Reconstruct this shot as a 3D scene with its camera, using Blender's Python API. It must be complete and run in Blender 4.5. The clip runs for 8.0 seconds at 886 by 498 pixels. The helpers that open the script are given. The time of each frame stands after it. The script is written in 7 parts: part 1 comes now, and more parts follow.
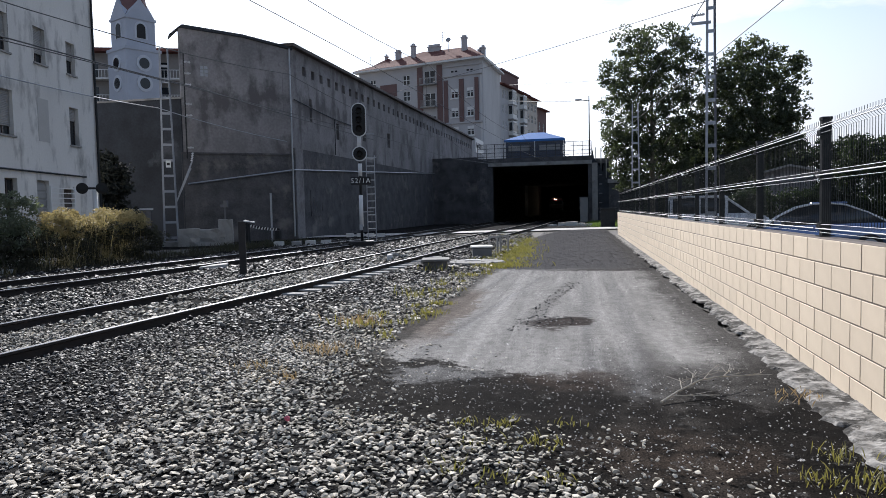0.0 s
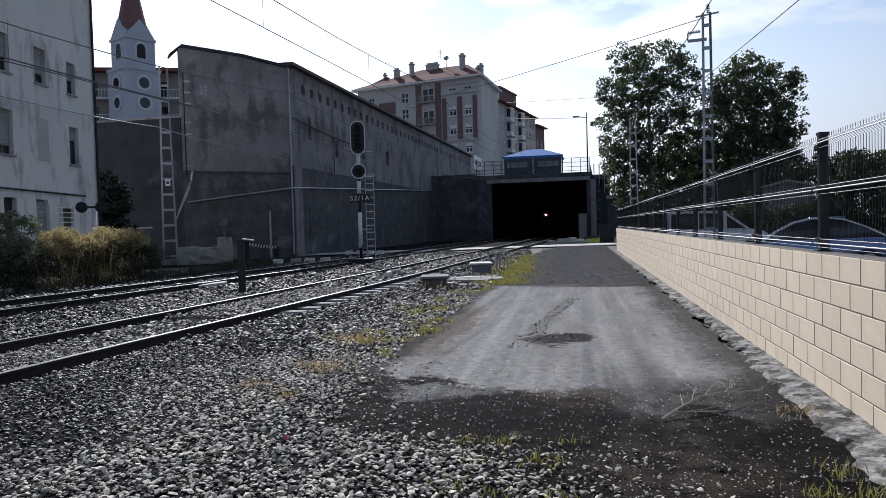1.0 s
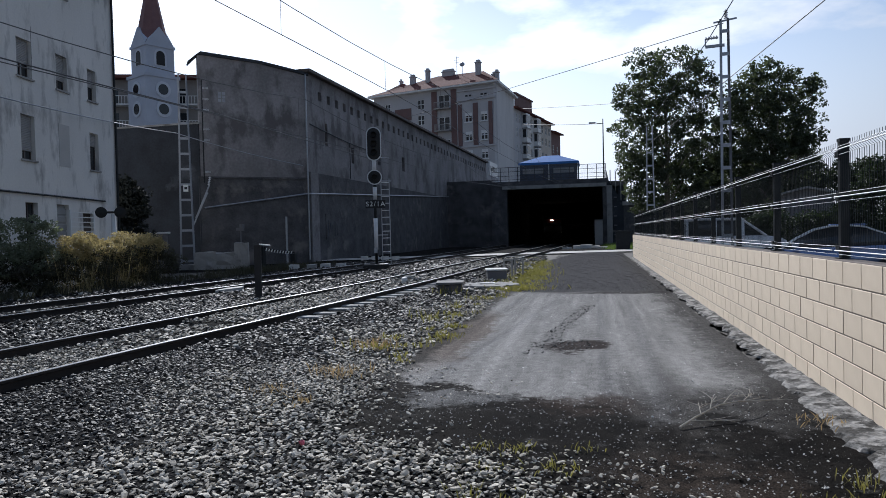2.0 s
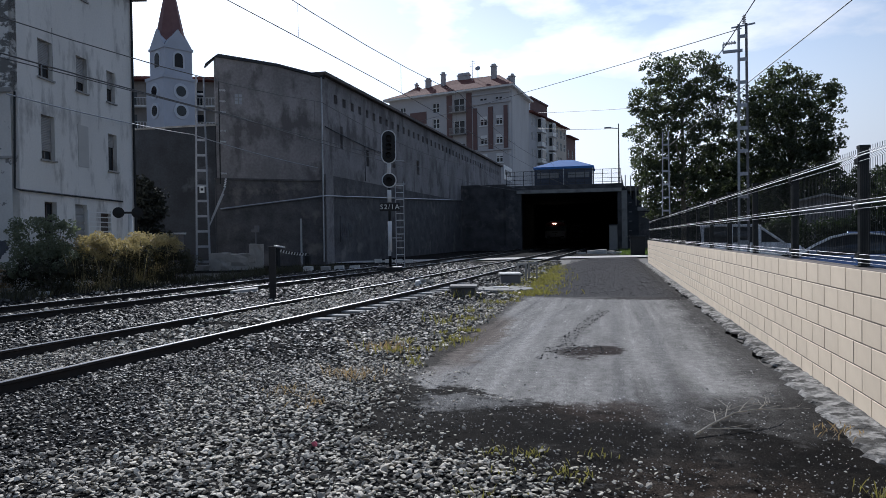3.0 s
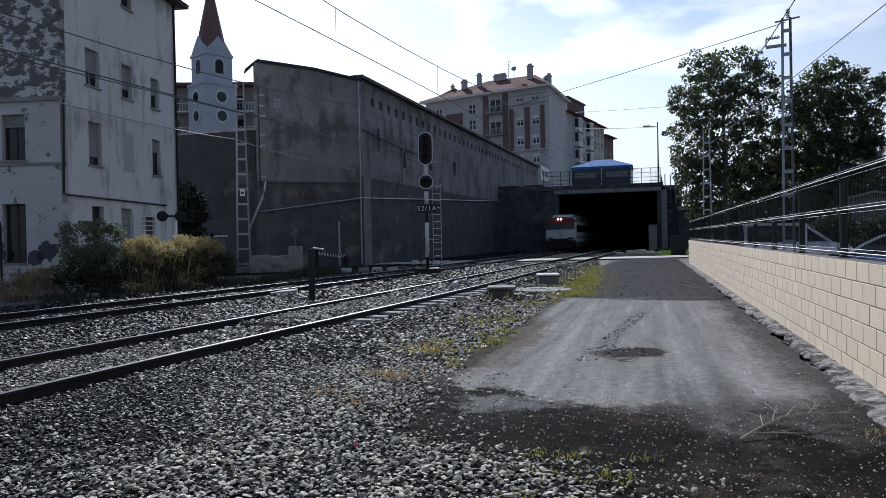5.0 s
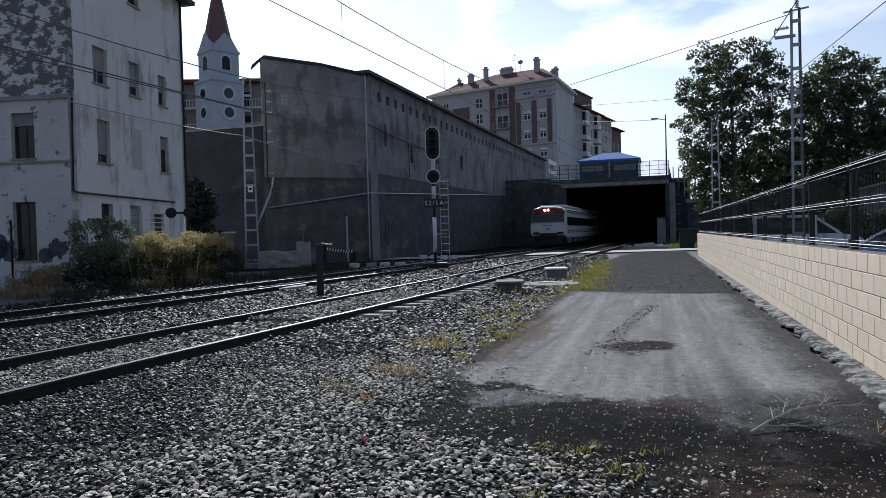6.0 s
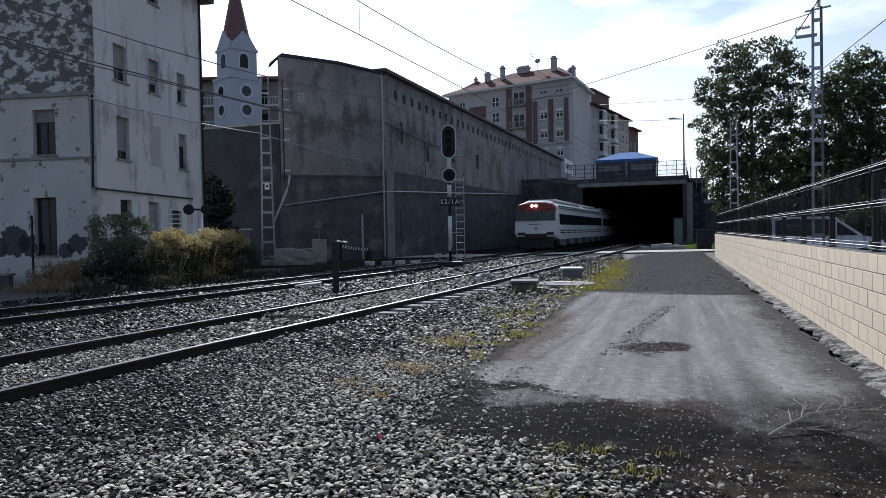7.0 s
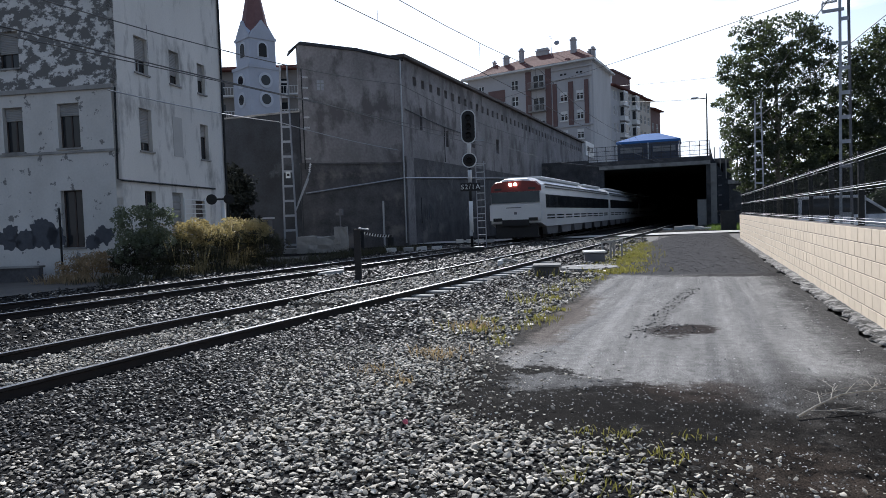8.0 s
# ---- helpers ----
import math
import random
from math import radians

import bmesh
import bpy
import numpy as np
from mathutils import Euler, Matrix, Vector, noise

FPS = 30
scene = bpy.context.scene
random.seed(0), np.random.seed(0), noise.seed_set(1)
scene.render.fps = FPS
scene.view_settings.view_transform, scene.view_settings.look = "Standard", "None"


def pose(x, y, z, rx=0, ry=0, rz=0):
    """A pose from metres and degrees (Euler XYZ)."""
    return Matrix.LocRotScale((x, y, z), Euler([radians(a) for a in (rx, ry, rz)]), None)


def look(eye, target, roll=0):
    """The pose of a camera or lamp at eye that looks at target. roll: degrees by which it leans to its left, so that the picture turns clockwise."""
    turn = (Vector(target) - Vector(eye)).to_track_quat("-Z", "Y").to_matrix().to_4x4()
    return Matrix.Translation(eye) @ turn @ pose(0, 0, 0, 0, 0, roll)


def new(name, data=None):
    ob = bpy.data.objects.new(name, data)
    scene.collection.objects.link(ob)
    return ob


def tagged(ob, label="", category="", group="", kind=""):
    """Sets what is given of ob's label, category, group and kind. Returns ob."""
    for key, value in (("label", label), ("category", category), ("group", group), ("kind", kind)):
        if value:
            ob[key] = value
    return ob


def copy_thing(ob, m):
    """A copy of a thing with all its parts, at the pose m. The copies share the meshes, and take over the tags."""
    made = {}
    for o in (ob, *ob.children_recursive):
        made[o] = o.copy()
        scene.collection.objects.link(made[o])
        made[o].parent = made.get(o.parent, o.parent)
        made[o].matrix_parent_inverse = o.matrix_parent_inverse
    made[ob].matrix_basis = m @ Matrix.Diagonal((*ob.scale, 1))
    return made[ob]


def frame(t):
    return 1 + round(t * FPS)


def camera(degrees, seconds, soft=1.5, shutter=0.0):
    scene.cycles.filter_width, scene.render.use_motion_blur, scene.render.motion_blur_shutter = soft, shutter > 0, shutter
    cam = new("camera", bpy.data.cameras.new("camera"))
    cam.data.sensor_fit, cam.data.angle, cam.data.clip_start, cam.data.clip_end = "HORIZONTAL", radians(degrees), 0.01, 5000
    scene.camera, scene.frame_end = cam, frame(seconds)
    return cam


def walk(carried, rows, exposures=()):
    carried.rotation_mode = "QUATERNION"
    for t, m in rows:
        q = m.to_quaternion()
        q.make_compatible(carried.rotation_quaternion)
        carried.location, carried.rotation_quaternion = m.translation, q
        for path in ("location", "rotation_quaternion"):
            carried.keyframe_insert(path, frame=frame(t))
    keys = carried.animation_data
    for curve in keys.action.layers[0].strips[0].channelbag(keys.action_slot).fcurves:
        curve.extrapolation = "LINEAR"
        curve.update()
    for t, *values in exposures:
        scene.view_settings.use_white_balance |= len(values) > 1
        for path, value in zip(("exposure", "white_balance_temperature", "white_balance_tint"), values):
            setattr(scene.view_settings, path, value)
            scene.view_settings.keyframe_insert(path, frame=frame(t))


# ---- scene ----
cam = camera(65.06, 8.0, soft=0.85)

# the camera is held by hand: it turns, and sways a few centimetres to the left; seconds, yaw, pitch, roll
EYE = (0.0, 0.0, 1.5)
TURNS = (
    (0.0, 11.07, -3.20, 1.27), (0.5, 11.33, -2.75, 1.22), (1.0, 10.99, -1.81, 1.59), (1.5, 11.62, -1.36, 1.63),
    (2.0, 12.25, -1.28, 1.40), (3.5, 13.80, -0.86, 0.88), (4.0, 13.88, -0.80, 1.60), (4.5, 14.94, -1.25, 1.62),
    (5.0, 16.41, -0.82, 1.14), (6.5, 17.32, -1.41, 1.62), (7.0, 18.29, -1.33, 1.08), (7.5, 19.02, -2.37, 1.19),
    (8.0, 20.01, -2.47, 2.06),
)
EXPOSURES = ((0.0, 0.46, 6100, 13), (0.6, 0.34, 6050, 13), (1.0, 0.10, 5900, 13), (2.0, -0.06, 5780, 12), (5.0, -0.09, 5750, 12), (6.5, -0.04, 5780, 12), (8.0, 0.31, 5900, 12))
walk(cam, [(t, pose(EYE[0] + 0.0055 * (14.0 - y), *EYE[1:], 90 + p, r, y)) for t, y, p, r in TURNS], EXPOSURES)

# ---- light ----
SUN_AZ, SUN_EL = -25.0, 33.0
world = bpy.data.worlds.new("sky")
scene.world = world
world.use_nodes = True
wn, wl = world.node_tree.nodes, world.node_tree.links
wn.clear()
w_out = wn.new("ShaderNodeOutputWorld")
w_bg = wn.new("ShaderNodeBackground")
w_sky = wn.new("ShaderNodeTexSky")
w_sky.sky_type = "NISHITA"
w_sky.sun_disc = False
w_sky.sun_elevation = radians(SUN_EL)
w_sky.sun_rotation = radians(SUN_AZ)
w_sky.dust_density = 0.6
w_sky.air_density = 1.1
w_sky.ozone_density = 1.5
w_geo = wn.new("ShaderNodeTexCoord")
w_map = wn.new("ShaderNodeMapping")
w_map.inputs["Scale"].default_value = (1.0, 1.0, 2.6)
w_noise = wn.new("ShaderNodeTexNoise")
w_noise.inputs["Scale"].default_value = 2.6
w_noise.inputs["Detail"].default_value = 7.0
w_noise.inputs["Roughness"].default_value = 0.55
w_ramp = wn.new("ShaderNodeValToRGB")
w_ramp.color_ramp.elements[0].position = 0.47
w_ramp.color_ramp.elements[1].position = 0.60
# towards the sun the haze and cloud glow; away from it the sky is dimmer
_a, _e = radians(SUN_AZ), radians(SUN_EL)
SUN_DIR = Vector((math.sin(_a) * math.cos(_e), math.cos(_a) * math.cos(_e), math.sin(_e)))
w_dot = wn.new("ShaderNodeVectorMath")
w_dot.operation = "DOT_PRODUCT"
w_dot.inputs[1].default_value = SUN_DIR
w_half = wn.new("ShaderNodeMath")
w_half.operation = "MULTIPLY_ADD"
w_half.inputs[1].default_value, w_half.inputs[2].default_value = 0.5, 0.5
w_pow = wn.new("ShaderNodeMath")
w_pow.operation = "POWER"
w_pow.inputs[1].default_value = 7.0
w_gain = wn.new("ShaderNodeMath")
w_gain.operation = "MULTIPLY_ADD"
w_gain.inputs[1].default_value, w_gain.inputs[2].default_value = 20.0, 3.1
w_cloud = wn.new("ShaderNodeVectorMath")
w_cloud.operation = "SCALE"
w_cloud.inputs[0].default_value = (0.93, 0.96, 1.0)
w_mix = wn.new("ShaderNodeMix")
w_mix.data_type = "RGBA"
wl.new(w_geo.outputs["Generated"], w_dot.inputs[0])
wl.new(w_dot.outputs["Value"], w_half.inputs[0])
wl.new(w_half.outputs[0], w_pow.inputs[0])
wl.new(w_pow.outputs[0], w_gain.inputs[0])
wl.new(w_gain.outputs[0], w_cloud.inputs["Scale"])
wl.new(w_geo.outputs["Generated"], w_map.inputs["Vector"])
wl.new(w_map.outputs["Vector"], w_noise.inputs["Vector"])
wl.new(w_noise.outputs["Fac"], w_ramp.inputs["Fac"])
w_sep = wn.new("ShaderNodeSeparateXYZ")
wl.new(w_geo.outputs["Generated"], w_sep.inputs[0])
w_low = wn.new("ShaderNodeMapRange")
w_low.inputs["From Min"].default_value, w_low.inputs["From Max"].default_value = 0.34, 0.08
wl.new(w_sep.outputs["Z"], w_low.inputs["Value"])
w_max = wn.new("ShaderNodeMath")
w_max.operation = "MAXIMUM"
wl.new(w_ramp.outputs["Color"], w_max.inputs[0])
wl.new(w_low.outputs[0], w_max.inputs[1])
wl.new(w_max.outputs[0], w_mix.inputs[0])
w_clear = wn.new("ShaderNodeVectorMath")
w_clear.operation = "SCALE"
w_clear.inputs["Scale"].default_value = 1.25
wl.new(w_sky.outputs["Color"], w_clear.inputs[0])
wl.new(w_clear.outputs[0], w_mix.inputs[6])
wl.new(w_cloud.outputs[0], w_mix.inputs[7])
wl.new(w_mix.outputs[2], w_bg.inputs["Color"])
w_bg.inputs["Strength"].default_value = 0.085
wl.new(w_bg.outputs["Background"], w_out.inputs["Surface"])

sun = new("sun", bpy.data.lights.new("sun", "SUN"))
sun.data.energy = 5.0
sun.data.angle = radians(0.6)
sun.data.color = (1.0, 0.95, 0.88)
sun.matrix_world = look(SUN_DIR * 200, (0, 0, 0))


# ---- materials ----
def shade(name, col, col2=None, rough=0.8, metal=0.0, scale=3.0, fine=40.0, bump=0.15, amount=0.5, rand=0.0, stain=None, stain_scale=0.6, stain_at=(0.5, 0.7), depth=0.01, stretch=(1, 1, 1), coat=0.0):
    """A surface with broad and fine variation between two colours, optional stains, and fine relief."""
    m = bpy.data.materials.new(name)
    m.use_nodes = True
    n, l = m.node_tree.nodes, m.node_tree.links
    b = n["Principled BSDF"]
    col2 = col2 or tuple(c * 0.7 for c in col)
    tc = n.new("ShaderNodeTexCoord")
    mp = n.new("ShaderNodeMapping")
    mp.inputs["Scale"].default_value = stretch
    l.new(tc.outputs["Object"], mp.inputs["Vector"])
    a = n.new("ShaderNodeTexNoise")
    a.inputs["Scale"].default_value = scale
    a.inputs["Detail"].default_value = 5
    f = n.new("ShaderNodeTexNoise")
    f.inputs["Scale"].default_value = fine
    f.inputs["Detail"].default_value = 4
    l.new(mp.outputs["Vector"], a.inputs["Vector"])
    l.new(tc.outputs["Object"], f.inputs["Vector"])
    add = n.new("ShaderNodeMath")
    add.operation = "MULTIPLY_ADD"
    l.new(f.outputs["Fac"], add.inputs[0])
    add.inputs[1].default_value = 0.5
    l.new(a.outputs["Fac"], add.inputs[2])
    rp = n.new("ShaderNodeMapRange")
    rp.inputs["From Min"].default_value = 0.75 - 0.3 / max(amount, 0.05) * 0.5
    rp.inputs["From Max"].default_value = 0.75 + 0.3 / max(amount, 0.05) * 0.5
    l.new(add.outputs[0], rp.inputs["Value"])
    mx = n.new("ShaderNodeMix")
    mx.data_type = "RGBA"
    mx.inputs[6].default_value = (*col2, 1)
    mx.inputs[7].default_value = (*col, 1)
    l.new(rp.outputs[0], mx.inputs[0])
    last = mx.outputs[2]
    if stain:
        s = n.new("ShaderNodeTexNoise")
        s.inputs["Scale"].default_value = stain_scale
        s.inputs["Detail"].default_value = 9
        s.inputs["Roughness"].default_value = 0.65
        l.new(mp.outputs["Vector"], s.inputs["Vector"])
        sr = n.new("ShaderNodeMapRange")
        sr.inputs["From Min"].default_value, sr.inputs["From Max"].default_value = stain_at
        l.new(s.outputs["Fac"], sr.inputs["Value"])
        m2 = n.new("ShaderNodeMix")
        m2.data_type = "RGBA"
        l.new(sr.outputs[0], m2.inputs[0])
        l.new(last, m2.inputs[6])
        m2.inputs[7].default_value = (*stain, 1)
        last = m2.outputs[2]
    if rand:
        oi = n.new("ShaderNodeObjectInfo")
        gi = n.new("ShaderNodeNewGeometry")
        sm = n.new("ShaderNodeMath")
        sm.operation = "ADD"
        l.new(oi.outputs["Random"], sm.inputs[0])
        l.new(gi.outputs["Random Per Island"], sm.inputs[1])
        fr = n.new("ShaderNodeMath")
        fr.operation = "FRACT"
        l.new(sm.outputs[0], fr.inputs[0])
        vr = n.new("ShaderNodeMapRange")
        vr.inputs["To Min"].default_value, vr.inputs["To Max"].default_value = 1 - rand, 1 + rand
        l.new(fr.outputs[0], vr.inputs["Value"])
        hs = n.new("ShaderNodeHueSaturation")
        l.new(vr.outputs[0], hs.inputs["Value"])
        l.new(last, hs.inputs["Color"])
        last = hs.outputs["Color"]
    l.new(last, b.inputs["Base Color"])
    b.inputs["Roughness"].default_value = rough
    b.inputs["Metallic"].default_value = metal
    b.inputs["Coat Weight"].default_value = coat
    if bump:
        bp = n.new("ShaderNodeBump")
        bp.inputs["Strength"].default_value = bump
        bp.inputs["Distance"].default_value = depth
        l.new(add.outputs[0], bp.inputs["Height"])
        l.new(bp.outputs["Normal"], b.inputs["Normal"])
    return m


def glow(name, col, strength):
    m = bpy.data.materials.new(name)
    m.use_nodes = True
    b = m.node_tree.nodes["Principled BSDF"]
    b.inputs["Base Color"].default_value = (*col, 1)
    b.inputs["Emission Color"].default_value = (*col, 1)
    b.inputs["Emission Strength"].default_value = strength
    return m


M_DIRT = shade("packed_dirt", (0.13, 0.12, 0.105), (0.07, 0.065, 0.06), 0.95, scale=0.9, fine=30, bump=0.5, depth=0.02, stain=(0.05, 0.06, 0.03), stain_scale=0.35, stain_at=(0.55, 0.75))
# near black: the shade in the gaps between stones is in this colour
M_BED = shade("gap_shade_bed", (0.025, 0.0245, 0.024), (0.006, 0.006, 0.006), 0.95, scale=14, fine=55, bump=1.0, amount=1.6, depth=0.05)
M_STONE = shade("ballast_stone", (0.62, 0.57, 0.475), (0.31, 0.285, 0.24), 0.75, scale=6, fine=60, bump=0.3, rand=0.6)
M_STONE_DARK = shade("dark_ballast_stone", (0.10, 0.095, 0.088), (0.035, 0.033, 0.031), 0.5, scale=6, fine=60, bump=0.3, rand=0.7)
for m_, s_ in ((M_BED, 0.03), (M_STONE, 0.12), (M_STONE_DARK, 0.08)):
    m_.node_tree.nodes["Principled BSDF"].inputs["Specular IOR Level"].default_value = s_
M_GRIT = shade("pale_grit", (0.5, 0.49, 0.47), (0.34, 0.335, 0.32), 0.8, scale=6, fine=60, bump=0.1, rand=0.4)
M_RUST = shade("rail_steel_rusty", (0.030, 0.022, 0.018), (0.014, 0.011, 0.010), 0.85, 0.0, scale=5, fine=60, bump=0.2)
M_SHINE = shade("rail_head_polished", (0.62, 0.62, 0.63), (0.5, 0.5, 0.5), 0.28, 1.0, scale=4, fine=80, bump=0.02)
M_CONC = shade("concrete_grey", (0.38, 0.37, 0.35), (0.24, 0.235, 0.22), 0.9, scale=2, fine=40, bump=0.25, stain=(0.14, 0.135, 0.125), stain_scale=1.2, stain_at=(0.52, 0.75))
M_PALE = shade("pale_concrete_paving", (0.52, 0.50, 0.47), (0.36, 0.35, 0.33), 0.9, scale=0.8, fine=20, bump=0.2)
M_BLOCK = shade("cream_block", (0.67, 0.565, 0.425), (0.595, 0.495, 0.37), 0.85, scale=6, fine=120, bump=0.18, rand=0.05, depth=0.004)
M_JOINT = shade("mortar_grey", (0.17, 0.14, 0.115), (0.12, 0.10, 0.085), 0.95, scale=5, fine=80)
M_WHITEWALL = shade("stained_white_render", (0.70, 0.68, 0.64), (0.54, 0.525, 0.49), 0.9, scale=0.9, fine=14, bump=0.2, stain=(0.22, 0.215, 0.205), stain_scale=2.1, stain_at=(0.60, 0.62))
M_PEEL = shade("peeling_white_render", (0.74, 0.73, 0.70), (0.60, 0.59, 0.56), 0.9, scale=1.2, fine=14, bump=0.3, stain=(0.16, 0.157, 0.15), stain_scale=2.0, stain_at=(0.46, 0.51), stretch=(1, 1, 1.5))
M_WHITEWALL2 = shade("grimy_white_render", (0.76, 0.74, 0.70), (0.60, 0.585, 0.55), 0.9, scale=0.6, fine=14, bump=0.15, stain=(0.34, 0.33, 0.31), stain_scale=1.3, stain_at=(0.52, 0.66), stretch=(1, 1, 0.35))
M_DARKSTONE = shade("sooty_masonry", (0.112, 0.11, 0.113), (0.05, 0.0495, 0.052), 0.95, scale=1.1, fine=11, bump=0.9, depth=0.06, amount=0.7, stain=(0.17, 0.158, 0.15), stain_scale=0.6, stain_at=(0.55, 0.66))
M_DARKRENDER = shade("sooty_render", (0.30, 0.285, 0.285), (0.17, 0.162, 0.162), 0.95, scale=0.5, fine=7, bump=0.4, depth=0.03, amount=0.8, stain=(0.12, 0.112, 0.112), stain_scale=0.55, stain_at=(0.5, 0.6), stretch=(1, 1, 0.6))
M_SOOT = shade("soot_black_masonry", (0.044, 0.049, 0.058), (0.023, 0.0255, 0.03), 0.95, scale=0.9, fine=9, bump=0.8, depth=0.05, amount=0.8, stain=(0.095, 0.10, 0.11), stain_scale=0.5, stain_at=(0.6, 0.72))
M_GALV = shade("galvanised_steel", (0.42, 0.44, 0.46), (0.30, 0.31, 0.33), 0.5, 0.75, scale=4, fine=50, bump=0.05)
M_DARKSTEEL = shade("dark_painted_steel", (0.035, 0.038, 0.04), (0.02, 0.022, 0.024), 0.38, 0.2, scale=5, fine=60, bump=0.03)
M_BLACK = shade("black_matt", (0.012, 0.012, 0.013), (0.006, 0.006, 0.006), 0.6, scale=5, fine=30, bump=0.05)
M_WHITE = shade("white_paint", (0.78, 0.78, 0.76), (0.66, 0.66, 0.64), 0.5, scale=3, fine=40, bump=0.04)
M_WIRE = shade("wire_aged", (0.12, 0.12, 0.12), (0.08, 0.08, 0.08), 0.6, 0.3, scale=3, fine=20, bump=0)
M_GLASS = shade("dark_window_glass", (0.03, 0.035, 0.04), (0.02, 0.022, 0.025), 0.06, scale=0.6, fine=3, bump=0)
M_SHUTTER = shade("pale_roller_shutter", (0.33, 0.325, 0.31), (0.26, 0.255, 0.245), 0.7, scale=3, fine=30, bump=0.1)
M_WOOD = shade("dark_joinery", (0.08, 0.06, 0.05), (0.04, 0.032, 0.028), 0.7, scale=3, fine=30)
M_TGREY = shade("grey_painted_steel", (0.16, 0.16, 0.17), (0.10, 0.10, 0.11), 0.6, scale=1.5, fine=20, bump=0.1)
M_BARK = shade("plane_bark", (0.22, 0.20, 0.16), (0.10, 0.09, 0.07), 0.9, scale=5, fine=30, bump=0.5)


# ---- mesh building ----
def quad(bm, *ps):
    return bm.faces.new([bm.verts.new(p) for p in ps])


def box(bm, lo, hi, m=None):
    r = bmesh.ops.create_cube(bm, size=1.0)
    c = [(a + b) / 2 for a, b in zip(lo, hi)]
    s = [abs(b - a) for a, b in zip(lo, hi)]
    t = Matrix.LocRotScale(c, None, s)
    bmesh.ops.transform(bm, matrix=(m @ t) if m else t, verts=r["verts"])
    return r["verts"]


def bar(bm, p, q, w, d=None):
    """A square bar from p to q."""
    p, q = Vector(p), Vector(q)
    v = q - p
    t = Matrix.Translation((p + q) / 2) @ v.to_track_quat("Z", "Y").to_matrix().to_4x4() @ Matrix.Diagonal((w, d or w, v.length, 1))
    r = bmesh.ops.create_cube(bm, size=1.0)
    bmesh.ops.transform(bm, matrix=t, verts=r["verts"])


def rod(bm, p, q, r0, r1=None, seg=8, caps=True):
    p, q = Vector(p), Vector(q)
    v = q - p
    t = Matrix.Translation((p + q) / 2) @ v.to_track_quat("Z", "Y").to_matrix().to_4x4()
    bmesh.ops.create_cone(bm, cap_ends=caps, segments=seg, radius1=r0, radius2=r0 if r1 is None else r1, depth=v.length, matrix=t)


def tube(bm, ps, r, seg=6):
    ps = [Vector(p) for p in ps]
    rings = []
    for i, p in enumerate(ps):
        d = (ps[min(i + 1, len(ps) - 1)] - ps[max(i - 1, 0)]).normalized()
        u = d.cross(Vector((0, 0, 1)) if abs(d.z) < 0.9 else Vector((1, 0, 0))).normalized()
        w = d.cross(u)
        rings.append([bm.verts.new(p + (u * math.cos(2 * math.pi * k / seg) + w * math.sin(2 * math.pi * k / seg)) * r) for k in range(seg)])
    for a, b in zip(rings, rings[1:]):
        for k in range(seg):
            bm.faces.new((a[k], a[(k + 1) % seg], b[(k + 1) % seg], b[k]))
    bm.faces.new(rings[0][::-1])
    bm.faces.new(rings[-1])
    bmesh.ops.recalc_face_normals(bm, faces=bm.faces)


def extrude_outline(bm, pts, axis, a, b):
    """A prism of an outline given in the other two axes, from a to b along the axis."""
    def at(p, k):
        v = list(p)
        v.insert(axis, k)
        return bm.verts.new(v)
    A = [at(p, a) for p in pts]
    B = [at(p, b) for p in pts]
    bm.faces.new(A)
    bm.faces.new(B[::-1])
    n = len(pts)
    for i in range(n):
        bm.faces.new((A[i], B[i], B[(i + 1) % n], A[(i + 1) % n]))
    bmesh.ops.recalc_face_normals(bm, faces=bm.faces)


def wall_with_holes(bm, length, z0, z1, thick, holes, top=None):
    """A wall along x from 0 to length, its front at y = 0 and its back at y = thick, with openings (x0, x1, z0, z1) right through it."""
    xs = sorted({0.0, length, *[h[0] for h in holes], *[h[1] for h in holes]})
    zs = sorted({z0, z1, *[h[2] for h in holes], *[h[3] for h in holes]})
    xs = [x for x in xs if 0 <= x <= length]
    zs = [z for z in zs if z0 <= z <= z1]

    def solid(i, k):
        if not (0 <= i < len(xs) - 1 and 0 <= k < len(zs) - 1):
            return False
        cx, cz = (xs[i] + xs[i + 1]) / 2, (zs[k] + zs[k + 1]) / 2
        return not any(h[0] < cx < h[1] and h[2] < cz < h[3] for h in holes)

    T = thick
    for i in range(len(xs) - 1):
        for k in range(len(zs) - 1):
            if not solid(i, k):
                continue
            a, b, c, d = xs[i], xs[i + 1], zs[k], zs[k + 1]
            quad(bm, (a, 0, c), (b, 0, c), (b, 0, d), (a, 0, d))
            quad(bm, (b, T, c), (a, T, c), (a, T, d), (b, T, d))
            if not solid(i - 1, k):
                quad(bm, (a, T, c), (a, 0, c), (a, 0, d), (a, T, d))
            if not solid(i + 1, k):
                quad(bm, (b, 0, c), (b, T, c), (b, T, d), (b, 0, d))
            if not solid(i, k - 1):
                quad(bm, (a, T, c), (b, T, c), (b, 0, c), (a, 0, c))
            if not solid(i, k + 1):
                quad(bm, (a, 0, d), (b, 0, d), (b, T, d), (a, T, d))
    bmesh.ops.remove_doubles(bm, verts=bm.verts, dist=0.0005)


def part(name, bm, material, parent=None, label="", smooth=False, m=None):
    me = bpy.data.meshes.new(name)
    bm.to_mesh(me)
    bm.free()
    me.materials.append(material)
    if smooth:
        for p in me.polygons:
            p.use_smooth = True
    ob = new(name, me)
    if parent:
        ob.parent = parent
    if m:
        ob.matrix_basis = m
    if label:
        tagged(ob, label)
    return ob


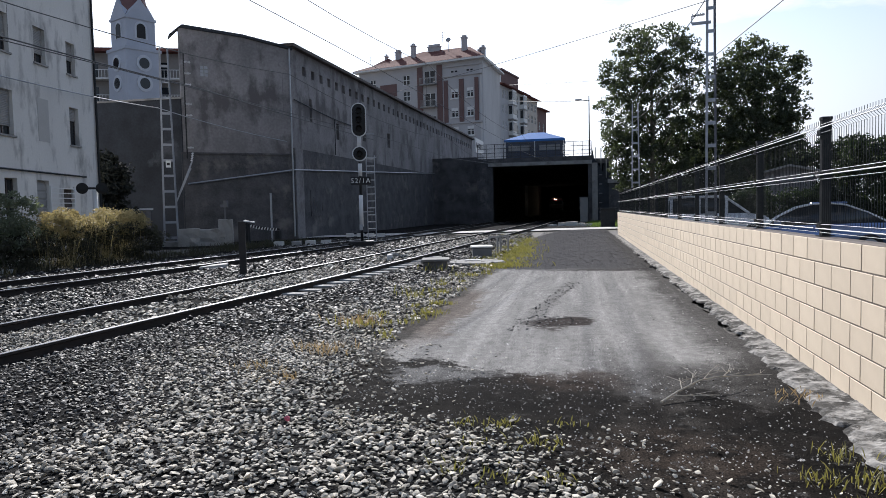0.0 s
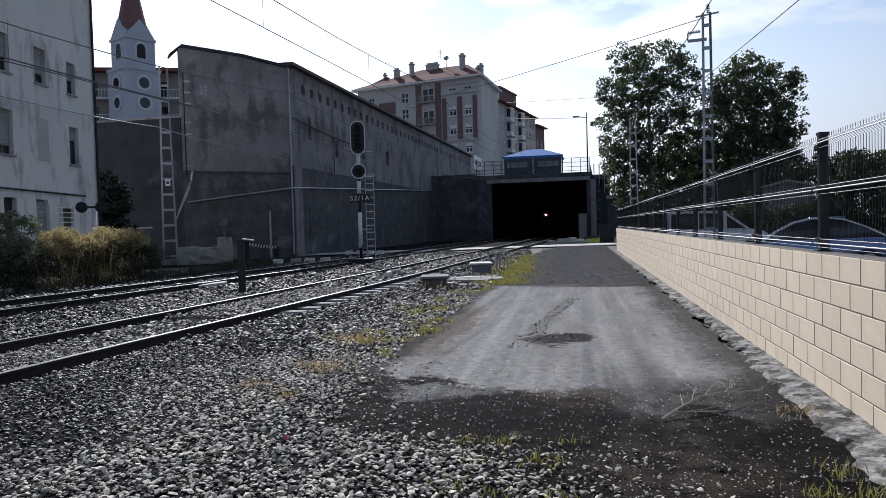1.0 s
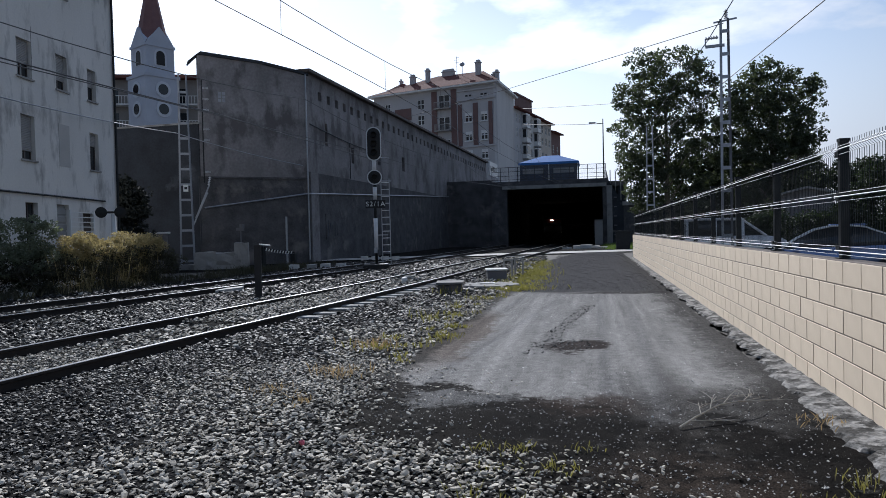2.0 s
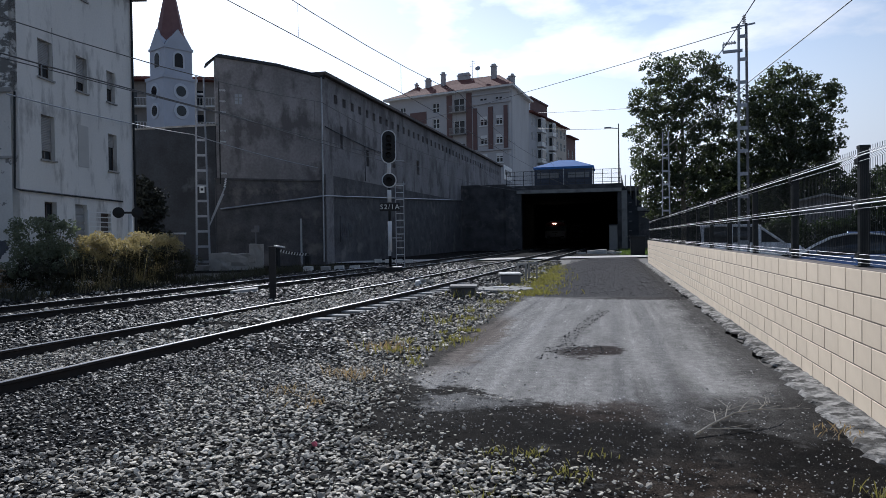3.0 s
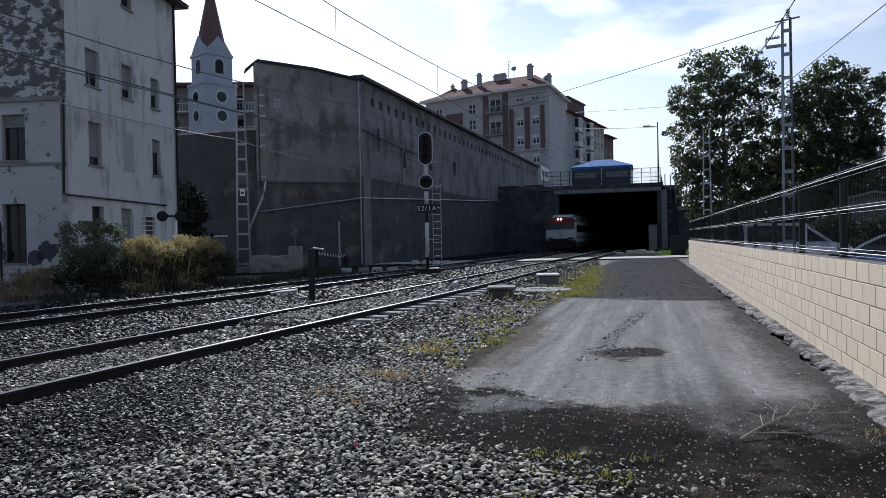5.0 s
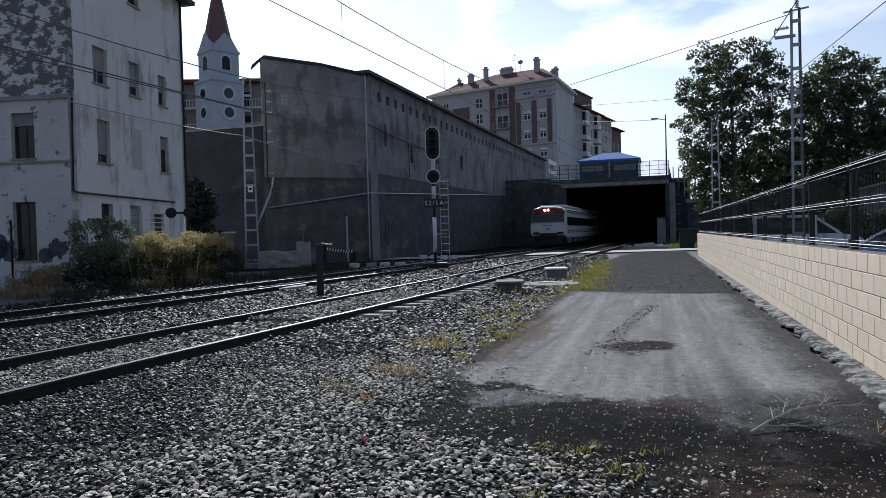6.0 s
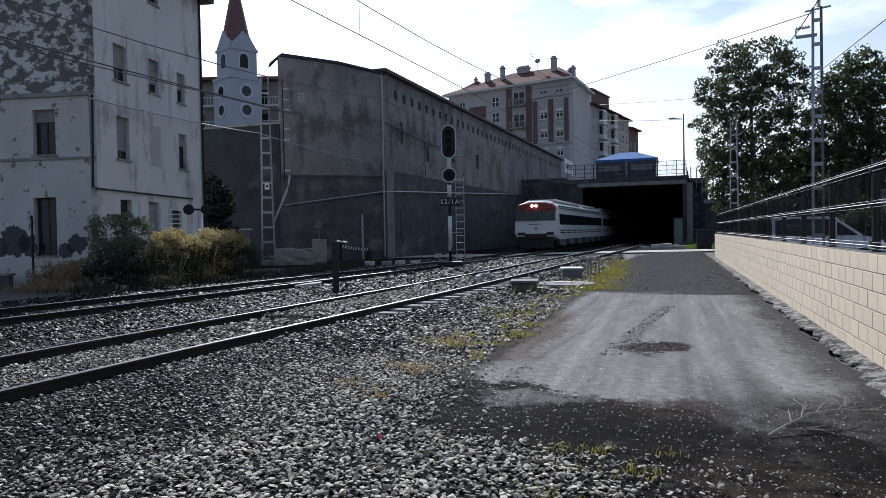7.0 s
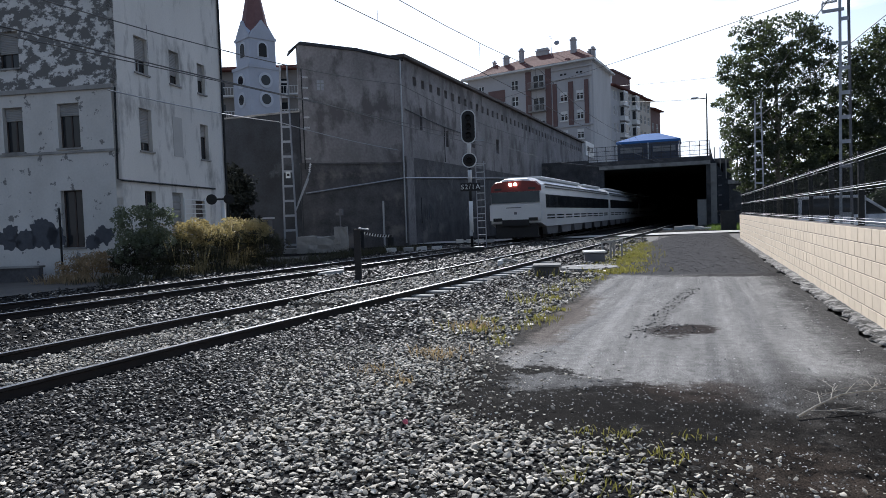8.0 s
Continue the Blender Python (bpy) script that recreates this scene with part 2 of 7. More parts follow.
def thing(name, label, category, group="", kind="", m=None):
    ob = new(name)
    ob.empty_display_size = 0.2
    if m:
        ob.matrix_basis = m
    return tagged(ob, label, category, group, kind)


def B():
    return bmesh.new()


def fast_mesh(name, verts, faces, material, parent=None, label=""):
    """A joined mesh of many small pieces from arrays: all faces have the same number of corners."""
    verts, faces = np.asarray(verts, np.float32), np.asarray(faces, np.int32)
    me = bpy.data.meshes.new(name)
    me.vertices.add(len(verts))
    me.vertices.foreach_set("co", verts.ravel())
    k = faces.shape[1]
    me.loops.add(faces.size)
    me.loops.foreach_set("vertex_index", faces.ravel())
    me.polygons.add(len(faces))
    me.polygons.foreach_set("loop_start", np.arange(0, faces.size, k, dtype=np.int32))
    me.polygons.foreach_set("use_smooth", np.zeros(len(faces), dtype=bool))
    me.update(calc_edges=True)
    me.materials.append(material)
    ob = new(name, me)
    if parent:
        ob.parent = parent
    if label:
        tagged(ob, label)
    return ob


# ---- lines of the plan ----
def lerp_line(pts, y):
    """x on a smooth line given by (y, x) points."""
    ys, xs = [p[0] for p in pts], [p[1] for p in pts]
    i = min(max(np.searchsorted(ys, y) - 1, 0), len(ys) - 2)
    def slope(k):
        a, b = max(k - 1, 0), min(k + 1, len(ys) - 1)
        return (xs[b] - xs[a]) / (ys[b] - ys[a])
    h = ys[i + 1] - ys[i]
    s = (y - ys[i]) / h
    if s < 0 or s > 1:
        k = i if s < 0 else i + 1
        return xs[k] + slope(k) * (y - ys[k])
    return (xs[i] * (2 * s**3 - 3 * s**2 + 1) + slope(i) * h * (s**3 - 2 * s**2 + s)
            + xs[i + 1] * (3 * s**2 - 2 * s**3) + slope(i + 1) * h * (s**3 - s**2))


TRACK_A = ((-30, -7.0), (0, -6.75), (6, -6.52), (12, -6.03), (20, -5.45), (30, -4.95), (40, -4.35), (55, -3.7), (75, -3.1), (120, -1.6), (180, 2.5))
TRACK_B = ((-30, -16.8), (0, -13.2), (10, -11.75), (16, -11.05), (22, -10.45), (27, -10.0), (33, -9.55), (37, -9.3), (43, -9.1), (53, -8.8), (69, -8.3), (77, -8.15), (93, -7.7), (116, -6.6), (148, -4.7), (180, -2.2))


def on_track(track, y):
    x = lerp_line(track, y)
    dx = (lerp_line(track, y + 0.5) - lerp_line(track, y - 0.5))
    return x, math.degrees(math.atan2(-dx, 1.0))

# ---- ground ----
bm = B()
bmesh.ops.create_grid(bm, x_segments=60, y_segments=60, size=1.0)
bmesh.ops.transform(bm, matrix=Matrix.Diagonal((1500, 1500, 1, 1)), verts=bm.verts)
for v in bm.verts:
    v.co.z = -0.06
ground = tagged(part("ground", bm, M_DIRT), "packed grey-brown earth beside the railway", "ground", kind="structure")


def ragged_sheet(name, pts, z, material, step=0.25, wobble=0.1, seed=1.0, relief=0.0):
    """A flat sheet whose outline is broken up by noise."""
    out = []
    n = len(pts)
    for i in range(n):
        a, b = Vector((*pts[i], 0)), Vector((*pts[(i + 1) % n], 0))
        k = max(1, int((b - a).length / step))
        nr = Vector((-(b - a).y, (b - a).x, 0)).normalized()
        for j in range(k):
            p = a.lerp(b, j / k)
            d = noise.noise(p * 1.3 + Vector((seed, 0, 0))) + 0.6 * noise.noise(p * 4.1 + Vector((0, seed, 0)))
            out.append(p + nr * d * wobble)
    bm = B()
    bm.faces.new([bm.verts.new((p.x, p.y, z)) for p in out])
    bmesh.ops.triangulate(bm, faces=bm.faces)
    bmesh.ops.recalc_face_normals(bm, faces=bm.faces)
    if bm.faces[:][0].normal.z < 0:
        bmesh.ops.reverse_faces(bm, faces=bm.faces)
    return part(name, bm, material)


def road_material():
    """Worn service road: pale dusty asphalt with tyre tracks, dark margins and near end, a dark patched spot."""
    m = shade("worn_asphalt", (0.215, 0.209, 0.198), (0.155, 0.151, 0.143), 0.9, scale=1.6, fine=110, bump=0.8, depth=0.008, amount=0.9, stretch=(2.2, 0.35, 1))
    n, l = m.node_tree.nodes, m.node_tree.links
    b = n["Principled BSDF"]
    b.inputs["Specular IOR Level"].default_value = 0.02
    base = b.inputs["Base Color"].links[0].from_socket
    tc = n.new("ShaderNodeTexCoord")

    def warp(scale, detail, amount, prev):
        wob = n.new("ShaderNodeTexNoise")
        wob.inputs["Scale"].default_value = scale
        wob.inputs["Detail"].default_value = detail
        wob.inputs["Roughness"].default_value = 0.7
        l.new(tc.outputs["Object"], wob.inputs["Vector"])
        sub = n.new("ShaderNodeVectorMath")
        sub.operation = "SUBTRACT"
        l.new(wob.outputs["Color"], sub.inputs[0])
        sub.inputs[1].default_value = (0.5, 0.5, 0.5)
        sc = n.new("ShaderNodeVectorMath")
        sc.operation = "MULTIPLY"
        sc.inputs[1].default_value = (amount * 0.75, amount * 1.3, 0)
        l.new(sub.outputs[0], sc.inputs[0])
        ad = n.new("ShaderNodeVectorMath")
        l.new(prev, ad.inputs[0])
        l.new(sc.outputs[0], ad.inputs[1])
        return ad.outputs[0]

    place = warp(0.9, 10, 1.3, tc.outputs["Object"])
    place = warp(9.0, 9, 0.75, place)
    sep = n.new("ShaderNodeSeparateXYZ")
    l.new(place, sep.inputs[0])

    def ramp(sock, a, b):
        r = n.new("ShaderNodeMapRange")
        r.inputs["From Min"].default_value, r.inputs["From Max"].default_value = a, b
        l.new(sock, r.inputs["Value"])
        return r.outputs[0]

    def mx(fac, col, prev, top=1.0):
        k = n.new("ShaderNodeMath")
        k.operation = "MULTIPLY"
        l.new(fac, k.inputs[0])
        k.inputs[1].default_value = top
        c = n.new("ShaderNodeMix")
        c.data_type = "RGBA"
        l.new(k.outputs[0], c.inputs[0])
        l.new(prev, c.inputs[6])
        c.inputs[7].default_value = (*col, 1)
        return c.outputs[2]

    def spot(cx, cy, rx, ry, soft):
        c = n.new("ShaderNodeVectorMath")
        c.operation = "SUBTRACT"
        l.new(place, c.inputs[0])
        c.inputs[1].default_value = (cx, cy, 0)
        d = n.new("ShaderNodeVectorMath")
        d.operation = "MULTIPLY"
        l.new(c.outputs[0], d.inputs[0])
        d.inputs[1].default_value = (1 / rx, 1 / ry, 0)
        e = n.new("ShaderNodeVectorMath")
        e.operation = "LENGTH"
        l.new(d.outputs[0], e.inputs[0])
        return ramp(e.outputs["Value"], 1 + soft, 1 - soft)

    def specks(scale, cut, prev, col, top=1.0):
        v = n.new("ShaderNodeTexVoronoi")
        v.inputs["Scale"].default_value = scale
        l.new(tc.outputs["Object"], v.inputs["Vector"])
        return mx(ramp(v.outputs["Distance"], cut, cut * 0.6), col, prev, top)

    near_place = warp(3.0, 4, 0.12, tc.outputs["Object"])

    def lane(cx, cy, rx, ry, soft):
        c = n.new("ShaderNodeVectorMath")
        c.operation = "SUBTRACT"
        l.new(near_place, c.inputs[0])
        c.inputs[1].default_value = (cx, cy, 0)
        d = n.new("ShaderNodeVectorMath")
        d.operation = "MULTIPLY"
        l.new(c.outputs[0], d.inputs[0])
        d.inputs[1].default_value = (1 / rx, 1 / ry, 0)
        e = n.new("ShaderNodeVectorMath")
        e.operation = "LENGTH"
        l.new(d.outputs[0], e.inputs[0])
        return ramp(e.outputs["Value"], 1 + soft, 1 - soft)

    x, y = sep.outputs["X"], sep.outputs["Y"]
    col = base
    col = mx(spot(-1.88, 10.2, 0.36, 2.7, 0.2), (0.105, 0.088, 0.075), col, 0.85)
    col = mx(lane(0.35, 11.0, 0.10, 5.5, 0.4), (0.25, 0.243, 0.23), col, 0.45)
    col = mx(lane(-1.12, 10.0, 0.11, 5.0, 0.4), (0.25, 0.243, 0.23), col, 0.7)
    col = mx(lane(0.1, 10.5, 0.07, 5.5, 0.5), (0.12, 0.118, 0.116), col, 0.5)
    col = mx(lane(0.62, 10.5, 0.09, 5.5, 0.5), (0.12, 0.118, 0.116), col, 0.5)
    col = mx(ramp(x, -1.88, -2.06), (0.035, 0.032, 0.028), col, 0.85)
    col = mx(ramp(y, 16.7, 17.2), (0.048, 0.047, 0.048), col)
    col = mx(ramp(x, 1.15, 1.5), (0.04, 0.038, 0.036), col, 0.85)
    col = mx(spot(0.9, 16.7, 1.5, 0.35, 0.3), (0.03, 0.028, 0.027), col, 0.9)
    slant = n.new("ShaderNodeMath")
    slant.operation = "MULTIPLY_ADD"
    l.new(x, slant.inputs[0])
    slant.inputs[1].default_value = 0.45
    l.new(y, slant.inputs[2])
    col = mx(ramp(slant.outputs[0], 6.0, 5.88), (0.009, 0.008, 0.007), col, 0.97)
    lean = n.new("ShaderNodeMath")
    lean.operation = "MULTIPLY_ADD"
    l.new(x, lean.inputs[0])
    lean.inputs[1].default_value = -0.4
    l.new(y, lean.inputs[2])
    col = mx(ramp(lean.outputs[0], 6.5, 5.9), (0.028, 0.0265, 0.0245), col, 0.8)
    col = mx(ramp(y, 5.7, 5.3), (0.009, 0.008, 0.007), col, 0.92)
    col = mx(spot(-1.2, 6.1, 0.5, 0.22, 0.2), (0.14, 0.138, 0.134), col, 0.8)
    col = mx(spot(0.45, 6.5, 0.5, 0.9, 0.15), (0.12, 0.118, 0.116), col, 0.4)
    col = mx(spot(-0.32, 9.05, 0.48, 0.42, 0.15), (0.026, 0.02, 0.018), col, 0.95)
    np_sep = n.new("ShaderNodeSeparateXYZ")
    l.new(warp(5.0, 8, 0.9, tc.outputs["Object"]), np_sep.inputs[0])
    trail = n.new("ShaderNodeMath")
    trail.operation = "MULTIPLY_ADD"
    l.new(np_sep.outputs["Y"], trail.inputs[0])
    trail.inputs[1].default_value = -0.115
    l.new(np_sep.outputs["X"], trail.inputs[2])
    off = n.new("ShaderNodeMath")
    off.inputs[1].default_value = 1.72
    l.new(trail.outputs[0], off.inputs[0])
    far = n.new("ShaderNodeMath")
    far.operation = "ABSOLUTE"
    l.new(off.outputs[0], far.inputs[0])
    near_end = n.new("ShaderNodeMath")
    near_end.operation = "MULTIPLY"
    l.new(ramp(far.outputs[0], 0.17, 0.09), near_end.inputs[0])
    l.new(ramp(np_sep.outputs["Y"], 8.6, 9.0), near_end.inputs[1])
    both_ends = n.new("ShaderNodeMath")
    both_ends.operation = "MULTIPLY"
    l.new(near_end.outputs[0], both_ends.inputs[0])
    l.new(ramp(np_sep.outputs["Y"], 14.6, 13.8), both_ends.inputs[1])
    col = mx(both_ends.outputs[0], (0.095, 0.091, 0.086), col, 0.38)
    col = mx(lane(0.72, 5.4, 0.13, 2.6, 0.5), (0.05, 0.046, 0.041), col, 0.4)
    col = mx(lane(0.33, 5.2, 0.10, 2.4, 0.5), (0.035, 0.032, 0.028), col, 0.4)
    col = mx(spot(-0.15, 6.0, 0.45, 0.35, 0.3), (0.04, 0.029, 0.023), col, 0.7)
    col = mx(spot(0.6, 4.2, 0.5, 0.5, 0.5), (0.04, 0.03, 0.023), col, 0.6)
    col = mx(spot(-0.6, 5.5, 0.7, 0.5, 0.5), (0.006, 0.0055, 0.005), col, 0.7)
    for scale, lo, hi, dark, top in ((2.6, 0.47, 0.58, (0.005, 0.0048, 0.0045), 0.85), (5.0, 0.58, 0.66, (0.06, 0.058, 0.055), 0.7)):
        q = n.new("ShaderNodeTexNoise")
        q.inputs["Scale"].default_value = scale
        q.inputs["Detail"].default_value = 8
        q.inputs["Roughness"].default_value = 0.7
        l.new(tc.outputs["Object"], q.inputs["Vector"])
        both = n.new("ShaderNodeMath")
        both.operation = "MULTIPLY"
        l.new(ramp(q.outputs["Fac"], lo, hi), both.inputs[0])
        l.new(ramp(y, 6.3, 5.7), both.inputs[1])
        col = mx(both.outputs[0], dark, col, top)
    col = specks(38.0, 0.11, col, (0.42, 0.41, 0.39), 0.35)
    col = specks(90.0, 0.13, col, (0.02, 0.02, 0.02), 0.35)
    for scale, lo, hi in ((85.0, 0.2, 2.0), (11.0, 0.82, 1.18)):
        g = n.new("ShaderNodeTexNoise")
        g.inputs["Scale"].default_value = scale
        g.inputs["Detail"].default_value = 3
        l.new(tc.outputs["Object"], g.inputs["Vector"])
        r = n.new("ShaderNodeMapRange")
        r.inputs["From Min"].default_value, r.inputs["From Max"].default_value = 0.34, 0.66
        r.inputs["To Min"].default_value, r.inputs["To Max"].default_value = lo, hi
        l.new(g.outputs["Fac"], r.inputs["Value"])
        k = n.new("ShaderNodeVectorMath")
        k.operation = "SCALE"
        l.new(col, k.inputs[0])
        l.new(r.outputs[0], k.inputs["Scale"])
        col = k.outputs[0]
    streak_at = n.new("ShaderNodeMapping")
    streak_at.inputs["Scale"].default_value = (11.0, 0.22, 1.0)
    l.new(tc.outputs["Object"], streak_at.inputs["Vector"])
    g = n.new("ShaderNodeTexNoise")
    g.inputs["Scale"].default_value = 1.0
    g.inputs["Detail"].default_value = 4
    l.new(streak_at.outputs[0], g.inputs["Vector"])
    r = n.new("ShaderNodeMapRange")
    r.inputs["From Min"].default_value, r.inputs["From Max"].default_value = 0.32, 0.68
    r.inputs["To Min"].default_value, r.inputs["To Max"].default_value = 0.89, 1.11
    l.new(g.outputs["Fac"], r.inputs["Value"])
    k = n.new("ShaderNodeVectorMath")
    k.operation = "SCALE"
    l.new(col, k.inputs[0])
    l.new(r.outputs[0], k.inputs["Scale"])
    l.new(k.outputs[0], b.inputs["Base Color"])
    return m


M_ROAD = road_material()
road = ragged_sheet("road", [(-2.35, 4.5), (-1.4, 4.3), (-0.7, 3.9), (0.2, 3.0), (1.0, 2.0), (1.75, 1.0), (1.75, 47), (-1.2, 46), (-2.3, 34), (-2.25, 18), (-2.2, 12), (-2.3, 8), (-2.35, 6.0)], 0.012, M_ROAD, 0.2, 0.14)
tagged(road, "worn pale asphalt service road with dark margins", "road", kind="structure")

M_FOOT = shade("spilled_concrete", (0.30, 0.29, 0.27), (0.09, 0.087, 0.08), 0.95, scale=9, fine=30, bump=0.9, depth=0.03, amount=0.9, stain=(0.03, 0.028, 0.024), stain_scale=5.5, stain_at=(0.48, 0.55))
fy = np.concatenate([np.arange(-4, 2.5, 0.4), np.arange(2.5, 14, 0.05), np.arange(14, 37.35, 0.15)])
V = []
for y in fy:
    w = 0.21 + 0.14 * noise.noise((y * 0.9, 1.0, 0)) + 0.09 * noise.noise((y * 5.0, 2.0, 0)) + 0.05 * noise.noise((y * 15.0, 5.0, 0)) + 0.16 * min(max((9 - y) / 5, 0), 1)
    for k in range(10):
        u = k / 9
        h = 0.03 * (1 - u) ** 0.7 * (0.7 + 0.5 * noise.noise((y * 1.5, u * 2, 4))) + 0.012 * noise.noise((y * 7, u * 4, 7.0)) + 0.008 * noise.noise((y * 19, u * 11, 2.0))
        V.append((1.982 - w * u, y + 0.03 * noise.noise((y * 5, u * 5, 1)), 0.03 + max(h, -0.008) * (1 if u < 0.99 else 0.0) - (0.02 if k == 9 else 0)))
footing = fast_mesh("pavement", V, [(i * 10 + j, (i + 1) * 10 + j, (i + 1) * 10 + j + 1, i * 10 + j + 1) for i in range(len(fy) - 1) for j in range(9)], M_FOOT)
footing.data.flip_normals()
tagged(footing, "broken pale concrete strip along the wall foot", "pavement", kind="structure")

crossing = ragged_sheet("level_crossing", [(-40, 28.6), (-13.2, 40.6), (-6, 44.3), (2.5, 47.6), (60, 62), (60, 67), (2.5, 51.8), (-7, 47.6), (-15.2, 43.4), (-40, 32)], 0.03, M_PALE, 0.5, 0.08, 2.0)
tagged(crossing, "pale concrete roadway over the level crossing", "road", kind="structure")


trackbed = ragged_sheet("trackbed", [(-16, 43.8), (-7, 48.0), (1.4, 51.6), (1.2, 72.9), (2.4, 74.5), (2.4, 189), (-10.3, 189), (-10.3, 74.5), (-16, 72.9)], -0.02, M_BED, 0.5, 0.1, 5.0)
tagged(trackbed, "dark stone bed beyond the level crossing", "ballast", kind="structure")
# near-black sheet: the buildings' shade on this ground is put into its colour
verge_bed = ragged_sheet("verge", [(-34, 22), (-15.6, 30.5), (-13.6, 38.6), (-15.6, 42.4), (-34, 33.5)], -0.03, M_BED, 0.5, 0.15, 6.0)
tagged(verge_bed, "bare ground below the masonry walls, coloured near black for shade", "ground", kind="structure")


# ---- tracks ----
def ballast_height(x, y):
    da, db = abs(x - lerp_line(TRACK_A, y)), abs(x - lerp_line(TRACK_B, y))
    d = min(da, db)
    t = min(max((2.6 - d) / 1.1, 0), 1)
    z = 0.05 * t * t * (3 - 2 * t)
    if da < 0.8 and 10.5 < y < 22:
        z += 0.055 * min(1, (0.8 - da) / 0.12)
    if x > -3.2 and y < 6.5:
        z += 0.02
    return z


def ballast_limit(y):
    """How far the loose stones reach towards the road."""
    return lerp_line(((-6, 1.6), (2.0, 1.0), (3.2, 0.3), (4.0, -0.35), (4.5, -0.85), (4.85, -1.75), (5.3, -2.12), (7.9, -2.15), (12, -2.08), (18, -2.2), (26, -2.4), (40, -2.6)), y)


ys = np.concatenate([np.arange(-6, 40.6, 0.45)])
rows = []
for y in ys:
    x1 = ballast_limit(y) + 0.12 * noise.noise((y * 1.7, 0, 0))
    xs = np.linspace(lerp_line(TRACK_B, y) - 4.4, x1, 100)
    rows.append([(x, y, 0.004 + ballast_height(x, y)) for x in xs])
verts = [p for r in rows for p in r]
faces = [(i * 100 + j, i * 100 + j + 1, (i + 1) * 100 + j + 1, (i + 1) * 100 + j) for i in range(len(rows) - 1) for j in range(99)]
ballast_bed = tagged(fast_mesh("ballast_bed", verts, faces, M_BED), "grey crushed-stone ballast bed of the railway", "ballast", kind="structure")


def rail_profile():
    return [(-0.07, 0.0), (0.07, 0.0), (0.07, 0.012), (0.012, 0.03), (0.012, 0.105), (0.036, 0.118), (0.036, 0.145), (-0.036, 0.145), (-0.036, 0.118), (-0.012, 0.105), (-0.012, 0.03), (-0.07, 0.012)]


def sweep(bm, prof, line, z, close=True):
    rings = []
    for k, (x, y) in enumerate(line):
        a, b = line[max(k - 1, 0)], line[min(k + 1, len(line) - 1)]
        d = Vector((b[0] - a[0], b[1] - a[1])).normalized()
        rings.append([bm.verts.new((x + d.y * p[0], y - d.x * p[0], z + p[1])) for p in prof])
    n = len(prof)
    for r, s in zip(rings, rings[1:]):
        for i in range(n):
            bm.faces.new((r[i], r[(i + 1) % n], s[(i + 1) % n], s[i]))
    bm.faces.new(rings[0][::-1])
    bm.faces.new(rings[-1])
    bmesh.ops.recalc_face_normals(bm, faces=bm.faces)


def offset_line(track, off, y0, y1, step=1.0):
    out = []
    for y in np.arange(y0, y1 + 0.01, step):
        x, a = on_track(track, y)
        out.append((x + off * math.cos(radians(a)), y + off * math.sin(radians(a))))
    return out


def make_track(track, label, y0, y1, z=0.025):
    th = thing("railway_track", label, "railway track", kind="structure")
    for off in (-0.87, 0.87):
        bm = B()
        line = offset_line(track, off, y0, y1)
        sweep(bm, rail_profile(), line, z)
        r = part("rail", bm, M_RUST, th)
        bm = B()
        sweep(bm, [(-0.024, 0.0), (0.024, 0.0), (0.021, 0.004), (-0.021, 0.004)], line, z + 0.1455)
        part("railhead", bm, M_SHINE, r, "polished steel running surface")
    return th


track_near = make_track(TRACK_A, "broad-gauge track with polished rail heads on ballast", -12, 178)
track_far = make_track(TRACK_B, "broad-gauge track with polished rail heads on ballast", -8, 178)

# concrete sleepers, sunk in the ballast; their ends show beside the rails
bm = B()
box(bm, (-1.3, -0.13, -0.14), (1.3, 0.13, 0.0))
bmesh.ops.bevel(bm, geom=bm.edges[:], offset=0.02, segments=1, affect="EDGES")
first = None
for track, th, y0, y1 in ((TRACK_A, track_near, 3.0, 42), (TRACK_B, track_far, 8, 42)):
    for y in np.arange(y0, y1, 0.62):
        x, a = on_track(track, y)
        m = pose(x, y, 0.045 + (0.036 if 11.5 < y < 21 and track is TRACK_A else 0.0) + 0.006 * math.sin(y * 7), 0, 0, a)
        if first is None:
            first = part("sleeper", bm, M_CONC, th, m=m)
        else:
            s = new("sleeper", first.data)
            s.parent, s.matrix_basis = th, m


# ---- boundary wall with its fence ----
WALL_X = 1.98
boundary_wall = thing("wall_boundary", "low cream concrete-block wall with raked grey joints", "wall", kind="structure")
bm = B()
box(bm, (WALL_X + 0.004, -6, -0.06), (WALL_X + 0.196, 37.4, 1.195))
part("wall_core", bm, M_JOINT, boundary_wall)


def block_mesh(length):
    bm = B()
    box(bm, (0, 0.0042, 0.0048), (0.2, length - 0.0042, 0.1952))
    bmesh.ops.bevel(bm, geom=[e for e in bm.edges if all(v.co.x < 0.01 for v in e.verts)], offset=0.004, segments=1, affect="EDGES")
    me = bpy.data.meshes.new("block")
    bm.to_mesh(me)
    bm.free()
    me.materials.append(M_BLOCK)
    return me


# ---- fence on the wall ----
fence = thing("fence", "dark green-black welded mesh fence on the block wall", "fence")
FX, F0, F1 = WALL_X + 0.10, 1.2, 2.17
post_ys = [37.25] + [6.62 + 2.25 * k for k in range(13, -6, -1)]
bm = B()
box(bm, (-0.036, -0.036, 0), (0.036, 0.036, 1.01))
box(bm, (-0.041, -0.041, 1.01), (0.041, 0.041, 1.035))
for zc in (0.09, 0.53, 0.9):
    box(bm, (-0.058, -0.045, zc - 0.025), (-0.0365, 0.045, zc + 0.025))
box(bm, (-0.06, -0.06, 0.0), (0.06, 0.06, 0.008))
post_me = bpy.data.meshes.new("post")
bm.to_mesh(post_me)
bm.free()
